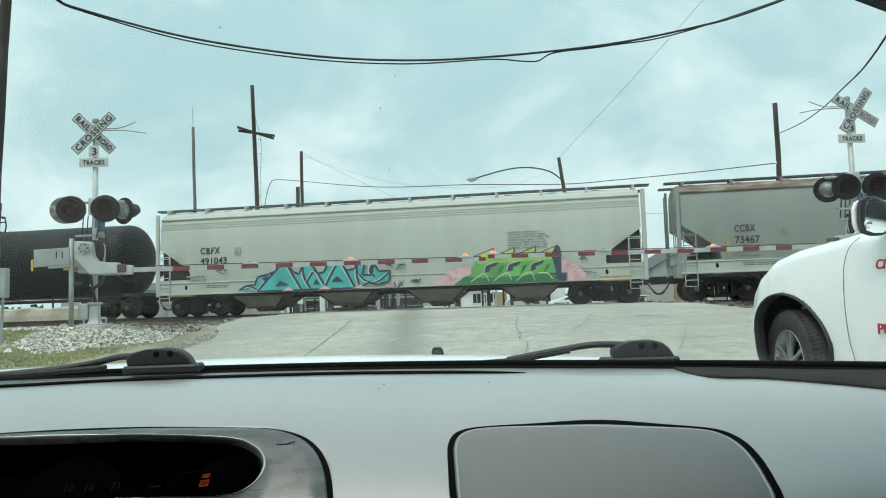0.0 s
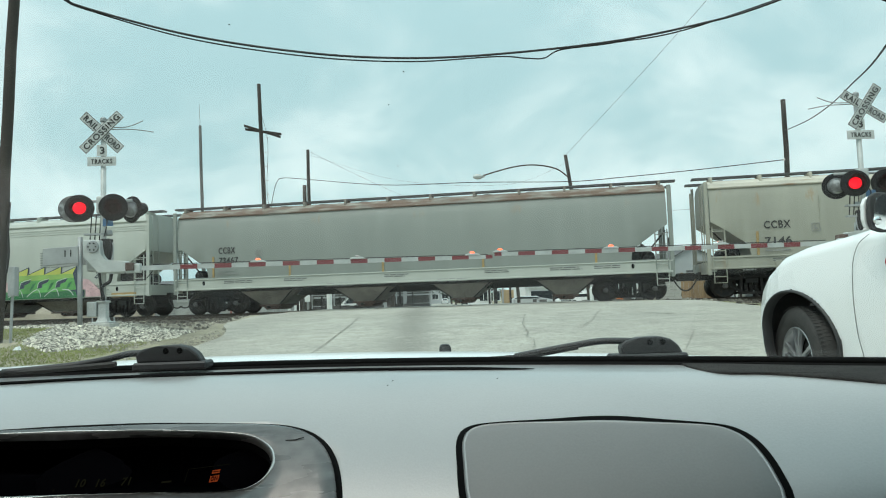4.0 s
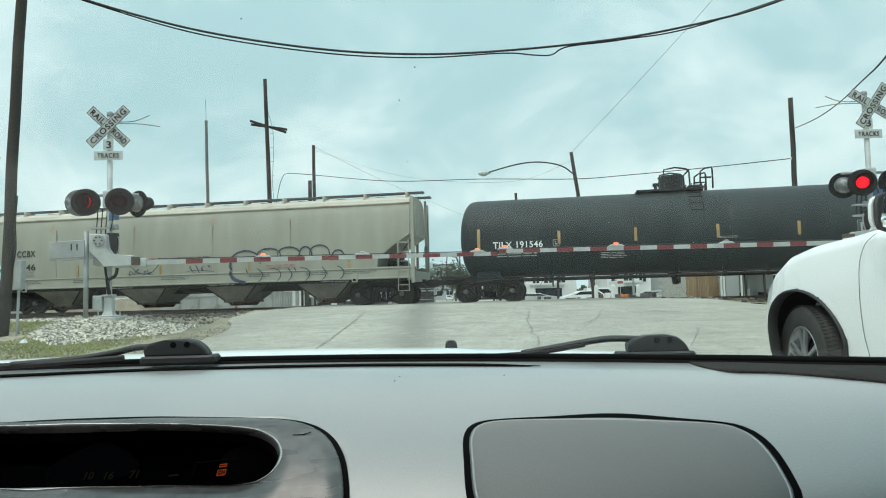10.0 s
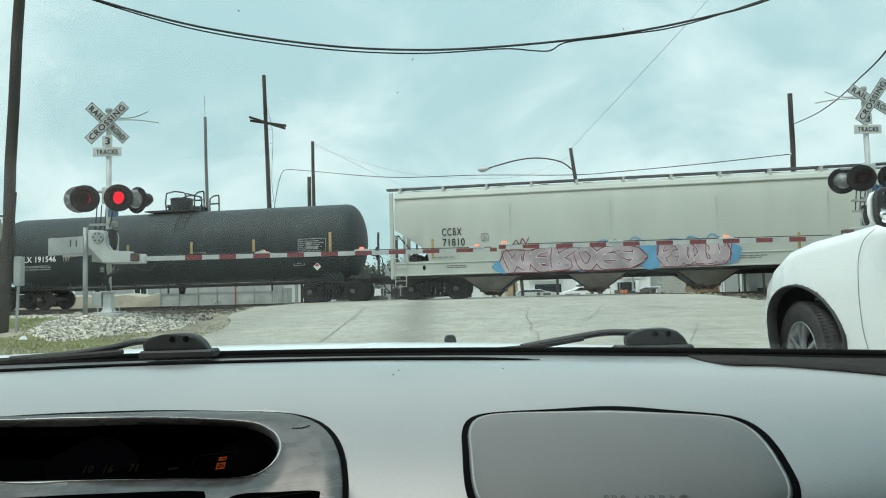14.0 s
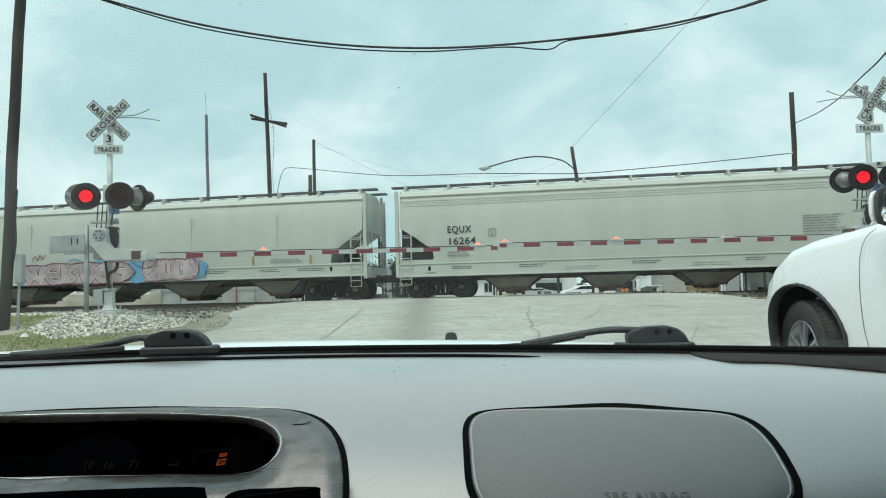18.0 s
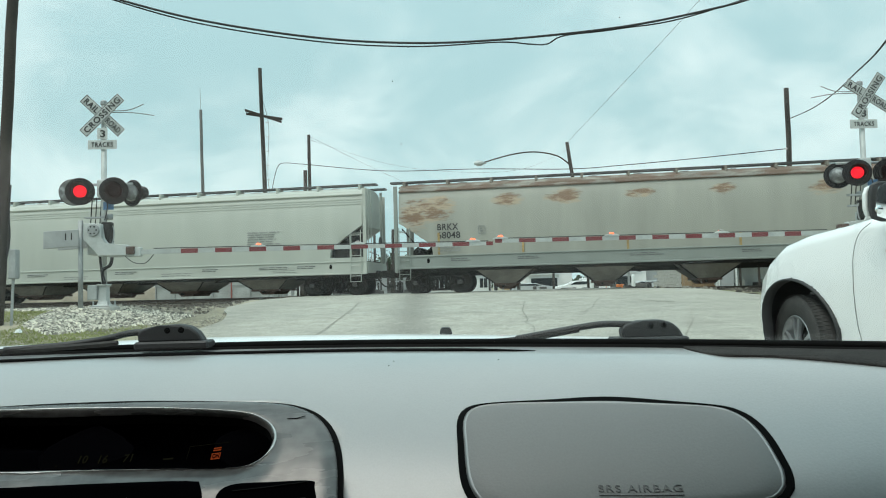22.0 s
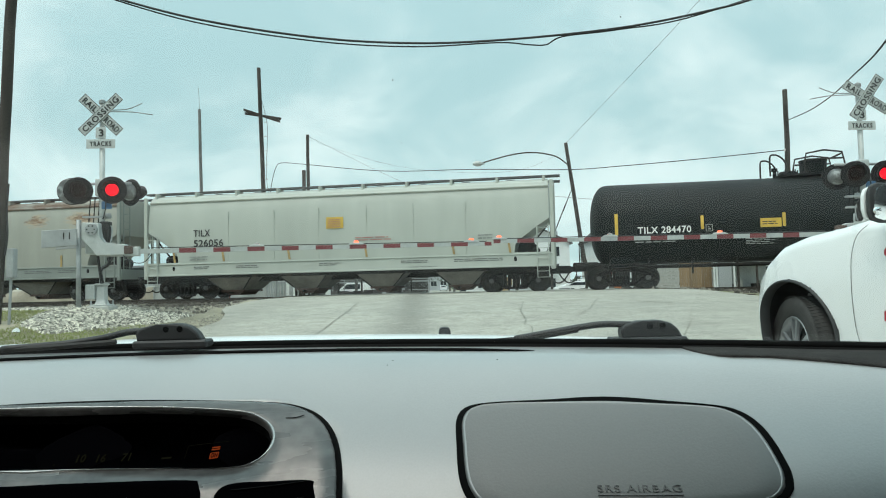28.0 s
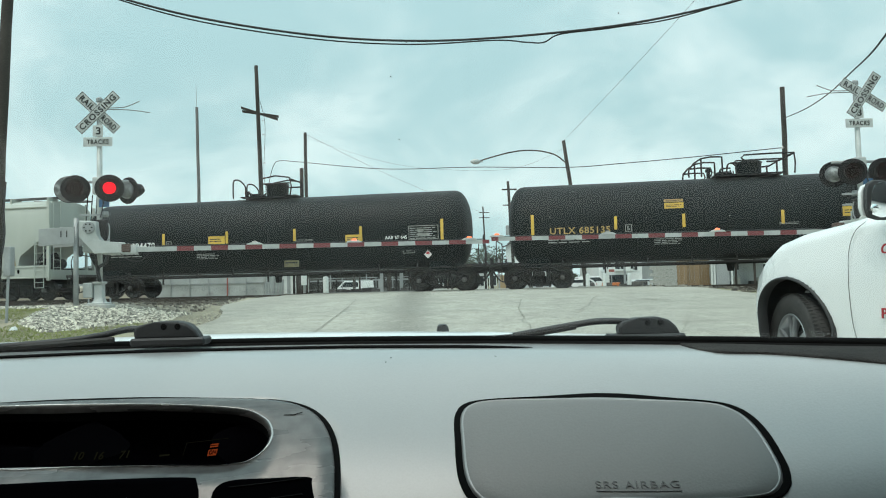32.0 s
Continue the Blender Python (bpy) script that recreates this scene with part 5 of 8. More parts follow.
    barrel = part("barrel", lathe(bmesh.new(), prof, "X", 56, (0, 0, zc)), steel, car, "black painted steel barrel", smooth=True)
    for x in (-half * 0.62, -half * 0.2, half * 0.22, half * 0.62):
        part("weld_ring", lathe(bmesh.new(), [(R + 0.002, x - 0.02), (R + 0.012, x), (R + 0.002, x + 0.02)], "X", 56, (0, 0, zc)), steel, barrel, smooth=True)
    for sx in (-1, 1):
        part("stub_sill", B(min(sx * (half - 2.6), sx * (half + 0.75)), max(sx * (half - 2.6), sx * (half + 0.75)), -0.28, 0.28, 0.78, 1.12), "under", car)
    for sy in (-1, 1):
        part("side_pipe", T([(-half + 1.4, sy * 1.15, 0.90), (half - 1.4, sy * 1.15, 0.90)], 0.045, 8), "under", car)
        part("side_rail", T([(-half - 0.2, sy * 1.38, 1.0), (half + 0.2, sy * 1.38, 1.0)], 0.024, 6), "under", car)
    for i in range(9):
        x = -half + 2.2 + (2 * half - 4.4) * i / 8
        part("hanger", B(x - 0.03, x + 0.03, -1.18, -1.12, 0.80 - 0.22 * (i % 3 == 1), 1.2), "under", car)
    for sx in (-1, 1):
        x = sx * (half - 1.2)
        part("saddle", plate(bmesh.new(), [(x - 0.55, 0.9), (x + 0.55, 0.9), (x + 0.42, 1.38), (x - 0.42, 1.38)], -0.9, 0.9), steel, car, "bolster saddle")
        part("end_deck", B(min(sx * (half - 0.2), sx * (half + 0.75)), max(sx * (half - 0.2), sx * (half + 0.75)), -1.45, 1.45, 1.0, 1.12, 0.01, 1), "under", car)
        e = sx * (half + 0.45)
        part("end_rail", T(arc([(e, -1.4, 1.1), (e, -1.4, 1.95), (e, 0, 2.0), (e, 1.4, 1.95), (e, 1.4, 1.1)], 3), 0.022, 6), "under", car)
        ladder(car, e - 0.2, 0.4, 0.4, 1.1, -1.47, "under", 2)
        part("brake_wheel", lathe(bmesh.new(), [(0.26, -0.02), (0.29, 0), (0.26, 0.02), (0.23, 0)], "X", 16, (e, 0.5, 2.15)), "under", car) if sx > 0 else None
        truck(car, x)
    # bottom outlet and top fittings
    part("bottom_outlet", lathe(bmesh.new(), [(0.001, 0.55), (0.12, 0.55), (0.16, 0.8), (0.3, 1.0), (0.34, 1.2)], "Z", 14), "under", car)
    top = zc + R
    m, tall = middle, 0.58 if gear == "spread" else 0.64
    deck = part("top_deck", B(m - 1.45, m + 1.15, -0.72, 0.72, top + 0.02, top + 0.07), steel, car, "fittings platform")
    part("dome", lathe(bmesh.new(), [(0.001, top + tall), (0.48, top + tall), (0.50, top + tall - 0.06), (0.48, top + 0.12), (0.54, top + 0.02)], "Z", 20, (m, 0, 0)), steel, car, "valve housing", smooth=False)
    part("dome_lid", lathe(bmesh.new(), [(0.001, top + tall + 0.03), (0.50, top + tall + 0.025), (0.53, top + tall - 0.01), (0.53, top + tall - 0.035), (0.49, top + tall - 0.04)], "Z", 20, (m, 0, 0)), steel, car)
    part("manway", lathe(bmesh.new(), [(0.001, top + 0.25), (0.3, top + 0.24), (0.34, top + 0.18), (0.3, top + 0.02)], "Z", 16, (m + (0.95 if gear == "mid" else -0.95), 0, 0)), steel, car)
    for q in range(6):
        w = radians(60 * q)
        part("manway_bolt", T([(m + (0.95 if gear == "mid" else -0.95) + 0.37 * math.cos(w), 0.37 * math.sin(w), top + 0.02), (m + (0.95 if gear == "mid" else -0.95) + 0.37 * math.cos(w), 0.37 * math.sin(w), top + 0.29)], 0.025, 6), steel, car)
    part("vent_valve", lathe(bmesh.new(), [(0.001, top + 0.42), (0.12, top + 0.40), (0.12, top + 0.28), (0.07, top + 0.26), (0.08, top + 0.0)], "Z", 12, (m + {"mid": -0.62, "wide": -1.45}.get(gear, -1.55), 0, 0)), steel, car)
    high = top + 0.84
    for sy in (-0.7, 0.7):
        if gear == "mid":
            rails = [[(-0.35, top), (-0.35, high), (0.5, high), (0.62, top + 0.5), (0.62, top)], [(1.05, top), (1.05, high - 0.14), (1.40, high), (1.50, high - 0.08), (1.50, top)], [(1.05, top + 0.45), (1.45, top + 0.45)]]
        elif gear == "wide":
            rails = [[(-0.45, top), (-0.45, high), (0.85, high), (0.85, top)], [(-0.45, top + 0.6), (0.85, top + 0.6)], [(-1.80, top), (-1.80, top + 0.72), (-1.68, high), (-1.45, high - 0.06), (-1.22, top + 0.5), (-1.22, top)]]
        else:
            rails = [[(-2.42, top), (-2.42, top + 0.34), (-1.95, top + 0.74), (-1.25, top + 0.78), (-1.15, top + 0.66), (-1.15, top)], [(-2.42, top + 0.34), (-1.60, top + 0.34), (-1.60, top)], [(-1.95, top + 0.74), (-1.95, top)], [(-1.0, top), (-0.95, top + 0.42), (-0.80, top + 0.5), (-0.52, top + 0.5)], [(0.52, top + 0.5), (1.0, top + 0.52), (1.55, top + 0.78), (1.55, top)], [(0.9, top), (0.9, top + 0.52)], [(-0.3, top + tall), (-0.3, top + 0.80), (1.55, top + 0.80)]]
        for run in rails:
            part("top_rail", T(arc([(m + rx, sy, rz) for rx, rz in run], 2), 0.034, 6), "under", deck)
    end = {"mid": 0.62, "wide": 0.85, "spread": 1.55}[gear]
    part("top_rail", T([(m + end, -0.7, high - 0.05), (m + end, 0.7, high - 0.05)], 0.034, 6), "under", deck)
    if gear == "mid":
        side = []
        for a in range(16, 68, 6):
            w = radians(a)
            side.append((-(R + 0.05) * math.sin(w), zc + (R + 0.05) * math.cos(w)))
        lad = part("ladder_rail", T([(0.50, y, z) for y, z in side], 0.02, 6), "under", car, "short curved ladder below the platform")
        part("ladder_rail", T([(0.98, y, z) for y, z in side], 0.02, 6), "under", car)
        for y, z in side[::2]:
            part("rung", T([(0.50, y, z), (0.98, y, z)], 0.018, 6), "under", lad)
    y = -R - 0.012
    stripes(car, [-7.85, 7.78], 2.12, 2.98, yellow, w=0.12, y=y)
    stripes(car, marks, 2.28, 2.80, yellow, w=0.11, y=y)
    if text:
        letters("lettering", text, text_h, text_mat, car, on_side(-half + {"TILX 284470": 1.76, "UTLX 685135": 1.72}.get(text, 1.5), 2.18, y), 1.1, text_w)
    panel_box(car, -half + box_at, 2.18, 0.26, 0.28, "stencil_dimwhite", y)
    r2 = random.Random(len(text) + int(centre))
    small_print(car, [(-half + 1.75, 1.98, 1.6, 0.09, 1), (-half + 1.65, 1.82, 1.75, 0.2, 2), (-half + 5.75, 1.64, 1.1, 0.26, 4), (half - 2.36, 2.2, 1.15, 0.5, 6), (1.45, 2.26, 0.8, 0.1, 2)], "stencil_dimwhite", r2, y)
    panel_box(car, half - 2.75, 1.62, 0.5, 0.34, "stencil_dimwhite", -1.36)
    panel_box(car, half - 2.42, 2.16, 1.25, 0.58, "stencil_dimwhite", y)
    dx = half - 1.68
    d = part("placard", plate(bmesh.new(), [(dx - 0.17, 1.55), (dx, 1.38), (dx + 0.17, 1.55), (dx, 1.72)], -1.40, -1.38), "placard", car, "diamond hazard placard")
    part("placard_mark", plate(bmesh.new(), [(dx - 0.09, 1.60), (dx - 0.05, 1.56), (dx + 0.05, 1.56), (dx + 0.09, 1.60), (dx, 1.69)], -1.405, -1.395), "red_paint", d)
    wear = bmesh.new()
    for k in range(34):
        a, x, s = r2.uniform(-0.35, 0.95), r2.uniform(-half + 0.9, half - 0.9), r2.choice((0.006, 0.008, 0.011, 0.02))
        yy, zz = -(R + 0.009) * math.cos(a), zc + (R + 0.009) * math.sin(a)
        u = Vector((0, math.sin(a), math.cos(a)))
        p = Vector((x, yy, zz))
        wear.faces.new([wear.verts.new(p + Vector((cx * s * r2.uniform(0.6, 1.6), 0, 0)) + u * cz * s) for cx, cz in ((-1, -0.6), (0.7, -1), (1, 0.7), (-0.6, 1))])
    part("paint_chips", wear, "stencil_dimwhite", car, "pale paint chips and spots")
    if extra:
        extra(car, half, y)
    coupling(car, half + 0.8)
    CARS.append((car, centre))
    return car


def yellow_plates(spots):
    def run(car, half, y):
        for x, z, w, h, m in spots:
            yy = -1.68 * math.cos(math.asin(max(-1, min(1, (z + h / 2 - 2.67) / 1.66))))
            p = part("notice", plate(bmesh.new(), [(x, z), (x + w, z), (x + w, z + h), (x, z + h)], yy - 0.02, yy + 0.03), m, car, "small painted notice")
            part("notice_print", bars(bmesh.new(), x + 0.06, z + h * 0.3, w - 0.12, h * 0.5, 2, yy - 0.026, random.Random(int(x * 9 + 50))), "stencil", p)
    return run


def third_marks(spots):
    def run(car, half, y):
        yellow_plates(spots)(car, half, y)
        letters("lettering", "AAR ST 645", 0.13, "stencil_white", car, on_side(5.38, 2.22, y), 1.1, 0.93)
    return run


tank_car("tank_car", "black tank car with dull lettering at its end", 8.85, -22.2, "", "stencil_dimwhite", "stripe_yellow", extra=yellow_plates([(5.9, 2.25, 0.55, 0.35, "stripe_faded")]))
tank_car("tank_car", "weathered black tank car with white lettering", 8.77, 64.02, "TILX 191546", "stencil_white", "stripe_faded", gear="mid", steel="grey_steel")
tank_car("tank_car", "black tank car with yellow notices and white lettering", 8.8, 169.45, "TILX 284470", "stencil_white", "stripe_yellow", box_at=4.3, extra=third_marks([(-2.5, 2.27, 0.75, 0.34, "stripe_yellow"), (3.66, 2.14, 0.73, 0.32, "stripe_yellow"), (0.75, 1.2, 0.66, 0.52, "faded_plate")]))
tank_car("tank_car", "black tank car with gold stencilled lettering", 8.9, 188.77, "UTLX 685135", "stencil_gold", "stripe_yellow", text_w=2.35, gear="spread", middle=0.84, marks=(-4.60, -2.02, 1.59, 4.33), box_at=4.66, extra=yellow_plates([(-2.72, 3.03, 0.72, 0.22, "stripe_yellow"), (-2.72, 3.29, 0.72, 0.11, "stripe_faded"), (3.7, 2.48, 0.95, 0.36, "stripe_yellow")]))


# ---- level-crossing signals ----
FLASHERS = []


def flasher_lamp(root, x, z, yaw, name="signal_lamp", lit=""):
    """A round crossing lamp: backing disc, visor, housing and a lens drum, added to turn for the flashing."""
    at = pose(x, -0.12 if lit else 0.16, z, 0, 0, yaw)
    disc = part(name, lathe(bmesh.new(), [(0.001, 0.0), (0.29, 0.0), (0.295, -0.012), (0.285, -0.02), (0.17, -0.02), (0.17, 0.01), (0.001, 0.012)], "Y", 36), "lamp_black", root, "black round signal lamp", at=at)
    visor = [(0.172, -0.015), (0.176, -0.015), (0.182, -0.30), (0.178, -0.30)]
    bm, n = bmesh.new(), 30
    lo = []
    for r, h in visor:
        lo.append([(r * math.cos(a), h if h > -0.1 else -0.30 + 0.17 * max(0, -math.sin(a)), r * math.sin(a)) for a in [radians(-50 + 280 * k / n) for k in range(n + 1)]])
    rings(bm, lo + [lo[0]], close=False, cap=False)
    part("visor", bm, "lamp_black", disc, smooth=True)
    part("housing", lathe(bmesh.new(), [(0.001, 0.17), (0.09, 0.165), (0.15, 0.12), (0.175, 0.06), (0.185, 0.012), (0.001, 0.012)], "Y", 24), "lamp_shell", disc, "worn grey lamp housing", smooth=True)
    if x < -0.7 and yaw > 180:
        part("disc_back", lathe(bmesh.new(), [(0.18, 0.014), (0.275, 0.014), (0.285, 0.006), (0.18, 0.004)], "Y", 36), "lamp_shell", disc, "scuffed grey back of the disc")
    drum = part("lens_drum", lathe(bmesh.new(), [(0.001, -0.03), (0.09, -0.026), (0.125, -0.012), (0.13, 0.0)], "Y", 28), "lamp_red" if lit else "lamp_red_dark", root, "round red signal lens", smooth=True, at=at @ pose(0, -0.035, 0))
    if lit:
        # added dark half; turned forward, it stands for the lamp going out
        bm = lathe(bmesh.new(), [(0.001, 0.042), (0.09, 0.036), (0.125, 0.018), (0.132, 0.004), (0.001, 0.004)], "Y", 28)
        part("lens_back", bm, "lamp_red_dark", drum, "added dark back that faces the road while the lamp is off", smooth=True)
        FLASHERS.append((drum, at @ pose(0, -0.035, 0), lit))
    return disc


def sign_blade(root, angle, words, y, lift, shift=0.0):
    blade = part("blade", bev(plate(bmesh.new(), [(-0.57, -0.112), (0.57, -0.112), (0.57, 0.112), (-0.57, 0.112)], -0.006, 0.006), 0.003, 1), "sign_shaded", root, "white crossbuck blade with shade in its colour", at=pose(shift, y, lift, 0, angle, 0))
    for text, x, w in words:
        letters("lettering", text, 0.125, "sign_black", blade, pose(x, -0.012, -0.062, 90, 0, 0), 1.15, w)
    rim = bmesh.new()
    for a in ((-0.56, 0.56, 0.096, 0.104), (-0.56, 0.56, -0.104, -0.096), (-0.56, -0.552, -0.096, 0.096), (0.552, 0.56, -0.096, 0.096)):
        box(rim, a[0], a[1], -0.009, -0.005, a[2], a[3])
    part("border", rim, "sign_black", blade)


def crossing_signal(x, y, z, side):
    """The signal mast with crossbuck, lamps, bell arm and gate machine. side 1: its gate arm goes to the right, -1: to the left."""
    root = thing("crossing_signal", "galvanised level-crossing signal mast with crossbuck and lamps, in the ballast" if side > 0 else "galvanised level-crossing signal mast with crossbuck and lamps, beyond the white vehicle", "crossing signal", at=pose(x, y, z), group="crossing signals")
    part("mast", T([(0, 0, 0), (0, 0, 4.38)], 0.057, 16), "alu", root, "galvanised steel mast", smooth=True)
    part("mast_cap", lathe(bmesh.new(), [(0.07, 4.33), (0.07, 4.40), (0.04, 4.43), (0.001, 4.44)], "Z", 14), "galv", root)
    base = bmesh.new()
    rings(base, [[(sx * w, sy * w, h) for sx, sy in ((-1, -1), (1, -1), (1, 1), (-1, 1))] for w, h in ((0.19, -0.06), (0.19, -0.03), (0.115, -0.025), (0.09, 0.05), (0.085, 0.36), (0.115, 0.38), (0.115, 0.42))])
    part("mast_base", bev(base, 0.012, 1), "alu", root, "cast junction-box base")
    part("foundation", B(-0.24, 0.24, -0.24, 0.24, -0.40, -0.062, 0.02, 1), "block", root, "concrete foundation in the stones")
    for sx, sy in ((-0.16, -0.16), (0.16, -0.16), (-0.16, 0.16), (0.16, 0.16)):
        part("anchor_bolt", T([(sx, sy, -0.03), (sx, sy, 0.06)], 0.018, 6), "galv", root)
    part("junction_box", B(-0.30, -0.10, -0.14, 0.06, 0.08, 0.40, 0.02), "alu", root, "pale junction box")
    # crossbuck, count and plate
    twist, shift = (0, 0.0) if side > 0 else (-11, 0.13)
    sign_blade(root, 44 + twist, [("RAIL", -0.51, 0.37), ("ROAD", 0.13, 0.38)], -0.075, 4.08, shift)
    sign_blade(root, -44 + twist, [("CROSSING", -0.505, 1.01)], -0.095, 4.08, shift)
    count = part("count_plate", B(-0.11, 0.11, -0.085, -0.073, 3.555, 3.80, 0.004, 1), "sign_shaded", root, "small number plate of the tracks with shade in its colour")
    letters("lettering", "3", 0.15, "sign_black", count, pose(-0.05, -0.09, 3.605, 90, 0, 0), 1.0, 0.10)
    tracks = part("tracks_plate", B(-0.31, 0.31, -0.085, -0.073, 3.34, 3.54, 0.004, 1), "sign_shaded", root, "white plate below the crossbuck with shade in its colour")
    letters("lettering", "TRACKS", 0.10, "sign_black", tracks, pose(-0.23, -0.09, 3.39, 90, 0, 0), 1.25, 0.46)
    for bend in ([(0.05, 0, 4.2), (0.5, 0.05, 4.22), (0.82, 0.1, 4.36)], [(0.05, 0, 4.16), (0.6, 0.05, 4.16), (1.05, 0.1, 4.10)]):
        part("loose_rod", T(arc([(bx * side, by, bz) for bx, by, bz in bend], 4), 0.011, 6), "galv", root, "bent loose wire")
    # lamps on a cross pipe
    drop = 0.0 if side > 0 else 0.08
    part("cross_pipe", T([(-0.62, 0, 2.58), (0.62, 0, 2.58)], 0.032, 10), "galv", root, smooth=True)
    part("pipe_clamp", B(-0.12, 0.12, -0.1, 0.1, 2.3, 2.68, 0.03), "alu", root, "lamp crossarm junction")
    flasher_lamp(root, -0.455 if side > 0 else -0.235, 2.42 - drop, 18 if side > 0 else -22, lit="L1" if side > 0 else "R1")
    flasher_lamp(root, 0.265 if side > 0 else 0.455, 2.42 - drop, 18 if side > 0 else -22, lit="L2" if side > 0 else "R2")
    flasher_lamp(root, -0.73 if side > 0 else -0.50, 2.45 - drop * 1.5, 205 if side > 0 else 160)
    flasher_lamp(root, 0.54 if side > 0 else 0.73, 2.40 - drop, 155 if side > 0 else 200)
    part("blue_plate", B(0.02, 0.24, -0.08, -0.07, 2.02, 2.19), "blue_sign", root, "small blue emergency plate")
    part("cable", T(arc([(0.05, -0.05, 2.3), (0.12, -0.1, 2.15), (0.09, -0.08, 1.95), (0.04, -0.06, 1.8)], 4), 0.012, 6), "wire", root)
    for k, cx in enumerate((-0.32, -0.22, -0.12)):
        part("bracket_rod", T([(cx, 0.05, 1.6), (cx + 0.06, 0.02, 2.3)], 0.012, 6), "lamp_black", root)
    for cz in (1.62, 1.86):
        part("mast_bracket", B(-0.40, 0.09, -0.06, 0.06, cz - 0.02, cz + 0.02), "galv", root)
    # gate machine and counterweight arms
    s = side
    part("side_post", T([(-0.38 * s, -0.25, -0.35), (-0.38 * s, -0.25, 1.78)], 0.05, 12), "galv", root, "galvanised post beside the mast", smooth=True)
    part("machine", bev(plate(bmesh.new(), [(-0.30 * s, 1.36), (0.02 * s, 1.0), (0.62 * s, 1.0), (0.62 * s, 1.24), (0.16 * s, 1.26), (0.06 * s, 1.40), (0.06 * s, 1.70), (-0.30 * s, 1.72)], -0.32, -0.14), 0.02, 1), "alu", root, "white-painted gate arm casting")
    hub = part("hub_plate", lathe(bmesh.new(), [(0.001, -0.36), (0.12, -0.36), (0.13, -0.33), (0.13, -0.30)], "Y", 20, (-0.08 * s, 0, 1.56)), "galv", root, "bolted pivot disc")
    for k in range(6):
        a = k * 1.047
        part("bolt", T([(-0.08 * s + 0.08 * math.cos(a), -0.375, 1.56 + 0.08 * math.sin(a)), (-0.08 * s + 0.08 * math.cos(a), -0.35, 1.56 + 0.08 * math.sin(a))], 0.016, 6), "lamp_black", hub)
    part("slack_cable", T(arc([(0.55 * s, -0.28, 1.02), (0.75 * s, -0.3, 0.86), (1.0 * s, -0.3, 0.84), (1.18 * s, -0.3, 1.02)], 5), 0.009, 5), "wire", root, "thin sagging cable")
    part("gearbox", B(min(-0.02 * s, 0.2 * s), max(-0.02 * s, 0.2 * s), -0.13, 0.05, 1.3, 1.75, 0.03), "under", root, "dark gearbox behind the casting")
    part("lock_rod", T([(0.0, -0.2, 1.02), (0.05 * s, -0.15, 0.42)], 0.028, 8), "under", root)
    part("arm_clamp", B(min(0.60 * s, 0.78 * s), max(0.60 * s, 0.78 * s), -0.34, -0.12, 1.03, 1.2, 0.02), "gate_red", root, "rusty clamp at the root of the arm")
    part("gate_motor", B(min(-0.32 * s, 0.12 * s), max(-0.32 * s, 0.12 * s), -0.12, 0.25, 1.05, 1.5, 0.03), "alu", root, "gate motor box")
    for cy in (-0.40, 0.18):
        part("counterweight_arm", bev(plate(bmesh.new(), [(-1.08 * s, 1.18), (-0.34 * s, 1.22), (-0.34 * s, 1.58), (-1.08 * s, 1.55)], cy - 0.02, cy + 0.02), 0.008, 1), "galv", root, "grey steel counterweight plate")
    for k in (-0.62, -0.5):
        part("slot", B(min(k * s, (k + 0.02) * s), max(k * s, (k + 0.02) * s), -0.425, -0.42, 1.36, 1.5), "lamp_black", root)
    part("conduit", T(arc([(0.06 * s, -0.1, 0.42), (0.04 * s, -0.15, 0.7), (0.22 * s, -0.2, 0.82), (0.26 * s, -0.2, 1.0)], 5), 0.035, 8), "wire", root, "flexible black conduit", smooth=True)
    part("conduit", T(arc([(0.1 * s, -0.05, 1.7), (0.22 * s, -0.05, 1.64), (0.24 * s, -0.08, 1.4), (0.2 * s, -0.1, 1.26)], 5), 0.014, 6), "galv", root)
    part("bell", lathe(bmesh.new(), [(0.001, 1.95), (0.06, 1.94), (0.075, 1.86), (0.06, 1.82)], "Z", 12, (0.1 * s, 0.05, 0)), "galv", root)
    return root


def gate_arm(x0, x1, y, z, lights, side):
    """A lowered gate arm of red and white bands, tapering to its tip, with lamps on it."""
    length = abs(x1 - x0)
    root = thing("gate_arm", "lowered red and white crossing gate arm across the road", "gate arm", at=pose(x0, y, z), group="crossing gate arms")
    n = int(length / 0.36)
    for i in range(n + 1):
        a, b = i * 0.362, min((i + 1) * 0.362, length)
        if b - a < 0.05:
            continue
        ha, hb = (0.050 - 0.010 * a / length), (0.050 - 0.010 * b / length)
        kind = "arm_red" if i % 2 == 1 and i > 1 else "arm_white"
        bm = rings(bmesh.new(), [[(side * d, -0.03, -h), (side * d, 0.03, -h), (side * d, 0.03, h), (side * d, -0.03, h)] for d, h in ((a, ha), (b, hb))])
        part("band", bm, kind, root)
    part("mount", B(min(-0.45 * side, 0.25 * side), max(-0.45 * side, 0.25 * side), -0.06, 0.06, -0.10, 0.10, 0.02), "alu", root, "arm socket")
    part("top_cable", T([(side * 0.5, 0, 0.072), (side * length * 0.5, 0, 0.066), (side * (length - 0.1), 0, 0.056)], 0.010, 5), "wire", root)
    for lx, lit in lights:
        d = lx - x0
        h = 0.050 - 0.010 * abs(d) / length
        foot = part("lamp_foot", bev(rings(bmesh.new(), [[(d + sx * w, sy * 0.05, h + hh) for sx, sy in ((-1, -1), (1, -1), (1, 1), (-1, 1))] for w, hh in ((0.17, 0.0), (0.15, 0.025), (0.09, 0.045))]), 0.006, 1), "alu", root, "lamp bracket")
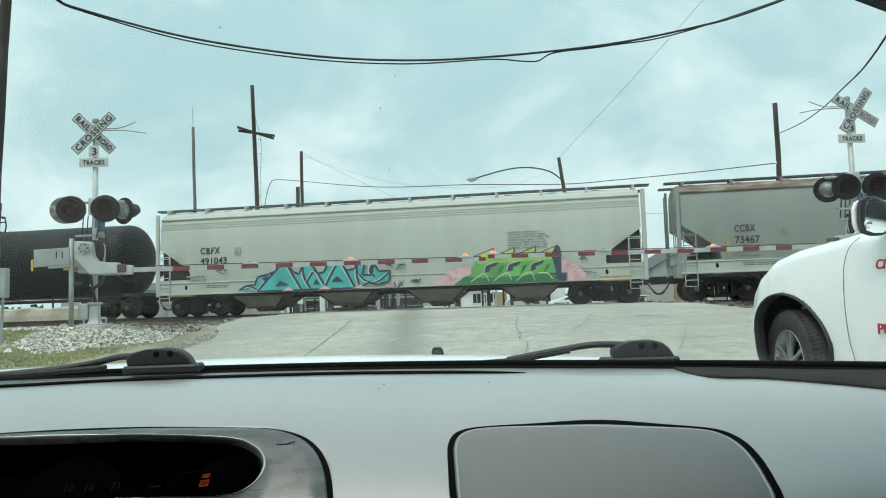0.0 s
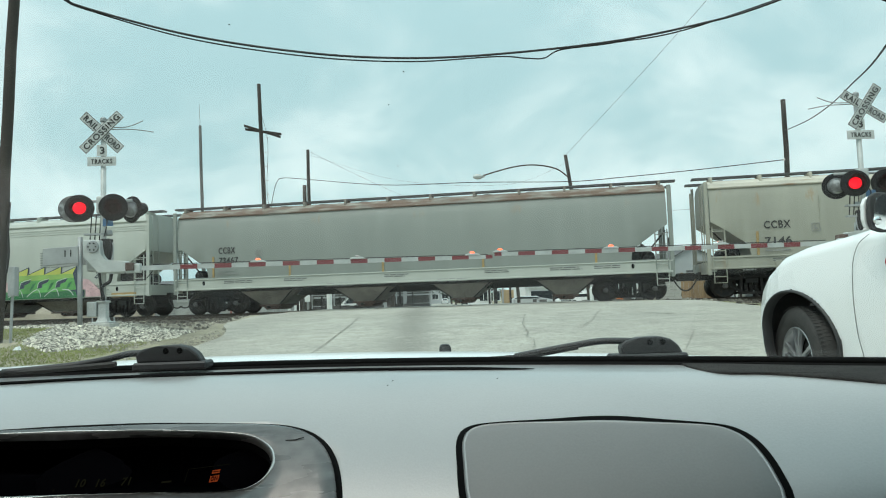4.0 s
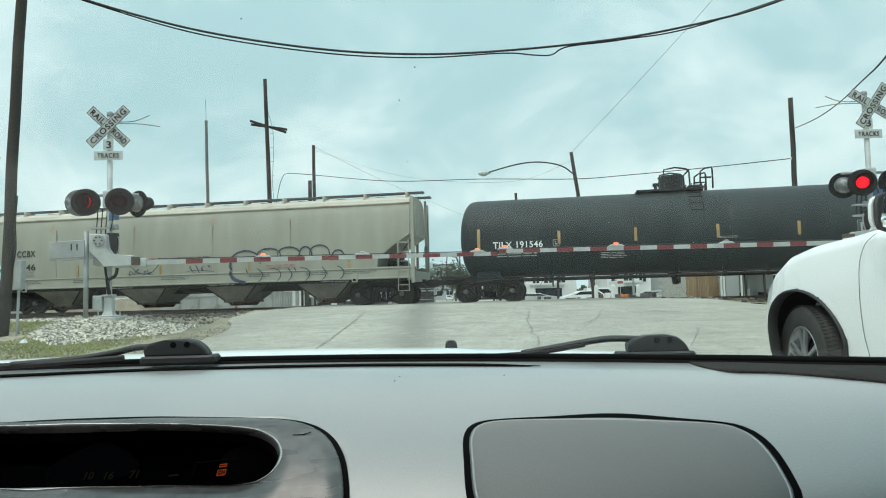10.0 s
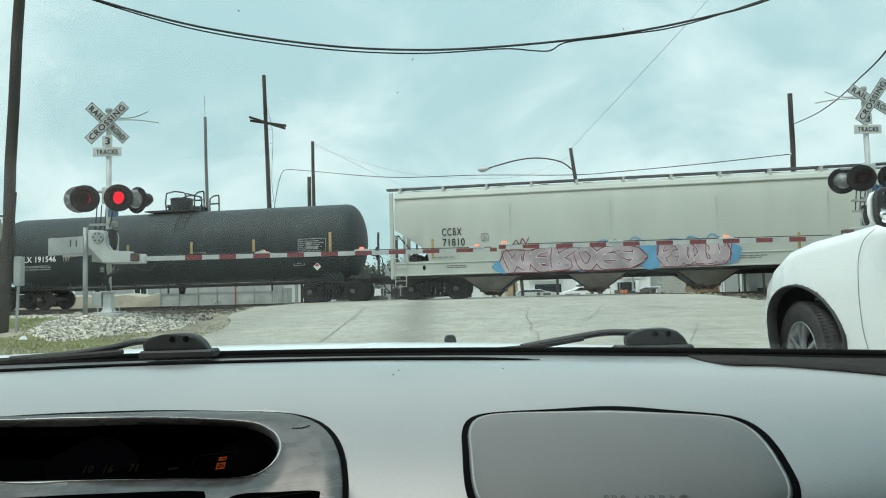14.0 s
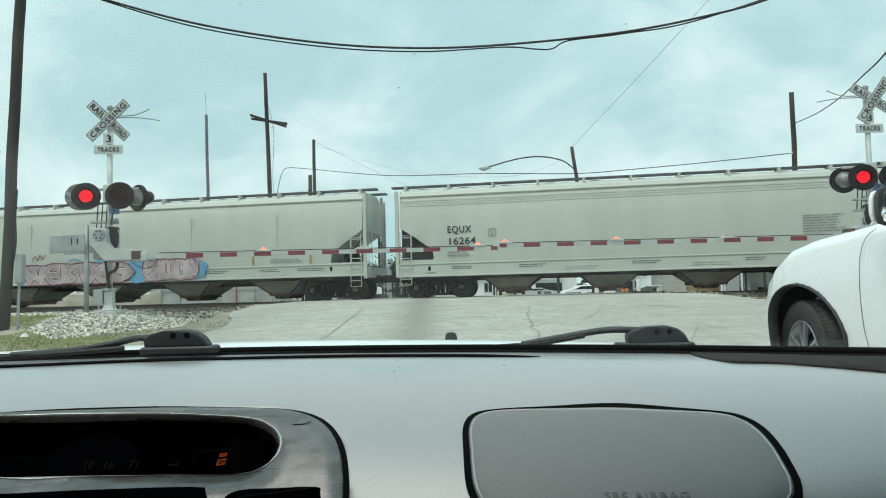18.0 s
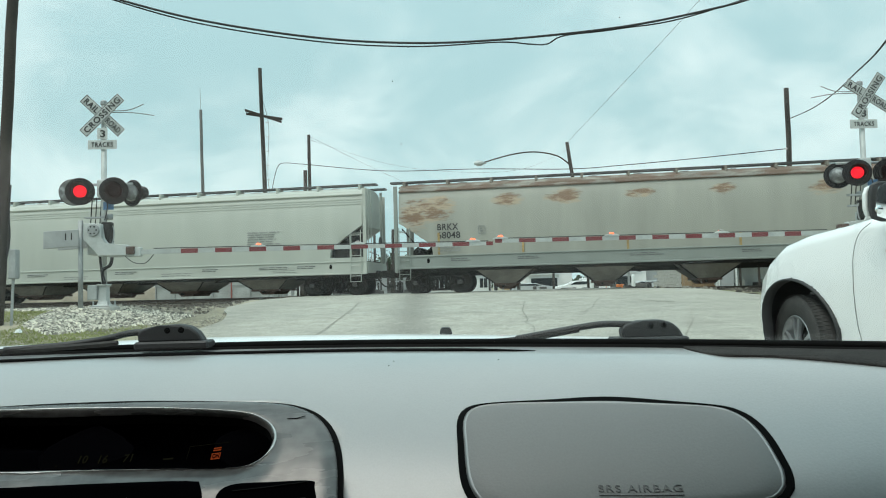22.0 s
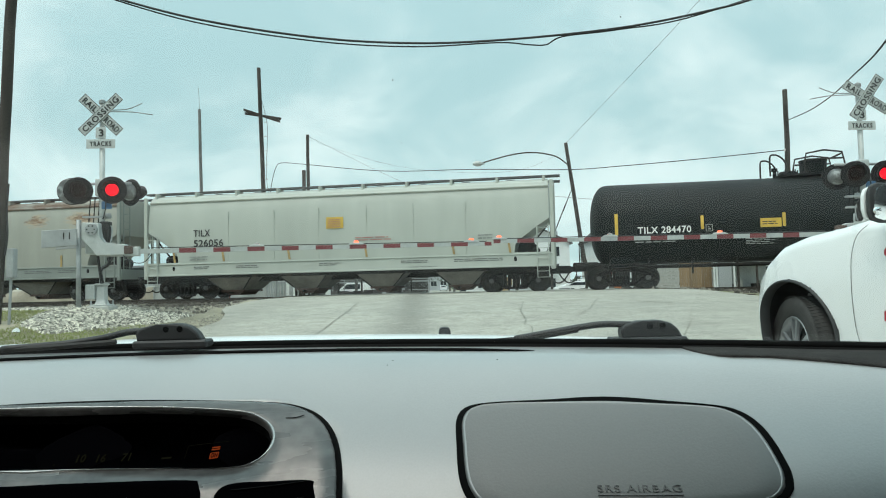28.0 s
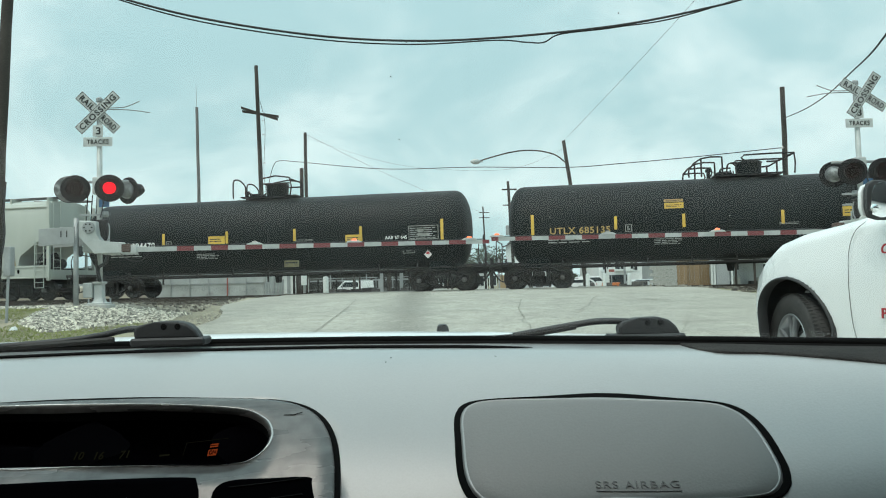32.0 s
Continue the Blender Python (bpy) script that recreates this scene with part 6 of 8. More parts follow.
        m = pose(d, 0, h + 0.056)
        bm = lathe(bmesh.new(), [(0.001, -0.05), (0.045, -0.045), (0.066, -0.02), (0.07, 0.0)], "Y", 16)
        for v in bm.verts:
            v.co.x *= 0.8
            v.co.z *= 0.42
        drum = part("arm_lens", bm, "lamp_amber", root, "glowing orange-red lamp on the arm", at=m, smooth=True)
        # added unlit half of the arm lamp, turned forward for its off phase
        back = lathe(bmesh.new(), [(0.001, 0.035), (0.045, 0.03), (0.066, 0.012), (0.071, 0.003), (0.001, 0.003)], "Y", 16)
        for v in back.verts:
            v.co.x *= 0.8
            v.co.z *= 0.42
        part("lens_back", back, "lamp_dull", drum, smooth=True)
        if lit != "on":
            FLASHERS.append((drum, m, lit))
    return root


crossing_signal(-7.0, 15.45, 1.06, 1)
crossing_signal(9.79, 15.55, 1.18, -1)
gate_arm(-6.35, 1.40, 15.22, 2.14, [(-3.62, "L1"), (-1.50, "L2"), (0.97, "on")], 1)
gate_arm(9.2, 1.45, 15.24, 2.19, [(1.57, "on"), (3.98, "R1"), (6.38, "R2")], -1)


# ---- poles and overhead lines ----
def timber_pole(base, top, r0, r1, label, name="utility_pole", wood="pole"):
    b, t = Vector(base), Vector(top)
    root = thing(name, label, "utility pole", at=Matrix.Translation(b))
    n = 8
    part("shaft", T([(t - b) * (i / n) + Vector((random.uniform(-1, 1), random.uniform(-1, 1), 0)) * 0.015 for i in range(n + 1)], [r0 + (r1 - r0) * i / n for i in range(n + 1)], 12), wood, root, "weathered timber shaft", smooth=True)
    return root


def cable_line(points, r, name, label, step=8):
    return thing(name, label, "cable", bm=T(arc(points, step), r, 6), material="wire", smooth=True)


near_pole = timber_pole((-7.93, 13.2, 0.4), (-7.265, 12.68, 9.5), 0.102, 0.09, "dark timber utility pole standing in the ballast bank")
part("meter_box", B(0.275, 0.405, -0.13, 0.02, 1.18, 1.72, 0.015), "galv", near_pole, "grey metal box on the pole")
part("conduit", T([(0.29, -0.06, 0.1), (0.33, -0.06, 1.2)], 0.025, 8), "galv", near_pole)
part("hanging_cable", T(arc([(0.25, -0.12, 1.6), (0.31, -0.15, 1.95), (0.30, -0.16, 2.4), (0.33, -0.16, 2.9)], 4), 0.018, 6), "wire", near_pole)
part("hanging_cable", T(arc([(0.20, -0.12, 1.7), (0.25, -0.16, 2.3), (0.29, -0.16, 2.9)], 4), 0.014, 6), "wire", near_pole)
part("cable_clip", T([(-0.16, -0.1, 3.6), (-0.02, -0.1, 3.62)], 0.012, 6), "galv", near_pole)

p = timber_pole((-11.75, 52.6, 0.1), (-11.96, 51.3, 17.5), 0.19, 0.13, "tall timber pole with a broken double crossarm")
for dy in (-0.16, 0.16):
    part("crossarm", bev(rings(bmesh.new(), [[(x, dy + a, z + b - 0.1) for a, b in ((-0.05, -0.09), (0.05, -0.09), (0.05, 0.09), (-0.05, 0.09))] for x, z in ((-1.62, 14.62 - dy * 0.6), (1.08, 13.92 + dy * 0.9))]), 0.01, 1), "pole", p, "tilted timber crossarm")
for k in range(9):
    part("pole_step", T([(0.1, -1.1, 5 + k * 1.05), (0.36, -1.1, 5.03 + k * 1.05)], 0.02, 5), "galv", p)
part("down_wire", T(arc([(-0.02, -1.3, 15.0), (0.36, -1.2, 13.0), (0.2, -1.0, 9.5), (0.5, -0.8, 7.0)], 5), 0.015, 5), "wire", p)
p = timber_pole((-17.6, 56.3, 0.1), (-17.6, 55.5, 15.6), 0.14, 0.11, "slim grey pole with a whip antenna at its top", wood="hazy_pole")
part("antenna", T([(0.0, -0.8, 15.4), (-0.04, -0.85, 17.2)], 0.018, 5), "galv", p)
p = timber_pole((-9.9, 60.3, 0.05), (-9.84, 59.5, 14.3), 0.17, 0.13, "timber pole carrying the street cable")
timber_pole((-10.35, 60.6, 0.05), (-10.28, 60.2, 11.4), 0.17, 0.16, "short stump of an old timber pole")
lamp = timber_pole((10.55, 46.0, 0.4), (9.15, 45.3, 10.35), 0.15, 0.11, "leaning timber pole with a curved street-lamp arm")
lb = Vector((10.55, 46.0, 0.4))
part("lamp_arm", T([Vector(q) - lb for q in arc([(9.25, 45.4, 8.95), (8.6, 45.4, 9.45), (7.6, 45.4, 9.72), (6.6, 45.45, 9.78), (5.6, 45.5, 9.66), (4.6, 45.5, 9.42), (3.75, 45.5, 9.18)], 5)], 0.045, 8), "rail", lamp, "long curved lamp arm", smooth=True)
head = lathe(bmesh.new(), [(0.001, -0.45), (0.10, -0.40), (0.19, -0.18), (0.17, 0.05), (0.07, 0.2), (0.05, 0.35)], "X", 16, tuple(Vector((3.55, 45.5, 9.13)) - lb))
part("lamp_head", head, "alu", lamp, "cobra-head street lamp", smooth=True)
for k in range(4):
    part("hanging_wire", T(arc([Vector(q) - lb for q in ((9.5, 45.4, 7.4), (9.0 - k * 0.15, 45.3, 6.2 - k * 0.3), (8.5 - k * 0.2, 45.3, 5.1 - k * 0.5), (7.9 - k * 0.35, 45.3, 3.6 - k * 0.6))], 4), 0.014, 5), "wire", lamp)
rp_ = timber_pole((20.75, 39.9, 0.5), (20.42, 39.05, 11.9), 0.17, 0.13, "timber pole beyond the crossing on the far side")
part("insulator", lathe(bmesh.new(), [(0.001, 0.0), (0.05, 0.02), (0.06, 0.1), (0.03, 0.16)], "Z", 8, (-0.45, -0.75, 7.9)), "placard", rp_)

far = timber_pole((7.65, 60.2, 0.05), (7.18, 59.4, 9.8), 0.15, 0.11, "leaning street pole with a transformer")
part("crossarm", B(-1.0, 0.25, -0.85, -0.75, 9.0, 9.12), "pole", far)
part("crossarm", B(-0.95, 0.1, -0.8, -0.7, 7.7, 7.78), "pole", far)
part("transformer", lathe(bmesh.new(), [(0.001, 5.2), (0.2, 5.2), (0.22, 5.3), (0.22, 5.9), (0.2, 6.0), (0.001, 6.0)], "Z", 14, (-0.55, -0.8, 0)), "galv", far, "grey transformer can")
far = timber_pole((8.35, 95.2, 0.05), (7.95, 94.4, 11.5), 0.12, 0.09, "distant street pole with two crossarms")
for z in (9.9, 10.6):
    part("crossarm", B(-0.95, 0.45, -0.9, -0.8, z, z + 0.10), "pole", far)
for x, y, h in ((-6.2, 62, 6.5), (-5.0, 66, 7.0), (-3.6, 72, 7.0), (-2.9, 58, 6.0), (-1.7, 80, 8.0), (12.0, 68, 7.0), (5.0, 130, 9.0)):
    timber_pole((x, y, 0.0), (x + 0.05, y, h), 0.13, 0.11, "street pole among the fences beyond the tracks")

bundle = cable_line([(-7.36, 12.92, 7.75), (-6.95, 13.6, 7.40), (-6.54, 13.77, 7.225), (-4.49, 13.77, 6.62), (-2.15, 13.76, 6.20), (-0.2, 13.73, 6.04), (1.64, 13.70, 6.07), (3.87, 13.65, 6.25), (5.55, 13.6, 6.53), (6.85, 13.56, 6.86), (9.5, 13.5, 7.8)], 0.022, "overhead_cable", "thick bundled black cable sagging over the road")
part("loose_strand", T(arc([(-7.36, 12.95, 7.70), (-6.95, 13.6, 7.36), (-6.5, 13.8, 7.19), (-4.5, 13.8, 6.56), (-2.15, 13.8, 6.14), (-0.2, 13.78, 5.985), (1.5, 13.75, 6.03), (2.1, 13.72, 5.97), (2.45, 13.72, 5.965), (2.8, 13.7, 6.12), (3.87, 13.68, 6.23), (5.55, 13.64, 6.51), (9.5, 13.54, 7.76)], 8), 0.014, 6), "wire", bundle, "thinner cable with a loose loop", smooth=True)
cable_line([(20.5, 39.2, 10.15), (17.42, 31.3, 8.79), (15.0, 25.4, 7.91), (12.2, 19.5, 6.96), (9.75, 14.6, 6.11), (8.3, 11.0, 6.2)], 0.022, "overhead_cable", "black service cable rising from the far pole")
cable_line([(9.15, 45.3, 10.3), (12.0, 29.1, 13.33), (14.5, 14.0, 17.0)], 0.008, "overhead_cable", "thin guy wire rising from the leaning pole")
cable_line([(-13.0, 58.5, 8.0), (-12.48, 57.8, 10.1), (-12.1, 57.7, 11.3), (-11.6, 57.7, 11.62), (-9.9, 57.5, 11.45), (-3.0, 52, 9.85), (3.3, 46.6, 8.95), (9.2, 45.0, 8.55), (12.5, 44.4, 8.62), (16.5, 42.0, 8.55), (20.4, 39.3, 8.5)], 0.028, "overhead_cable", "long street cable behind the train")
cable_line([(-9.84, 59.5, 14.2), (-4.0, 66, 12.0), (3.0, 78, 10.4), (8.0, 94.4, 10.7)], 0.010, "overhead_cable", "thin distant cable over the street")
cable_line([(9.3, 45.5, 9.9), (6.0, 52, 9.6), (-2.0, 57, 11.0), (-9.84, 59.5, 13.9)], 0.006, "overhead_cable", "thin cable between the two poles")
cable_line([(7.2, 59.4, 9.1), (20.0, 70.0, 9.4), (40, 82, 11)], 0.015, "overhead_cable", "thin cable running toward the houses")


# ---- the white utility vehicle beside us ----
suv = thing("utility_vehicle", "white utility vehicle with red door lettering, waiting on the road", "car", at=Matrix.Translation((0.0, 0.0, 0.276)) @ Matrix.Scale(0.78, 4) @ pose(4.70, 7.54, 0.30, 2.3, 0, 15) @ Matrix.Translation((-0.955, 0, 0)) @ Matrix.Diagonal((1.22, 1, 1, 1)) @ Matrix.Translation((0.955, 0, 0)))
S_Y = (-3.95, -3.7, -3.2, -2.2, -0.8, -0.48, -0.05, 0.26, 0.50, 0.72, 0.86)
S_W = (0.80, 0.90, 0.945, 0.955, 0.955, 0.955, 0.955, 0.95, 0.912, 0.82, 0.67)
S_SH = (1.30, 1.45, 1.52, 1.53, 1.52, 1.455, 1.385, 1.29, 1.14, 1.0, 0.85)
S_LOW = (0.22, 0.16, 0.12, 0.12, 0.12, 0.12, 0.12, 0.12, 0.14, 0.18, 0.24)


ARCH_LEAN = 0.12


def suv_ring(y):
    w, sh, low = (float(np.interp(y, S_Y, q)) for q in (S_W, S_SH, S_LOW))
    h = sh - low
    left = [(-w + 0.10, low), (-w + 0.03, low + 0.03)] + [(-w + 0.03 * abs(2 * k - 1.05) ** 2 * (1 if k < 0.6 else 1.3), low + 0.05 + (h - 0.17) * k) for k in [i / 36 for i in range(37)]]
    left += [(-w + 0.055, sh - 0.075), (-w + 0.10, sh - 0.03), (-w + 0.18, sh - 0.004), (-w + 0.32, sh + 0.018), (-w * 0.35, sh + 0.05), (-w * 0.12, sh + 0.055)]
    return left + [(-x, z) for x, z in reversed(left)]


bm = bmesh.new()
stations = spread(-3.95, -0.75, 110) + spread(-0.75, 0.62, 68)[1:] + spread(0.62, 0.88, 7)[1:]
rv = [[bm.verts.new((x, y, z)) for x, z in suv_ring(y)] for y in stations]
nv = len(rv[0])
for a, b, y0, y1 in zip(rv, rv[1:], stations, stations[1:]):
    for i in range(nv - 1):
        mid = (a[i].co + b[i + 1].co) / 2
        near_axle = min(math.hypot(mid.y + 0.04 - ay - ARCH_LEAN * max(0.0, (mid.z - 0.415) / 0.508), mid.z - 0.415) for ay in (0.0, -3.0))
        if abs(mid.x) > 0.6 and near_axle < 0.508:
            continue
        bm.faces.new((a[i], a[i + 1], b[i + 1], b[i]))
bm.faces.new(rv[0])
bm.faces.new(rv[-1])
part("body", bm, "white_car", suv, "glossy white bodywork", smooth=True)
for ay in (0.0, -3.0):
    for sx in (-1, 1):
        lo = []
        for a in [radians(-40 + 260 * k / 48) for k in range(49)]:
            c, s = math.cos(a), math.sin(a)
            lo.append([(sx * (0.955 - i), ay - 0.04 + r * c + ARCH_LEAN * max(0.0, s), 0.415 + r * s) for r, i in ((0.488, 0.08), (0.488, -0.018), (0.496, -0.022), (0.510, -0.014), (0.516, 0.03))])
        part("arch_trim", rings(bmesh.new(), lo, close=False, cap=False), "black_plastic", suv, "black wheel-arch trim", smooth=True)
        part("wheel_well", rings(bmesh.new(), [[(sx * q, ay - 0.04 + r * math.cos(radians(-40 + 260 * k / 20)) + ARCH_LEAN * max(0.0, math.sin(radians(-40 + 260 * k / 20))), 0.415 + r * math.sin(radians(-40 + 260 * k / 20))) for q, r in ((0.875, 0.492), (0.86, 0.60), (0.40, 0.60))] for k in range(21)], close=False, cap=False), "lamp_black", suv)
        wx, hub = sx * (0.81 if ay == 0.0 else 0.77), ay + 0.03
        steer = Matrix.Translation((wx, hub, 0.19)) @ pose(0, 0, 0, 0, 0, -16 if ay == 0.0 else 0) @ Matrix.Scale(1.08 if ay == 0.0 else 1.0, 4) @ Matrix.Translation((-wx, -hub, -0.19))
        tyre = part("tyre", lathe(bmesh.new(), [(0.315, -0.09), (0.34, -0.108), (0.41, -0.118), (0.475, -0.116), (0.505, -0.10), (0.52, -0.06), (0.52, 0.06), (0.505, 0.10), (0.475, 0.116), (0.41, 0.118), (0.34, 0.108), (0.315, 0.09), (0.315, -0.09)], "X", 56, (wx, hub, 0.19), False), "rubber", suv, "dusty black tyre", smooth=True, at=steer)
        tread = bmesh.new()
        for k in range(84):
            a = 2 * math.pi * k / 84
            for q in (-0.085, -0.028, 0.03, 0.085):
                c, s = math.cos(a + q), math.sin(a + q)
                tube(tread, [(wx + q - 0.02, hub + 0.5205 * c, 0.19 + 0.5205 * s), (wx + q + 0.02, hub + 0.5205 * c, 0.19 + 0.5205 * s)], 0.0055, 4)
        part("tread", tread, "rubber", tyre)
        fx = wx + sx * 0.075
        rim = lathe(bmesh.new(), [(0.27, -sx * 0.03), (0.300, sx * 0.01), (0.312, sx * 0.028), (0.325, sx * 0.03), (0.328, sx * 0.02), (0.29, -sx * 0.04), (0.27, -sx * 0.12)], "X", 48, (fx, hub, 0.19), False)
        part("rim", rim, "rim", tyre, "bright alloy rim", smooth=True)
        part("brake_disc", lathe(bmesh.new(), [(0.001, -0.02), (0.22, -0.02), (0.22, 0.0), (0.001, 0.0)], "X", 28, (fx - sx * 0.13, hub, 0.19)), "truck_iron", tyre)
        for k in range(5):
            for dk in (-0.19, 0.19):
                a = 2 * math.pi * k / 5 + dk + 0.25
                d = Vector((0, math.cos(a), math.sin(a)))
                e = Vector((0, -math.sin(a), math.cos(a)))
                c0 = Vector((fx, hub, 0.19))
                bm = rings(bmesh.new(), [[c0 + d * r + e * w * s_ + Vector((sx * t_, 0, 0)) for s_, t_ in ((-1, 0.0), (1, 0.0), (0.8, 0.022), (-0.8, 0.022))] for r, w in ((0.05, 0.022), (0.17, 0.017), (0.305, 0.026))])
                part("spoke", bm, "rim", tyre)
        part("hub_cap", lathe(bmesh.new(), [(0.001, sx * 0.035), (0.035, sx * 0.032), (0.06, sx * 0.015), (0.06, -sx * 0.03)], "X", 20, (fx, hub, 0.19)), "rim", tyre, smooth=True)
seam_pts = [(-0.895, 1.455), (-0.78, 1.36), (-0.725, 1.18), (-0.715, 0.95), (-0.725, 0.75), (-0.755, 0.52), (-0.80, 0.36), (-0.84, 0.2)]
part("door_seam", T(arc([(-0.957 + 0.012 * max(0, z - 1.25) * 8, y, z) for y, z in seam_pts], 4), 0.0028, 5), "emboss", suv, "gap round the front door")
part("door_seam", T(arc([(-0.962, -2.15, z) for z in (1.42, 1.1, 0.8, 0.42)], 3), 0.005, 5), "seam", suv)
for sx in (-1, 1):
    part("headlamp", bev(plate(bmesh.new(), [(0.0, 0.0), (0.22, 0.03), (0.20, 0.15), (0.02, 0.13)], -0.03, 0.03), 0.01, 1), "head_glass", suv, "clear headlamp", at=pose(sx * 0.67, 0.62, 0.88, 0, 0, -sx * 55 + (180 if sx > 0 else 0)))
    m = part("mirror", bev(rings(bmesh.new(), [[(sx * (0.960 + a * 0.27), -1.17 + dy, 1.625 + b * 0.15) for a, b in ((0.06, -0.80), (0.25, -0.98), (0.6, -1.0), (0.92, -0.85), (1.0, -0.4), (1.0, 0.45), (0.92, 0.82), (0.7, 1.0), (0.38, 0.98), (0.12, 0.78), (0.0, 0.4), (0.0, -0.4))] for dy in (-0.01, 0.03)]), 0.012, 2), "white_car", suv, "white door mirror")
    part("mirror_rim", bev(rings(bmesh.new(), [[(sx * (0.952 + a * 0.278), -1.195 + dy, 1.625 + b * 0.175) for a, b in ((0.06, -0.80), (0.25, -0.98), (0.6, -1.0), (0.92, -0.85), (1.0, -0.4), (1.0, 0.45), (0.92, 0.82), (0.7, 1.0), (0.38, 0.98), (0.12, 0.78), (0.0, 0.4), (0.0, -0.4))] for dy in (-0.035, 0.0)]), 0.01, 1), "black_plastic", m)
    part("mirror_glass", rings(bmesh.new(), [[(sx * (0.972 + a * 0.225), -1.247 + dy - 0.016 * b, 1.625 + b * 0.15) for a, b in ((0.06, -0.80), (0.25, -0.98), (0.6, -1.0), (0.92, -0.85), (1.0, -0.4), (1.0, 0.45), (0.92, 0.82), (0.7, 1.0), (0.38, 0.98), (0.12, 0.78), (0.0, 0.4), (0.0, -0.4))] for dy in (-0.004, 0.0)]), "mirror", m)
    part("blind_spot_glass", lathe(bmesh.new(), [(0.001, -0.016), (0.03, -0.012), (0.042, 0.0)], "Y", 20, (sx * 1.165, -1.238, 1.555)), "mirror", m, smooth=True)
    part("mirror_stalk", rings(bmesh.new(), [[(sx * q, -1.15 + a, zz + b) for a, b in ((-0.05, -0.03), (0.05, -0.03), (0.05, 0.03), (-0.05, 0.03))] for q, zz in ((0.84, 1.50), (1.08, 1.535))]), "black_plastic", m)
    part("side_glass", rings(bmesh.new(), [[(sx * q, y, z) for y, z in ((-1.15, 1.56), (-3.5, 1.57), (-3.1, 1.88), (-1.85, 1.90))] for q in (0.80, 0.845)]), "dark_glass", suv, "dark side window")
part("cabin", rings(bmesh.new(), [[(x, y, z) for x, z in ((-w, 1.44), (-w + 0.06, 1.62), (-w * 0.83, zt - 0.06), (-w * 0.6, zt), (w * 0.6, zt), (w * 0.83, zt - 0.06), (w - 0.06, 1.62), (w, 1.44))] for y, w, zt in ((-0.85, 0.84, 1.54), (-1.65, 0.87, 1.90), (-2.6, 0.87, 1.96), (-3.6, 0.84, 1.88), (-3.9, 0.78, 1.5))]), "white_car", suv, "white roof and pillars", smooth=False)
part("windscreen", rings(bmesh.new(), [[(x, y + dy, z) for x, y, z in ((-0.74, -0.88, 1.58), (0.74, -0.88, 1.58), (0.64, -1.62, 1.92), (-0.64, -1.62, 1.92))] for dy in (0.0, 0.02)]), "dark_glass", suv, "raked windscreen")
for k, z in enumerate((0.62, 0.74, 0.86)):
    part("grille_bar", B(-0.42, 0.42, 0.875, 0.905, z - 0.02, z + 0.02, 0.008, 1), "black_plastic", suv)
letters("lettering", "CIT", 0.085, "red_paint", suv, pose(-0.972, -1.08, 1.165, 90, 0, -90), 1.0, 0.17, slant=0.25)
letters("lettering", "PU", 0.09, "red_paint", suv, pose(-0.975, -1.08, 0.59, 90, 0, -90), 1.0, 0.14)
part("washer_jet", lathe(bmesh.new(), [(0.001, 0.05), (0.03, 0.04), (0.05, 0.0)], "Z", 10, (-0.80, -0.86, 1.455)), "black_plastic", suv)

# ---- our own parked car, seen from the passenger's seat ----
own = thing("car", "white parked car with a grey vinyl dashboard, seen from inside", "car", at=pose(0, 0, 0))


def back_y(x):
    return 1.15 - 0.30 * (x + 0.45) ** 2


def dash_z(x, y):
    return 1.152 - 1.95 * max(0.0, back_y(x) - y - 0.08) ** 2


def dash_point(x, y, lift=0.0):
    """A place on the dashboard, lifted along its normal."""
    r = max(0.0, back_y(x) - y - 0.08)
    n = Vector((0, -3.9 * r, 1)).normalized()
    return Vector((x, y, dash_z(x, y))) + n * lift


def loop_of(points, n=96):
    """A smooth closed outline through points of x and y, evenly spaced."""
    pts = [Vector((x, y, 0)) for x, y in points]
    line = arc([pts[-1], *pts, pts[0], pts[1]], 10)[10:-10]
    far = [0.0]
    for a, b in zip(line, line[1:]):
        far.append(far[-1] + (b - a).length)
    xs = np.interp(np.linspace(0, far[-1], n, endpoint=False), far, [q.x for q in line])
    ys = np.interp(np.linspace(0, far[-1], n, endpoint=False), far, [q.y for q in line])
    return [(float(a), float(b)) for a, b in zip(xs, ys)]


def laid(loop, lift, grow=0.0):
    cx, cy = sum(p[0] for p in loop) / len(loop), sum(p[1] for p in loop) / len(loop)
    out = []
    for x, y in loop:
        d = Vector((x - cx, y - cy))
        k = 1 + grow / max(d.length, 1e-4)
        out.append(dash_point(cx + d.x * k, cy + d.y * k, lift))
    return out


def filled(loop, lift, edge=0.004):
    bm = bmesh.new()
    cx, cy = sum(p[0] for p in loop) / len(loop), sum(p[1] for p in loop) / len(loop)
    lo = [laid(loop, -0.004), laid(loop, lift * 0.6), laid(loop, lift, -edge)]
    for k in (0.85, 0.7, 0.5, 0.3, 0.12):
        lo.append([dash_point(cx + (x - cx) * k, cy + (y - cy) * k, lift) for x, y in loop])
    return rings(bm, lo)

def within(loop, x, y):
    hit = False
    for (ax, ay), (bx, by) in zip(loop, loop[1:] + loop[:1]):
        if (ay > y) != (by > y) and x < (bx - ax) * (y - ay) / (by - ay) + ax:
            hit = not hit
    return hit


BEZEL = loop_of([(-0.80, 0.70), (-0.80, 0.86), (-0.66, 0.900), (-0.543, 0.911), (-0.444, 0.915), (-0.336, 0.912), (-0.204, 0.894), (-0.150, 0.873), (-0.122, 0.846), (-0.108, 0.815), (-0.103, 0.785), (-0.10, 0.74), (-0.10, 0.70), (-0.4, 0.69)], 128)
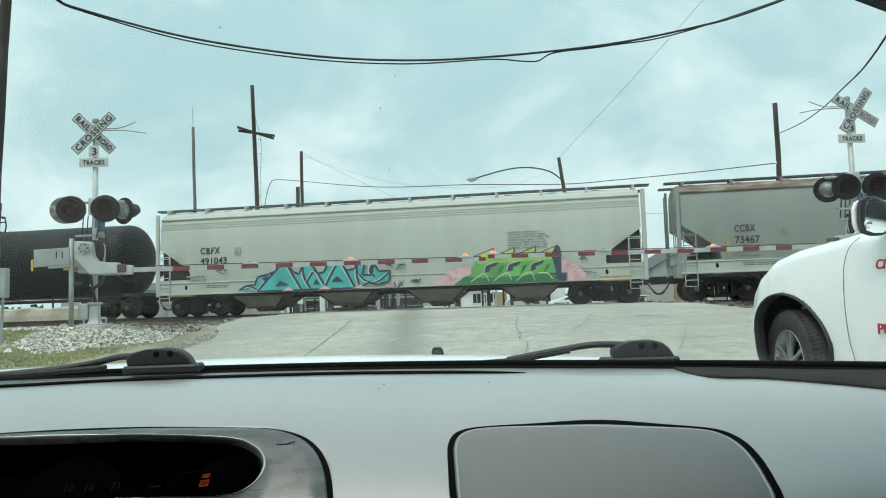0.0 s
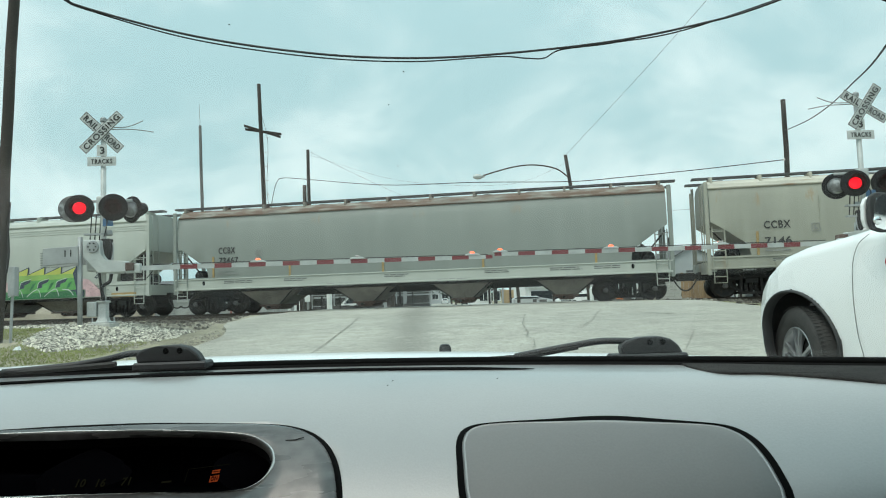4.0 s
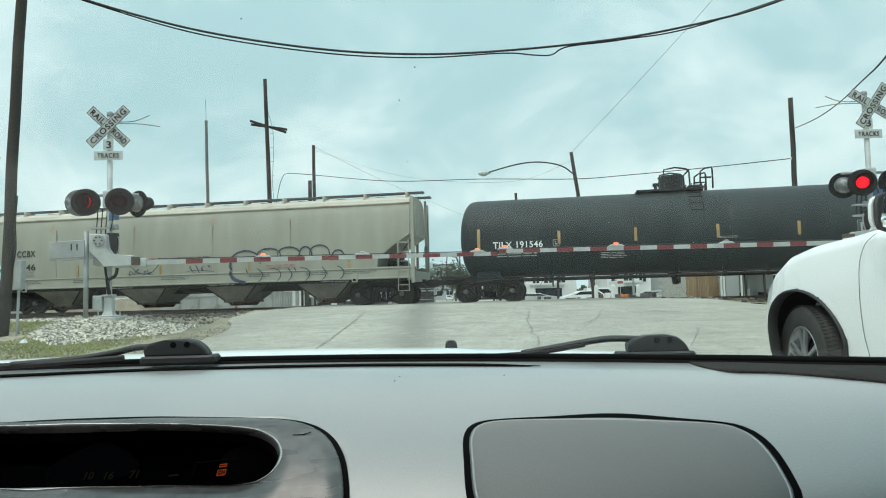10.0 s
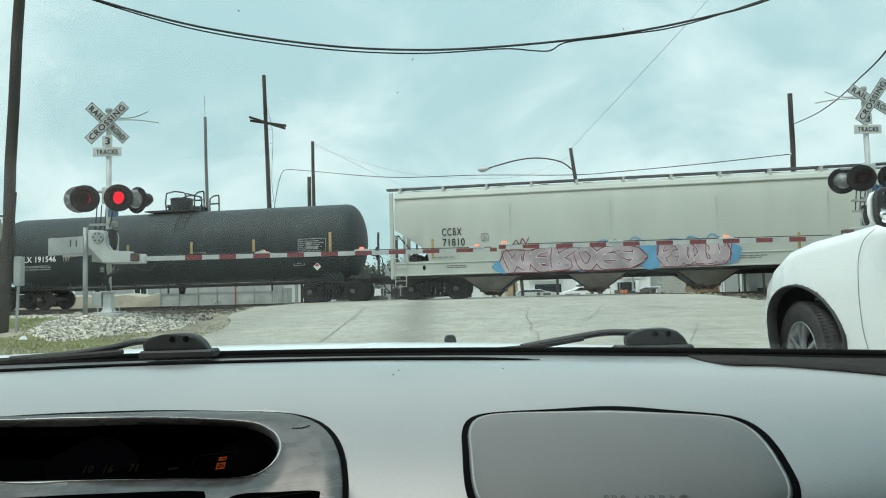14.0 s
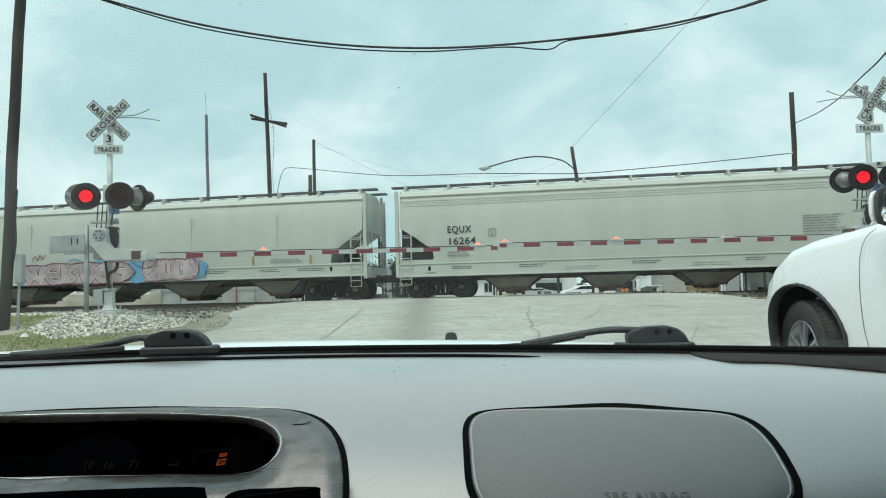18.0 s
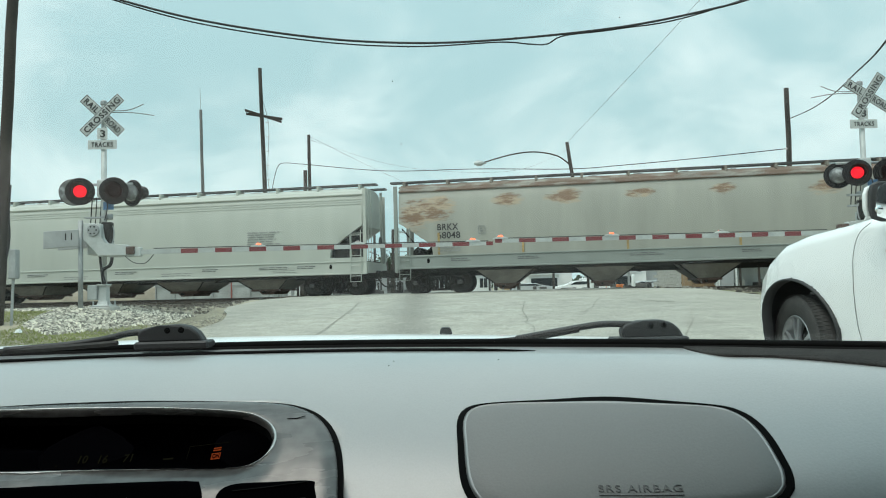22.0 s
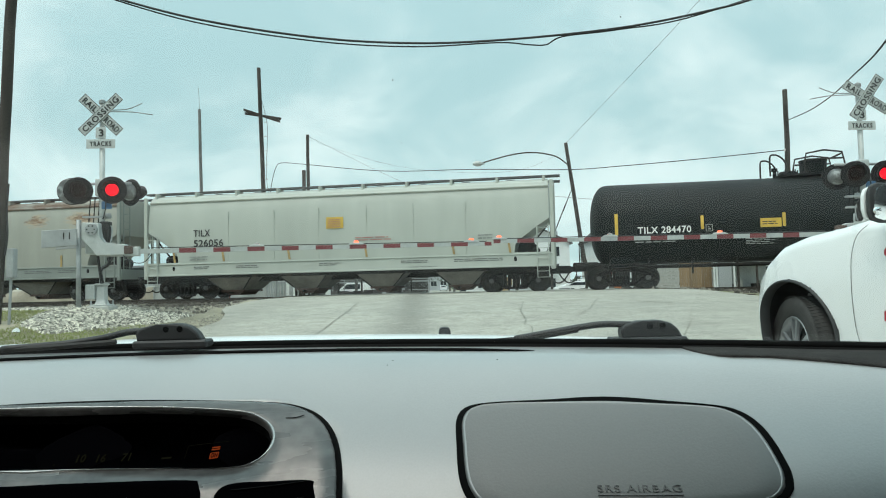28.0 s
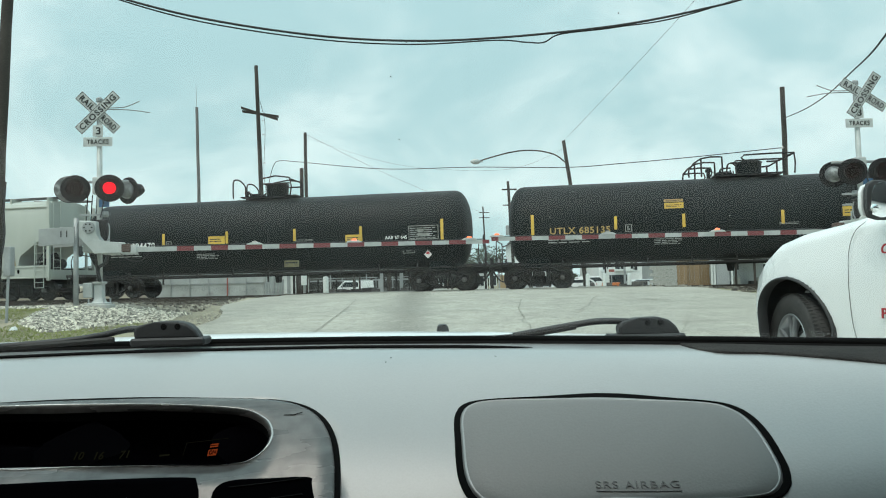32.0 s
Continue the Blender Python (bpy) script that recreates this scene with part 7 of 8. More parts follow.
INNER = [(p.x, p.y) for p in laid(BEZEL, 0, -0.012)]
bm = bmesh.new()
dx = spread(-1.30, 0.74, 136)
dr = spread(-0.015, 0.47, 44)
rows = []
for r in dr:
    row = []
    for x in dx:
        y = back_y(x) - r
        row.append(bm.verts.new(dash_point(x, y, -0.04 if within(INNER, x, y) else 0.0)))
    rows.append(row)
for drop in (0.06, 0.2, 0.45):
    rows.append([bm.verts.new((x, back_y(x) - 0.475 - 0.02 * drop, dash_z(x, back_y(x) - 0.47) - drop)) for x in dx])
for a, b in zip(rows, rows[1:]):
    for i in range(len(dx) - 1):
        bm.faces.new((a[i], a[i + 1], b[i + 1], b[i]))
dash = part("dashboard", bm, "dash", own, "grained grey vinyl dashboard", smooth=True)


AIRBAG = loop_of([(0.0345, 0.755), (0.032, 0.797), (0.0337, 0.8226), (0.0456, 0.8351), (0.0746, 0.8334), (0.1305, 0.820), (0.1961, 0.8018), (0.2558, 0.7755), (0.3009, 0.7529), (0.3177, 0.7382), (0.3268, 0.7216), (0.3312, 0.7024), (0.3325, 0.6836), (0.332, 0.668), (0.324, 0.657), (0.30, 0.6585), (0.20, 0.688), (0.10, 0.714), (0.055, 0.730)], 120)
seam_bm = rings(bmesh.new(), [laid(AIRBAG, 0.0012, 0.0045), laid(AIRBAG, 0.0022, 0.003), laid(AIRBAG, 0.0022, -0.003), laid(AIRBAG, 0.0012, -0.0035)], cap=False)
pad = part("airbag_cover", filled(laid_in := [(p.x, p.y) for p in laid(AIRBAG, 0, -0.003)], 0.0035), "dash_pad_shaded", own, "padded grey airbag cover", smooth=True)
part("airbag_seam", seam_bm, "seam", pad, "black gap round the cover")
part("airbag_lip", rings(bmesh.new(), [laid(AIRBAG, 0.0030, -0.0045), laid(AIRBAG, 0.0042, -0.0055), laid(AIRBAG, 0.0034, -0.0072)], cap=False), "dash", pad, "pale raised lip round the cover", smooth=True)
me = writing("SRS AIRBAG", 0.0075, 1.15, 0.0004, bold=0.0)
me.materials.append(M["emboss"])
ws = max(v.co.x for v in me.vertices)
for v in me.vertices:
    u, w, q = v.co.x / ws, v.co.y, v.co.z
    place = dash_point(0.163 + 0.076 * u, 0.7125 - 0.0245 * u + w * 0.75, 0.0042 + q)
    v.co = place
part("lettering", me, None, pad, "embossed lettering")
line = T([dash_point(0.163 + 0.076 * u, 0.7100 - 0.0245 * u, 0.004) for u in (0, 0.25, 0.5, 0.75, 1)], 0.0004, 5)
part("emboss_line", line, "emboss", pad)



def turned(loop):
    area = sum(a[0] * b[1] - b[0] * a[1] for a, b in zip(loop, loop[1:] + loop[:1]))
    return loop if area > 0 else loop[::-1]


def between(a, b, k):
    return [(p[0] + (q[0] - p[0]) * k, p[1] + (q[1] - p[1]) * k) for p, q in zip(a, b)]


mid_x, mid_y = -0.44, 0.862
dense = loop_of([(-0.74, 0.84), (-0.735, 0.885), (-0.64, 0.902), (-0.539, 0.904), (-0.438, 0.905), (-0.331, 0.899), (-0.235, 0.883), (-0.198, 0.866), (-0.184, 0.848), (-0.186, 0.832), (-0.200, 0.822), (-0.225, 0.820), (-0.305, 0.828), (-0.404, 0.834), (-0.497, 0.835), (-0.64, 0.835)], 1200)
dense = [(x, y - 0.0035) for x, y in dense]
bz = turned(loop_of(BEZEL[::2], 256))
sc = []
for px, py in bz:
    # the height is stretched so that the long sides share out their points evenly
    way = math.atan2((py - mid_y) * 3.5, px - mid_x)
    sc.append(min(dense, key=lambda q: abs((math.atan2((q[1] - mid_y) * 7, q[0] - mid_x) - way + math.pi) % (2 * math.pi) - math.pi)))
lo = [laid(bz, -0.002), laid(bz, 0.004, -0.001), laid(bz, 0.006, -0.004)]
for k, rise in ((0.3, 0.0076), (0.55, 0.0086), (0.8, 0.0092)):
    lo.append(laid(between(bz, sc, k), rise))
lo += [laid(sc, 0.0094, 0.0015), laid(sc, 0.0078, -0.001), laid(sc, 0.0, -0.003)]
bezel = part("display_bezel", rings(bmesh.new(), lo, cap=False), "trim_silver", own, "worn silver plastic display surround with painted reflection streaks", smooth=True)
part("bezel_seam", rings(bmesh.new(), [laid(bz, 0.001, 0.0055), laid(bz, 0.0025, 0.003), laid(bz, 0.002, -0.001)], cap=False), "seam", bezel)
# thin ring, paler than the surround
part("bezel_rim", rings(bmesh.new(), [laid(sc, 0.0089, 0.0036), laid(sc, 0.0104, 0.0024), laid(sc, 0.0102, 0.0010), laid(sc, 0.0086, 0.0002)], cap=False), "trim_polish", bezel, "bright edge of the display opening", smooth=True)
wall = [laid(sc, 0.001, -0.002), laid(sc, -0.010, -0.004), laid(sc, -0.018, -0.005)]
part("display_recess", rings(bmesh.new(), wall, cap=False), "seam", bezel)
screen_bm = bmesh.new()
rings(screen_bm, [laid(sc, -0.014, -0.003)] + [laid(between(sc, [(-0.44, 0.865)] * len(sc), k), -0.014) for k in (0.3, 0.6, 0.9)])
display = part("display", screen_bm, "screen", bezel, "black display window showing the time", smooth=True)


def on_screen(body, x, y, h, width, material, name):
    me = writing(body, h, 1.1, 0.0004)
    me.materials.append(M[material])
    w = max(v.co.x for v in me.vertices)
    for v in me.vertices:
        v.co = dash_point(x + v.co.x * width / w, y + v.co.y * 0.72, -0.0125 + v.co.z)
    part(name, me, None, display)


on_screen("10", -0.421, 0.849, 0.0115, 0.0125, "digit_dim", "clock_digits")
on_screen("16", -0.397, 0.848, 0.0115, 0.0125, "digit_dim", "clock_digits")
on_screen("71", -0.366, 0.8475, 0.0115, 0.0105, "digit_dim", "clock_digits")
ind = bmesh.new()
for x0, x1, y0, y1 in ((-0.2605, -0.2500, 0.8405, 0.8475), (-0.2600, -0.2505, 0.8500, 0.8515), (-0.2600, -0.2505, 0.8525, 0.854)):
    ind.faces.new([ind.verts.new(dash_point(x, y, -0.013)) for x, y in ((x0, y0), (x1, y0), (x1, y1), (x0, y1))])
part("indicator", ind, "digit_amber", display, "amber indicator")
on_screen("ON", -0.2592, 0.8418, 0.0062, 0.008, "screen", "indicator_word")
for x0, x1, y0, y1 in ((-0.290, -0.240, 0.8585, 0.859), (-0.290, -0.2895, 0.838, 0.8585), (-0.318, -0.306, 0.846, 0.848), (-0.444, -0.442, 0.846, 0.848), (-0.446, -0.443, 0.838, 0.840)):
    fr = bmesh.new()
    fr.faces.new([fr.verts.new(dash_point(x, y, -0.013)) for x, y in ((x0, y0), (x1, y0), (x1, y1), (x0, y1))])
    part("display_mark", fr, "digit_dim", display)
# vents are closed black plates; the shade inside is only their colour
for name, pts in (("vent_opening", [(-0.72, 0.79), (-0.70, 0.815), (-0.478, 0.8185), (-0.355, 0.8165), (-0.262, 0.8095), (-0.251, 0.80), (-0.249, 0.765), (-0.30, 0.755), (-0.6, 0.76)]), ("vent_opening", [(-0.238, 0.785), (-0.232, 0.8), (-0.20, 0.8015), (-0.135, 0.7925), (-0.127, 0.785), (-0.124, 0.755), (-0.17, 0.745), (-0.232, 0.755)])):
    vent = part(name, filled(loop_of(pts, 64), 0.0100, 0.002), "screen", bezel, "black plate for the shade inside an air vent", smooth=True)
    xa, xb = min(q[0] for q in pts) + 0.02, max(q[0] for q in pts) - 0.012
    for k in range(3):
        part("vent_slat", T([dash_point(xa + (xb - xa) * u, 0.795 - k * 0.013 - 0.012 * u * (1 if xa < -0.5 else 0.4), 0.0107) for u in (0, 0.5, 1)], 0.0010, 6), "cowl", vent)
part("bezel_scratch", T([dash_point(x, y, 0.0088) for x, y in ((-0.172, 0.862), (-0.160, 0.8605), (-0.150, 0.862))], 0.0006, 5), "seam", bezel)
slit = [dash_point(x, y, 0.0012) for x, y in ((-1.15, 0.93), (-0.9, 1.0), (-0.618, 1.045), (-0.515, 1.063), (-0.396, 1.073), (-0.141, 1.06), (0.02, 1.022), (0.145, 0.981))]
slit_line = arc(slit, 6)
part("defroster_slit", T(slit_line, [0.0032 * min(1.0, 0.12 + (len(slit_line) - 1 - i) / 5) for i in range(len(slit_line))], 6), "seam", dash, "narrow dark defroster slit")
grille = loop_of([(0.352, 0.985), (0.347, 0.868), (0.40, 0.832), (0.47, 0.768), (0.56, 0.68), (0.64, 0.60), (0.72, 0.55), (0.72, 0.74), (0.62, 0.82), (0.5, 0.88), (0.42, 0.93)], 80)
part("speaker_grille", filled(grille, 0.0025, 0.002), "grille", dash, "dark perforated speaker grille", smooth=True)
for x, y in ((-0.05, 0.962), (-0.056, 0.948), (0.088, 0.93), (0.262, 0.742)):
    part("dust_fleck", T([dash_point(x, y, 0.001), dash_point(x + 0.0015, y + 0.0015, 0.0006)], 0.0004, 5), "seam", dash)

# cowl, bonnet, wipers, glass and the plain shell of the cabin
cowl = bmesh.new()
rows = [[cowl.verts.new((x, back_y(x) + a, z)) for x in dx] for a, z in ((0.012, 1.125), (0.012, 1.156), (0.045, 1.157), (0.10, 1.146), (0.16, 1.125))]
for a, b in zip(rows, rows[1:]):
    for i in range(len(dx) - 1):
        cowl.faces.new((a[i], a[i + 1], b[i + 1], b[i]))
part("cowl", cowl, "cowl", own, "black plastic cowl below the windshield", smooth=True)
part("glass_seal", T([(x, back_y(x) + 0.022, 1.158) for x in dx[::4]], 0.0055, 8), "seam", own, "black windshield seal", smooth=True)
hood = bmesh.new()
hy = [0.11, 0.16, 0.25, 0.4, 0.6, 0.85, 1.1, 1.2]
hz = [1.134, 1.150, 1.1555, 1.146, 1.12, 1.07, 1.0, 0.93]
rows = [[hood.verts.new((x * (1 - 0.03 * i), back_y(x) + a + 0.02, z - 0.012 * abs(x + 0.4) ** 2)) for x in dx] for i, (a, z) in enumerate(zip(hy, hz))]
rows.append([hood.verts.new((x * 0.76, back_y(x) + 1.25, 0.5)) for x in dx])
for a, b in zip(rows, rows[1:]):
    for i in range(len(dx) - 1):
        hood.faces.new((a[i], a[i + 1], b[i + 1], b[i]))
part("hood", hood, "white_car", own, "white painted hood", smooth=True)
nub = bmesh.new()
rings(nub, [[(0.034 + a * w, 1.51 + b * 0.02, z) for a, b in ((-1, -1), (1, -1), (1, 1), (-1, 1))] for w, z in ((0.0125, 1.130), (0.0125, 1.148), (0.0105, 1.1555), (0.006, 1.158))])
part("washer_nozzle", bev(nub, 0.002, 2), "black_plastic", own, "small black washer nozzle", smooth=True)


def wiper(cx, cy, cz, w, arm, blade, base):
    prof = [(-0.5, -0.25), (-0.52, 0.1), (-0.44, 0.3), (-0.2, 0.42), (0.12, 0.45), (0.3, 0.34), (0.42, 0.1), (0.5, -0.25)]
    cap = part("wiper_cap", bev(plate(bmesh.new(), [(cx + a * w, cz + b * 0.040) for a, b in prof], cy - 0.012, cy + 0.014), 0.004, 2), "black_plastic", own, "matt black wiper pivot cap", smooth=False)
    for a in (-0.05, 0.16):
        part("rivet", lathe(bmesh.new(), [(0.001, cy - 0.0128), (0.0046, cy - 0.0128), (0.0052, cy - 0.011)], "Y", 12, (cx + a * w, 0, cz + 0.009)), "seam", cap)
    part("wiper_base", bev(box(bmesh.new(), base[0], base[1], cy - 0.02, cy + 0.02, cz - 0.020, cz - 0.008), 0.003, 1), "black_plastic", cap)
    part("wiper_arm", T(arc(arm, 5), 0.0052, 8), "black_plastic", cap, "bent wiper arm", smooth=True)
    part("wiper_blade", T(arc(blade, 5), 0.0045, 6), "rubber", cap, "rubber wiper blade")


wiper(-0.405, 1.135, 1.178, 0.102, [(-0.43, 1.135, 1.183), (-0.47, 1.136, 1.184), (-0.51, 1.137, 1.176), (-0.57, 1.137, 1.168), (-0.66, 1.12, 1.163)], [(-0.49, 1.13, 1.169), (-0.66, 1.12, 1.161), (-0.95, 1.06, 1.158)], (-0.46, -0.345))
wiper(0.345, 1.102, 1.167, 0.095, [(0.315, 1.102, 1.178), (0.27, 1.112, 1.179), (0.221, 1.122, 1.172), (0.137, 1.135, 1.158)], [(0.235, 1.118, 1.171), (0.137, 1.133, 1.157), (0.0, 1.145, 1.153), (-0.13, 1.15, 1.153)], (0.28, 0.397))
glass = bmesh.new()
rows = []
for k in range(7):
    u = k / 6
    rows.append([glass.verts.new((x * (1 - 0.16 * u) - 0.06 * u, (back_y(x) + 0.02) * (1 - u) + (0.30 - 0.10 * (x + 0.4) ** 2) * u + 0.04 * math.sin(math.pi * u), 1.155 + (1.53 - 1.155) * u + 0.03 * math.sin(math.pi * u))) for x in dx[::8]])
for a, b in zip(rows, rows[1:]):
    for i in range(len(a) - 1):
        glass.faces.new((a[i], a[i + 1], b[i + 1], b[i]))
shield = part("windshield", glass, windshield_glass, own, "clear raked windshield with dirt specks", smooth=True)
shield.visible_shadow = False
for px, py, pz in ((-0.0263, 0.603, 1.422), (-0.0116, 0.567, 1.439), (-0.143, 0.532, 1.468), (-0.022, 0.66, 1.379), (0.157, 0.55, 1.454)):
    part("dirt_speck", lathe(bmesh.new(), [(0.0001, -0.0005), (0.0006, 0.0), (0.0001, 0.0005)], "Y", 8, (px, py, pz)), "emboss", shield)
part("roof", rings(bmesh.new(), [[(x, y, z) for x, z in ((-1.2, 1.46), (-1.0, 1.55), (-0.38, 1.58), (0.3, 1.55), (0.52, 1.46))] + [(x, y, z - 0.03) for x, z in ((0.52, 1.46), (0.3, 1.55), (-0.38, 1.58), (-1.0, 1.55), (-1.2, 1.46))] for y in (0.56, -0.4, -1.2, -1.7)]), "cloth", own, "grey lined roof")
for x0, x1, x2 in ((-1.30, -1.18, -0.98), (0.74, 0.66, 0.35)):
    sgn = 1 if x0 > 0 else -1
    part("pillar", T([(x0, back_y(x0) - 0.02, 1.12), (x1, 0.55, 1.32), (x2, 0.25, 1.52)], 0.035, 8), "cloth", own)
    part("door", B(min(x0, x0 + 0.06 * sgn), max(x0, x0 + 0.06 * sgn), -1.7, 0.75, 0.25, 1.30, 0.02), "cloth", own, "plain grey door panel")
    part("pillar", T([(x0, -0.75, 1.06), (x2, -0.7, 1.52)], 0.07, 8), "cloth", own)
# unseen dark panes, added to cut the side light on the dashboard
for x0, x1 in ((-1.29, -1.02), (0.73, 0.42)):
    part("side_window", rings(bmesh.new(), [[(x0 + d, 0.62, 1.26), (x0 + d, -0.72, 1.26), (x1 + d, -0.70, 1.50), (x1 + d, 0.22, 1.50)] for d in (0.0, 0.006)]), "dark_glass", own, "added dark side pane that keeps light off the dashboard")
part("rear_wall", B(-1.3, 0.74, -1.78, -1.7, 0.25, 1.25, 0.02), "cloth", own)
for x in (-1.25, 0.69):
    part("pillar", T([(x, -1.74, 1.05), (x * 0.8 - 0.05, -1.6, 1.52)], 0.06, 8), "cloth", own)
part("floor_pan", B(-1.3, 0.74, -1.78, 0.9, 0.2, 0.26), "black_plastic", own)

# the outside of our car
for sgn, xa in ((-1, -1.425), (1, 0.804)):
    prof = [(-3.25, 0.42), (-2.05, 0.36)] + [(-1.62 + 0.40 * math.cos(radians(a)), 0.33 + 0.40 * math.sin(radians(a))) for a in range(172, 7, -15)] + [(-1.15, 0.32), (0.98, 0.34)] + [(1.42 + 0.40 * math.cos(radians(a)), 0.36 + 0.40 * math.sin(radians(a))) for a in range(172, 7, -15)] + [(1.86, 0.44), (1.88, 0.66), (1.6, 0.86), (0.9, 1.02), (-1.7, 1.04), (-3.1, 0.98), (-3.28, 0.8)]
    part("side_panel", rings(bmesh.new(), [[(x, y, z) for y, z in prof] for x in (xa, xa + 0.06)]), "white_car", own, "white body side")
    for y in (-1.62, 1.42):
        wx = xa + (0.16 if sgn < 0 else -0.1)
        zc = road_z(y) + 0.32
        tyre = part("tyre", lathe(bmesh.new(), [(0.20, -0.09), (0.29, -0.1), (0.32, -0.06), (0.32, 0.06), (0.29, 0.1), (0.20, 0.09), (0.20, -0.09)], "X", 32, (wx, y, zc), False), "rubber", own, "black tyre", smooth=True)
        part("rim", lathe(bmesh.new(), [(0.001, -0.05), (0.19, -0.07), (0.205, -0.08), (0.205, 0.08), (0.19, 0.07), (0.001, 0.05)], "X", 24, (wx, y, zc)), "rim", tyre, smooth=True)
part("trunk", bev(rings(bmesh.new(), [[(x, y, z) for y, z in ((-1.79, 0.3), (-3.2, 0.4), (-3.3, 0.75), (-3.1, 1.0), (-1.79, 1.05))] for x in (-1.36, 0.80)]), 0.03, 2), "white_car", own, "white trunk")
part("roof_skin", rings(bmesh.new(), [[(x, y, z + 0.012) for x, z in ((-1.21, 1.47), (-1.0, 1.56), (-0.38, 1.59), (0.3, 1.56), (0.53, 1.47))] + [(x, y, z) for x, z in ((0.53, 1.47), (0.3, 1.56), (-0.38, 1.59), (-1.0, 1.56), (-1.21, 1.47))] for y in (0.50, -0.4, -1.2, -1.72)]), "white_car", own, "white painted roof")
part("rear_window", rings(bmesh.new(), [[(x, y, z) for y, z in ((-1.76, 1.5), (-2.3, 1.06), (-2.27, 1.05), (-1.73, 1.48))] for x in (-1.15, 0.6)]), "dark_glass", own)
part("bumper", bev(box(bmesh.new(), -1.1, 0.55, 2.2, 2.36, 0.36, 0.62), 0.04, 2), "white_car", own, "white front bumper")


# ---- beyond the tracks ----
def wall_box(root, name, x0, x1, y0, y1, z0, z1, material, label=""):
    return part(name, B(x0, x1, y0, y1, z0, z1), material, root, label)


def window_on(wall, x, z, w, h, y):
    fr = bmesh.new()
    t = 0.09
    for a in ((x - t, x + w + t, z - t, z), (x - t, x + w + t, z + h, z + h + t), (x - t, x, z, z + h), (x + w, x + w + t, z, z + h), (x + w / 2 - 0.03, x + w / 2 + 0.03, z, z + h)):
        box(fr, a[0], a[1], y - 0.08, y + 0.02, a[2], a[3])
    win = part("window", fr, "sign_white", wall, "framed window")
    part("pane", B(x, x + w, y - 0.03, y + 0.01, z, z + h), "pane", win)


def house(name, label, x, y, w, d, h, rise, wall_mat, windows, garage=None, roof_mat="roof_dark", porch=False, gable_front=True):
    root = thing(name, label, "house", at=pose(x, y, 0.03))
    wall = wall_box(root, "wall", 0, w, 0, d, 0, h, wall_mat, "painted house walls")
    if rise:
        if gable_front:
            part("gable", plate(bmesh.new(), [(0, h), (w, h), (w / 2, h + rise)], 0.0, d), wall_mat, root)
            for s in (0, 1):
                e = -0.3 if s == 0 else w + 0.3
                k = -0.3 * rise / (w / 2)
                part("roof", rings(bmesh.new(), [[(e, yy, h + k), (w / 2, yy, h + rise), (w / 2, yy, h + rise + 0.15), (e, yy, h + k + 0.15)] for yy in (-0.4, d + 0.4)]), roof_mat, root, "pitched roof side")
        else:
            part("roof", rings(bmesh.new(), [[(xx, -0.4, h - 0.1), (xx, d / 2, h + rise), (xx, d + 0.4, h - 0.1)] for xx in (-0.3, w + 0.3)]), roof_mat, root, "pitched roof")
    else:
        part("roof", B(-0.25, w + 0.25, -0.3, d + 0.3, h + 0.002, h + 0.22), roof_mat, root, "flat roof")
    for wx, wz, ww, wh in windows:
        window_on(wall, wx, wz, ww, wh, -0.01)
    if garage:
        gx0, gx1, gz = garage
        g = part("garage_front", B(gx0 - 0.2, gx1 + 0.2, -2.2, -0.01, 0, gz + 0.35), wall_mat, root, "projecting garage")
        # no opening here: a dark slab stands for the shade inside
        part("garage_door", B(gx0, gx1, -2.25, -2.19, 0, gz), "pane", g, "dark slab for the shade in the garage doorway")
        part("trim", B(gx0 - 0.35, gx1 + 0.35, -2.5, -0.02, gz + 0.352, gz + 0.55), "sign_white", g, "white eaves board")
    if porch:
        pr = part("porch_roof", B(0.2, w - 0.2, -1.8, -0.02, h * 0.5, h * 0.5 + 0.2), "sign_white", root, "white porch roof")
        for k in range(4):
            part("porch_post", B(0.3 + (w - 0.7) * k / 3, 0.45 + (w - 0.7) * k / 3, -1.75, -1.6, 0, h * 0.5 - 0.002), "sign_white", pr)
    return root


house("house", "white two-storey house with black windows and a garage", 9.8, 76, 5.6, 9, 5.6, 1.4, "siding_white", [(0.9, 2.35, 0.7, 1.0), (2.1, 2.35, 1.0, 1.0), (3.5, 2.35, 0.9, 1.0), (0.9, 4.2, 1.2, 1.0), (3.3, 4.2, 1.2, 1.0)], garage=(0.85, 3.6, 1.78))
house("house", "white two-storey house with dark windows beside the first", 18.0, 73, 4.5, 9, 5.9, 1.9, "siding_white", [(0.4, 2.2, 0.8, 0.9), (1.7, 2.2, 1.0, 0.9), (3.3, 2.2, 0.7, 0.9), (0.6, 4.0, 1.2, 1.0), (2.6, 4.0, 1.2, 1.0)], garage=(0.5, 2.5, 1.75))
house("house", "small white gabled house by the far street", 5.4, 92, 2.7, 7, 2.3, 0.5, "siding_white", [(1.2, 0.9, 1.0, 1.2), (3.0, 0.9, 0.8, 1.2)])
house("shop", "low dark shop front under a pale fascia", 27.5, 66, 9, 8, 3.2, 0, "grey_wall", [(0.8, 0.8, 2.2, 1.6), (4.2, 0.8, 2.2, 1.6)])
house("house", "grey gabled house beside the rail yard", 29, 88, 8, 10, 4.6, 2.2, "grey_wall", [(1.0, 1.3, 1.0, 1.3), (4.4, 1.3, 1.0, 1.3)])
house("warehouse", "long grey warehouse beyond the sidings", -36, 72, 18, 14, 3.4, 0.9, "grey_wall", [(2, 1.4, 1.2, 1.0), (6, 1.4, 1.2, 1.0), (11, 1.4, 1.2, 1.0)], gable_front=False)
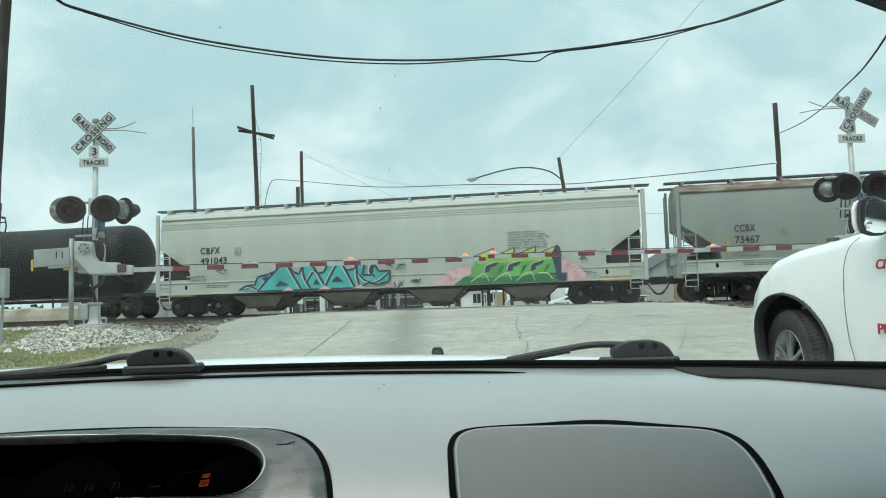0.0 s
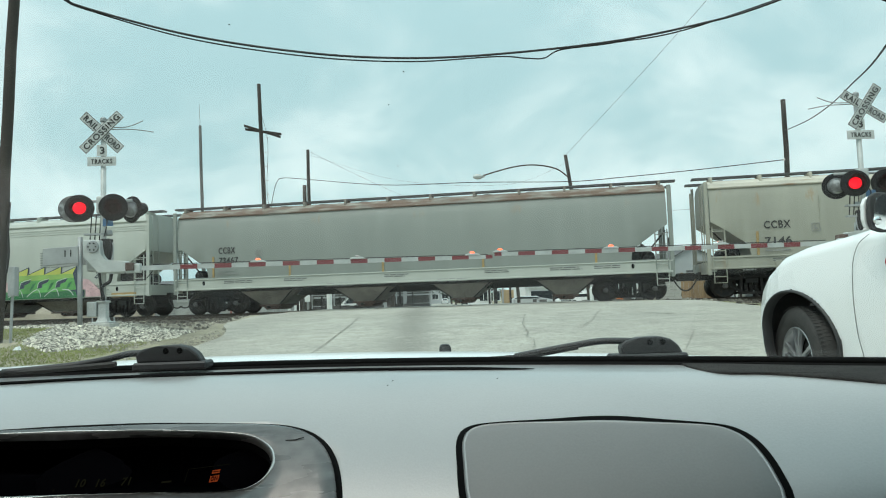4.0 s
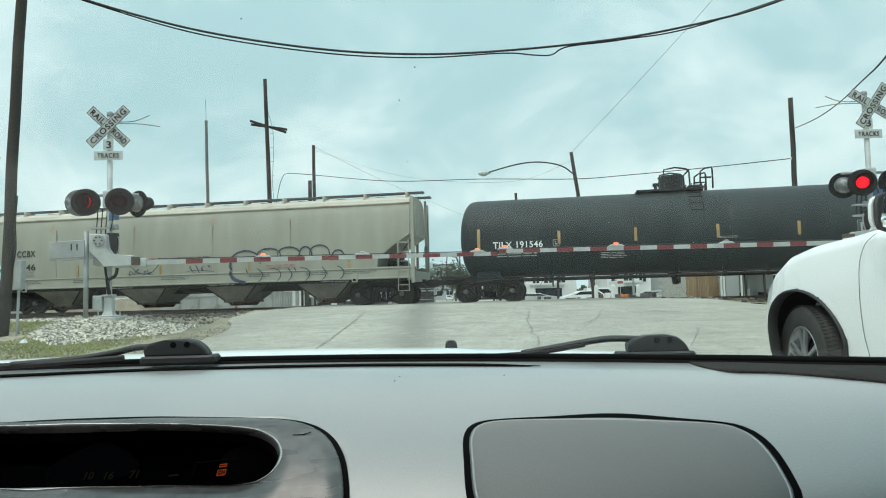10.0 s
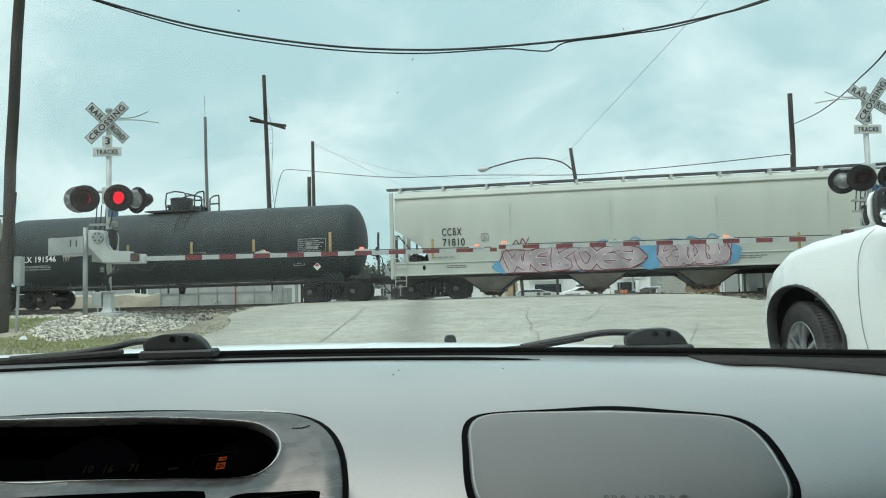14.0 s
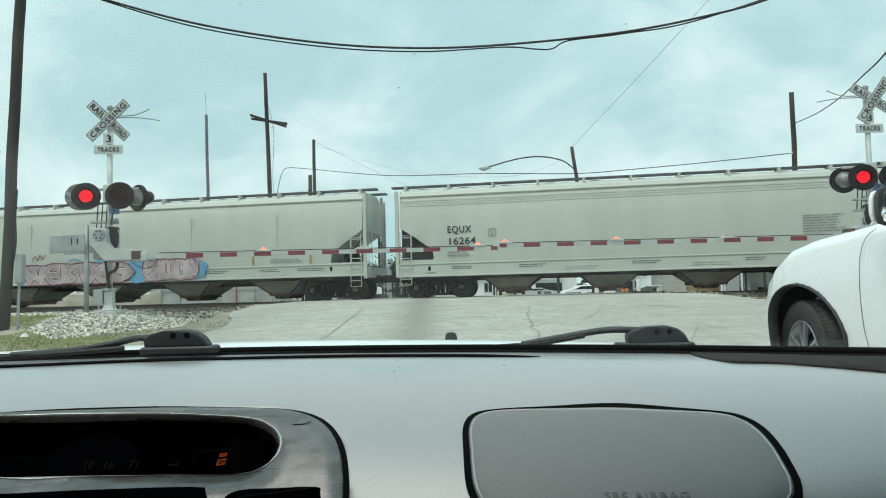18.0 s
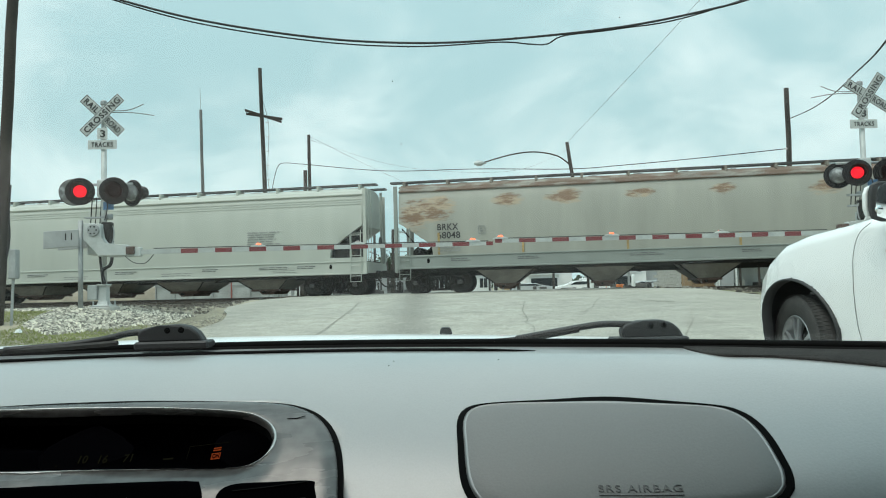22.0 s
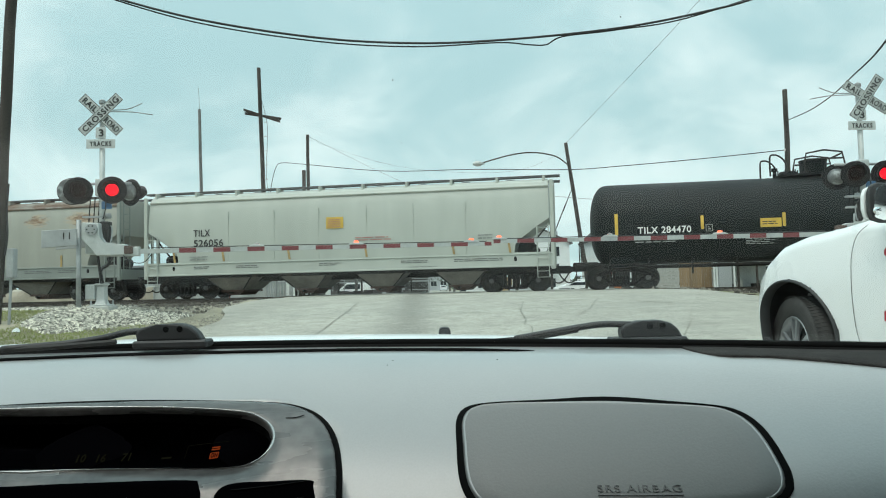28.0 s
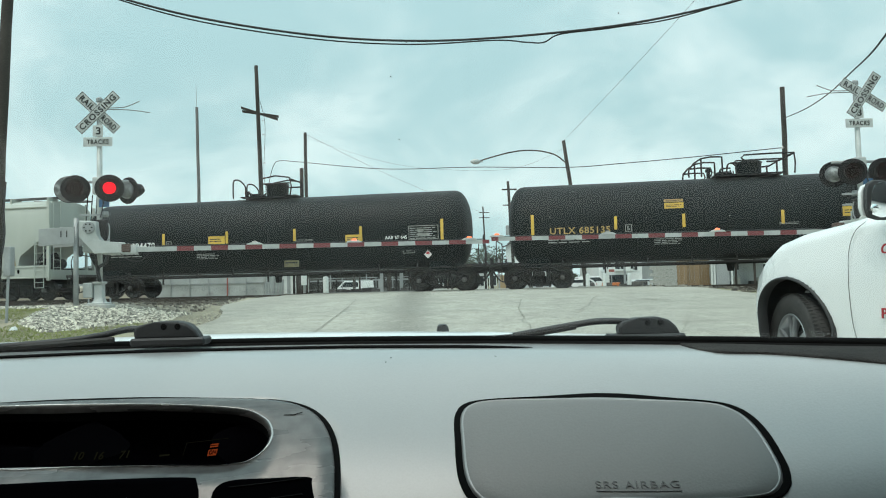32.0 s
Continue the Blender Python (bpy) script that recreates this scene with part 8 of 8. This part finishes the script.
house("house", "pale house among trees near the street", -26, 100, 8, 9, 3.4, 1.6, "siding_white", [(1.0, 1.1, 1.0, 1.2), (5.0, 1.1, 1.0, 1.2)], gable_front=False)
house("house", "white gabled house with dark barge boards", 11.0, 83, 3.0, 8, 6.4, 1.6, "siding_white", [(0.5, 4.2, 0.7, 1.0), (1.8, 4.2, 0.7, 1.0)])

block = thing("apartment_block", "distant pale apartment block with rows of windows", "building", at=pose(0.3, 225, 0))
bw = wall_box(block, "wall", 0, 6.4, 0, 14, 0, 11, "grey_wall", "pale grey facade")
part("roof", B(-0.2, 6.6, -0.2, 14.2, 11.002, 11.4), "roof_dark", block)
for i in range(3):
    for j in range(2):
        window_on(bw, 0.8 + j * 3.1, 1.4 + i * 3.2, 1.9, 1.6, -0.01)

# walls and fences close behind the line
lw = thing("corrugated_fence", "pale corrugated metal fence behind the tracks", "fence", at=pose(-10.15, 45.0, 0.3))

def corrugated(x0, x1, z1, amp=0.03, pitch=0.22):
    bm = bmesh.new()
    n = int((x1 - x0) / (pitch / 4))
    lo = [[(x0 + (x1 - x0) * i / n, amp * math.sin(2 * math.pi * (i / 4)), z) for i in range(n + 1)] for z in (0, z1)]
    rings(bm, [lo[0], lo[1]], close=False, cap=False)
    return bm


for k, (a, b, h) in enumerate(((0, 0.62, 1.85), (0.64, 1.26, 1.5))):
    part("sheet", corrugated(a, b, h, 0.035, 0.16), "corrugated", lw, at=pose(0, 0.012 * (k % 2), 0))
    part("post", B(a - 0.04, a + 0.04, 0.06, 0.14, 0, h + 0.05), "galv", lw)
panels = thing("panel_fence", "pale grey sheet-metal fence of flat panels", "fence", at=pose(-17.3, 45.4, 0.3))
for k in range(6):
    part("panel", B(k * 1.19, k * 1.19 + 1.17, 0, 0.04, 0, 1.85 - 0.06 * (k % 3), 0.01, 1), "corrugated", panels)
    part("post", B(k * 1.19 - 0.04, k * 1.19 + 0.03, -0.07, -0.004, 0, 1.95), "galv" if k != 4 else "brick_red", panels)
part("rail", B(0, 7.1, -0.05, -0.004, 1.3, 1.36), "galv", panels)
tan = thing("earth_wall", "long low tan earth and rubble wall beyond the tracks", "wall", at=pose(-34, 46, 0.2))
tb = bmesh.new()
tn = 44
prof = [[(i * 17.4 / tn, q * 1.0 + 0.15 * noise.noise(Vector((i * 0.6, q * 3, 3))), h * (1.0 + 0.10 * noise.noise(Vector((i * 0.35, 0, 8)))) + 0.08 * noise.noise(Vector((i * 0.8, h * 3, 1)))) for i in range(tn + 1)] for q, h in ((0, -0.2), (0.02, 0.5), (0.08, 1.0), (0.2, 1.38), (1.2, 1.5), (2.0, -0.2))]
rings(tb, prof, close=False, cap=False)
part("face", tb, "tan_wall", tan, "crumbling tan face")
wb = thing("block_wall", "pale concrete-block wall behind the crossing", "wall", at=pose(13.62, 42.0, 0.4))
brick = mesh_of("block", B(0, 0.39, 0, 0.19, 0, 0.19, 0.008, 1), "block")
for r in range(9):
    for c in range(4):
        part("block", brick, None, wb, at=pose(c * 0.40 - (0.2 if r % 2 else 0), 0, r * 0.2))
wf = thing("board_fence", "brown board fence with lighter and darker planks", "fence", at=pose(15.05, 42.0, 0.4))
plank = mesh_of("plank", B(0, 0.14, 0, 0.025, 0, 1.95, 0.004, 1), "fence_wood")
for k in range(13):
    part("plank", plank, None, wf, at=pose(k * 0.15, random.uniform(-0.01, 0.01), random.uniform(-0.05, 0.03)))
for z in (0.4, 1.5):
    part("rail", B(-0.05, 2.15, 0.04, 0.09, z, z + 0.09), "fence_wood", wf)
sh = thing("lean_to_shed", "grey lean-to shed with posts and stacked junk", "shed", at=pose(17.6, 42.4, 0.4))
part("wall", B(0, 3.6, 1.5, 1.6, 0, 2.1), "corrugated", sh)
part("roof", rings(bmesh.new(), [[(xx, -0.1, 1.9), (xx, 1.7, 2.3), (xx, 1.7, 2.36), (xx, -0.1, 1.96)] for xx in (-0.1, 3.8)]), "corrugated", sh)
for k in range(4):
    part("post", B(k * 1.15, 0.1 + k * 1.15, 0, 0.1, 0, 1.9), "pole", sh)
for k in range(6):
    part("junk_box", B(0.3 + k * 0.5, 0.7 + k * 0.5, 0.4 + 0.1 * (k % 3), 0.9, 0, 0.4 + 0.2 * (k % 3), 0.02, 1), ("grey_wall", "under", "block")[k % 3], sh)

for k, (x, y, h) in enumerate(((-5.88, 42.2, 1.25), (9.9, 43.0, 1.1), (12.6, 43.5, 1.1), (11.3, 44.5, 1.2))):
    thing("bollard", "white-painted steel pipe bollard", "bollard", at=pose(x, y, road_z(y) - 0.1), bm=lathe(bmesh.new(), [(0.001, 0), (0.16 if k == 0 else 0.12, 0), (0.16 if k == 0 else 0.12, h), (0.14 if k == 0 else 0.08, h + 0.08), (0.001, h + 0.1)], "Z", 16), material="sign_white", smooth=False)
for x, y, w, h, m in ((-8.6, 45, 0.09, 2.3, "galv"), (-8.3, 45.2, 0.07, 2.4, "under"), (-8.0, 45, 0.12, 2.6, "pole"), (-7.55, 44.6, 0.07, 2.2, "galv"), (-5.6, 45, 0.05, 1.6, "under"), (-2.75, 45, 0.10, 2.6, "galv"), (-2.3, 45.2, 0.12, 2.7, "pole"), (-1.9, 47, 0.06, 2.2, "under"), (-1.6, 47.5, 0.10, 2.6, "galv"), (-1.03, 46, 0.05, 2.2, "under"),
                      (-3.5, 55, 0.12, 3.2, "galv"), (-3.2, 55, 0.10, 3.2, "pole"), (5.3, 62, 0.09, 3.4, "under"), (5.85, 62, 0.14, 3.4, "under"), (6.9, 66, 0.08, 3.4, "galv"), (7.6, 66, 0.09, 3.4, "under"), (-6.9, 46, 0.05, 1.7, "under"), (-4.6, 50, 0.06, 1.9, "pole"), (12.4, 55, 0.09, 3.0, "pole"), (13.2, 58, 0.06, 2.6, "under"), (17.0, 60, 0.08, 2.6, "galv")):
    thing("steel_post", {"galv": "grey steel yard post", "under": "dark steel yard post", "pole": "dark timber yard post"}[m], "post", at=pose(x, y, 0.05), bm=B(-w, w, -w, w, 0, h, 0.01, 1), material=m)
thing("meter_cabinet", "small white cabinet on a post by the fence", "cabinet", at=pose(-7.55, 44.45, 1.4), bm=B(-0.16, 0.16, -0.1, 0.08, 0.0, 0.7, 0.015, 1), material="sign_white")
jr = random.Random(91)
junk = bmesh.new()
for k in range(150):
    x, y = jr.uniform(-7.2, -1.2), jr.uniform(46, 54)
    if k % 3 == 0:
        x, y = jr.uniform(8.5, 22), jr.uniform(44, 60)
    a = jr.uniform(0.08, 0.4)
    box(junk, x - a, x + a, y, y + 0.3, 0.05, jr.uniform(0.5, 1.15))
thing("yard_clutter", "heaps of dark scrap and low stored junk in the yard", "clutter", kind="stuff", bm=junk, material="junk")
gate_post = thing("white_gate", "white-painted gate posts with a grey cabinet between", "gate", at=pose(16.95, 41.6, 0.45))
for k in (0.0, 0.16, 1.2):
    part("post", B(k, k + 0.1, 0, 0.1, 0, 1.9, 0.01, 1), "sign_white", gate_post)
part("cabinet", B(0.32, 1.1, 0.02, 0.5, 0, 1.75, 0.02, 1), "grey_wall", gate_post, "grey steel cabinet")
mesh_fence = thing("wire_fence", "chain-link fence round the yard", "fence", at=pose(-9, 55, 0.05))
for k in range(8):
    part("post", T([(k * 1.3, 0, 0), (k * 1.3, 0, 1.9)], 0.04, 6), "galv", mesh_fence)
for z in (0.1, 1.0, 1.85):
    part("rail", T([(0, 0, z), (9.1, 0, z)], 0.022, 5), "galv", mesh_fence)
fs = bmesh.new()
for k in range(60):
    tube(fs, [(k * 0.152, 0.01, 0.1), (min(k * 0.152 + 0.9, 9.1), 0.01, 1.85)], 0.003, 3)
    tube(fs, [(k * 0.152, 0.012, 1.85), (min(k * 0.152 + 0.9, 9.1), 0.012, 0.1)], 0.003, 3)
part("mesh", fs, "galv", mesh_fence)
yard = thing("yard_shed", "long open-fronted dark shed with a pale beam and posts", "shed", at=pose(-12.9, 70.0, 0.05))
part("back_wall", B(0, 13.1, 3.0, 3.12, 0, 2.55), "junk", yard, "dark boarded back wall")
part("roof", rings(bmesh.new(), [[(xx, -0.3, 2.45), (xx, 3.3, 2.75), (xx, 3.3, 2.85), (xx, -0.3, 2.55)] for xx in (-0.3, 13.4)]), "roof_dark", yard, "low dark sheet roof")
part("beam", B(0.0, 13.1, -0.06, 0.04, 1.72, 1.86), "galv", yard, "pale cross beam")
for k in range(12):
    part("post", B(k * 1.18, k * 1.18 + 0.12, -0.05, 0.07, 0, 2.45), ("galv", "pole", "under")[k % 3], yard)
cr = thing("crate", "tan wooden crate standing at the street corner", "crate", at=pose(7.3, 70, 0.05))
for k in range(5):
    part("slat", B(0, 1.1, -0.03, 0, 0.05 + k * 0.38, 0.38 + k * 0.38), "crate_wood", cr)
part("panel", B(0, 1.1, 0.002, 1.2, 0, 1.95), "crate_wood", cr)
rs = thing("red_sign", "small red and white sign board", "sign", at=pose(18.05, 69.5, 0.05))
part("post", T([(0.35, 0.06, 0), (0.35, 0.06, 2.4)], 0.04, 8), "galv", rs)
part("panel", B(0, 0.7, 0, 0.04, 1.7, 2.7), "sign_white", rs)
part("bar", B(0.08, 0.62, -0.02, -0.004, 2.0, 2.25), "brick_red", rs)
for k in range(4):
    thing("traffic_drum", "orange plastic traffic drum", "traffic drum", at=pose(16.0 + k * 0.42, 63 + 0.3 * (k % 2), 0.05), bm=lathe(bmesh.new(), [(0.001, 0), (0.3, 0), (0.28, 0.5), (0.22, 0.95), (0.001, 1.0)], "Z", 12), material="orange", group="traffic drums")


def small_car(name, label, x, y, turn, paint, length=4.6, height=1.55, van=False):
    root = thing(name, label, "car", at=pose(x, y, 0.06, 0, 0, turn))
    h, w = length / 2, 0.88
    if van:
        prof = [(-h, 0.35), (h, 0.35), (h, 0.95), (h * 0.78, 1.1), (h * 0.5, height), (-h * 0.97, height), (-h, 1.0)]
        gl = [(h * 0.46, height - 0.12), (h * 0.70, 1.12), (-h * 0.2, 1.12), (-h * 0.2, height - 0.12)]
    else:
        prof = [(-h, 0.3), (h, 0.3), (h, 0.75), (h * 0.92, 0.88), (h * 0.42, 0.98), (h * 0.12, height), (-h * 0.72, height), (-h * 0.97, 1.0)]
        gl = [(h * 0.36, 1.0), (h * 0.10, height - 0.08), (-h * 0.66, height - 0.08), (-h * 0.86, 1.02)]
    part("body", bev(plate(bmesh.new(), prof, -w, w), 0.07, 2), paint, root, "painted body", smooth=False)
    for sy in (-1, 1):
        part("side_window", plate(bmesh.new(), gl, sy * w - 0.012, sy * w + 0.012), "dark_glass", root)
    part("rear_window", B(-h - 0.015, -h + 0.2, -0.6, 0.6, 1.02, height - 0.15), "dark_glass", root)
    for sx in (-0.62, 0.62):
        for sy in (-1, 1):
            tw = part("wheel", lathe(bmesh.new(), [(0.001, -0.1), (0.3, -0.1), (0.33, -0.06), (0.33, 0.06), (0.3, 0.1), (0.001, 0.1)], "Y", 18, (sx * h, sy * (w - 0.06), 0.3)), "rubber", root)
            part("rim", lathe(bmesh.new(), [(0.001, -0.11), (0.2, -0.105), (0.2, 0.105), (0.001, 0.11)], "Y", 14, (sx * h, sy * (w - 0.055), 0.3)), "rim", tw)
    for sy in (-0.7, 0.55):
        part("tail_lamp", B(-h - 0.02, -h + 0.05, sy, sy + 0.15, 0.75, 0.95), "tail_red", root)
    return root


small_car("parked_van", "white panel van parked in the yard", -6.6, 66, 186, "white_car", 3.6, 1.7, True)
small_car("parked_car", "white pickup car parked by the houses", 14.2, 68.2, 180, "white_car", 4.3, 1.38)
small_car("parked_car", "silver estate car parked by the first house", 10.2, 70, 0, "silver_car", 4.4, 1.26)
small_car("waiting_car", "white car waiting on the far street", 4.4, 196, 90, "white_car", 4.4, 1.5)
small_car("waiting_car", "dark car waiting on the far street", 6.7, 126, 90, "dark_car", 4.4, 1.4)
small_car("parked_car", "silver car parked near the shops", 21.0, 66, 0, "silver_car", 4.2, 1.2)
small_car("parked_truck", "white box trailer behind the houses", 16.9, 72, 0, "white_car", 3.0, 1.62, True)


def tree(x, y, height, spread_r, seed, label, dense=520):
    """A tree with a forked trunk and a loose crown of leaf clumps."""
    r = random.Random(seed)
    root = thing("tree", label, "tree", at=pose(x, y, 0.0))
    bm = bmesh.new()
    tube(bm, [(0, 0, 0), (0.1, 0, height * 0.25), (0.05, 0.1, height * 0.5)], [0.22, 0.17, 0.11], 8)
    tips = []
    for k in range(7):
        a, up = k * 0.9 + r.random(), r.uniform(0.25, 0.5) * height
        tip = (spread_r * 0.75 * math.cos(a), spread_r * 0.75 * math.sin(a), height * r.uniform(0.6, 0.92))
        tube(bm, [(0.05, 0, up), (tip[0] * 0.5, tip[1] * 0.5, (up + tip[2]) / 2 + 0.2), tip], [0.09, 0.06, 0.025], 6)
        tips.append(tip)
    part("trunk", bm, "bark", root, "forked trunk and limbs")
    lv = bmesh.new()
    for k in range(dense):
        c = r.choice(tips)
        px, py, pz = (c[0] * r.uniform(0.2, 1.2) + r.gauss(0, spread_r * 0.22), c[1] * r.uniform(0.2, 1.2) + r.gauss(0, spread_r * 0.22), c[2] + r.gauss(-0.2, height * 0.11))
        s = r.uniform(0.12, 0.34)
        for q in range(3):
            d1 = Vector((r.gauss(0, 1), r.gauss(0, 1), r.gauss(0, 0.6))).normalized() * s
            d2 = Vector((r.gauss(0, 1), r.gauss(0, 1), r.gauss(0, 0.6))).normalized() * s * 0.6
            o = Vector((px, py, pz)) + Vector((r.gauss(0, s), r.gauss(0, s), r.gauss(0, s * 0.7)))
            lv.faces.new([lv.verts.new(o + e) for e in (-d1, d2, d1, -d2)])
    part("crown", lv, "leaf", root, "loose dark green leaves")
    return root


for k, (x, y, h, s) in enumerate(((-2.2, 150, 6.0, 2.6), (-5.8, 126, 7.5, 3.4), (8.0, 150, 8.0, 3.6), (5.4, 170, 9.0, 4.0), (-0.5, 190, 9.5, 4.2), (-9.5, 112, 6.0, 2.8), (-14.0, 92, 6.0, 2.8), (12.5, 134, 7.5, 3.2), (26, 96, 7.0, 3.0), (-24, 96, 7.5, 3.5), (-3.4, 90, 4.6, 1.6), (-4.6, 84, 3.4, 1.5), (4.6, 122, 5.0, 2.2), (-2.0, 100, 4.5, 1.8))):
    tree(x, y, h, s, 40 + k, ("bushy green tree beside the far street", "dark tree against the sky beyond the yard")[k % 2])
back = bmesh.new()
hr = random.Random(77)
for x in range(-420, 421, 4):
    for q in range(7):
        px, py, pz = x + hr.uniform(-3, 3), 330 + hr.uniform(-20, 20), hr.uniform(0.2, 5.5) * (0.6 + 0.4 * noise.noise(Vector((x * 0.03, 0, 0))))
        s = hr.uniform(1.2, 2.8)
        for w in range(3):
            d1 = Vector((hr.gauss(0, 1), hr.gauss(0, 1), hr.gauss(0, 0.7))).normalized() * s
            d2 = Vector((hr.gauss(0, 1), hr.gauss(0, 1), hr.gauss(0, 0.7))).normalized() * s * 0.7
            o = Vector((px, py, pz)) + Vector((hr.gauss(0, s * 0.6), hr.gauss(0, s * 0.6), hr.gauss(0, s * 0.4)))
            back.faces.new([back.verts.new(o + e) for e in (-d1, d2, d1, -d2)])
thing("far_woods", "distant belt of dark trees on the skyline", "trees", kind="stuff", bm=back, material="leaf")


# ---- what moves ----
HALF = 0.594
BLANK = {"L": ((-1, 0.12), (1.15, 1.45), (1.9, 3.2), (8.75, 9.3), (9.75, 10.3), (10.75, 11.3), (12.4, 12.6), (20.8, 21.3), (23.8, 24.2), (24.8, 25.2), (31.65, 31.95)),
         "R": ((-1, 0.06), (12.85, 13.15), (18.85, 19.15), (20.85, 21.15), (31.85, 32.05), (1.9, 2.4), (2.9, 3.2), (30.95, 31.15), (13.7, 14.2), (8.75, 9.3))}


def lamp_is_lit(code, t, arm=False):
    k = math.floor((t - 0.65 + (0.02 if code[0] == "R" else 0.0)) / HALF)
    first = k % 2 == 1
    if (code[1] == "1") != first:
        return False
    return arm or not any(a <= t <= b for a, b in BLANK[code[0]])


def motions():
    steps = [i * 0.5 for i in range(65)]
    for car, centre in CARS:
        walk(car, [(t, train_pose(centre + advance(t))) for t in steps])
    fine = [i * 0.1 for i in range(321)]
    for ws, x, phase in WHEELSETS:
        walk(ws, [(t, pose(x, 0, WHEEL_R, 0, math.degrees(advance(t) / WHEEL_R) + phase, 0)) for t in fine])
    # flashing is imitated: added lens drums turn their bright or dark side to the road
    for drum, at, code in FLASHERS:
        arm = drum.name.startswith("arm_lens")
        rows, was, turn = [], None, 0.0
        for i in range(641):
            t = i * 0.05
            now = lamp_is_lit(code, t, arm)
            if was is None:
                turn = 0.0 if now else 180.0
                rows.append((0.0, at @ pose(0, 0, 0, 0, 0, turn)))
            elif now != was:
                a = rows[-1][0]
                whole = round(t)
                start = float(whole) if t - 0.1 < whole < t - 0.01 else t - 0.1
                start = max(start, a)
                if start > a + 0.02:
                    rows.append((start, at @ pose(0, 0, 0, 0, 0, turn)))
                rows.append((start + 0.0333, at @ pose(0, 0, 0, 0, 0, turn + 60)))
                rows.append((start + 0.0667, at @ pose(0, 0, 0, 0, 0, turn + 120)))
                turn += 180
                rows.append((start + 0.1, at @ pose(0, 0, 0, 0, 0, turn)))
            was = now
        rows.append((32.0, at @ pose(0, 0, 0, 0, 0, turn)))
        seen, clean = set(), []
        for t, m in rows:
            if frame(t) not in seen:
                seen.add(frame(t))
                clean.append((t, m))
        walk(drum, clean)


motions()
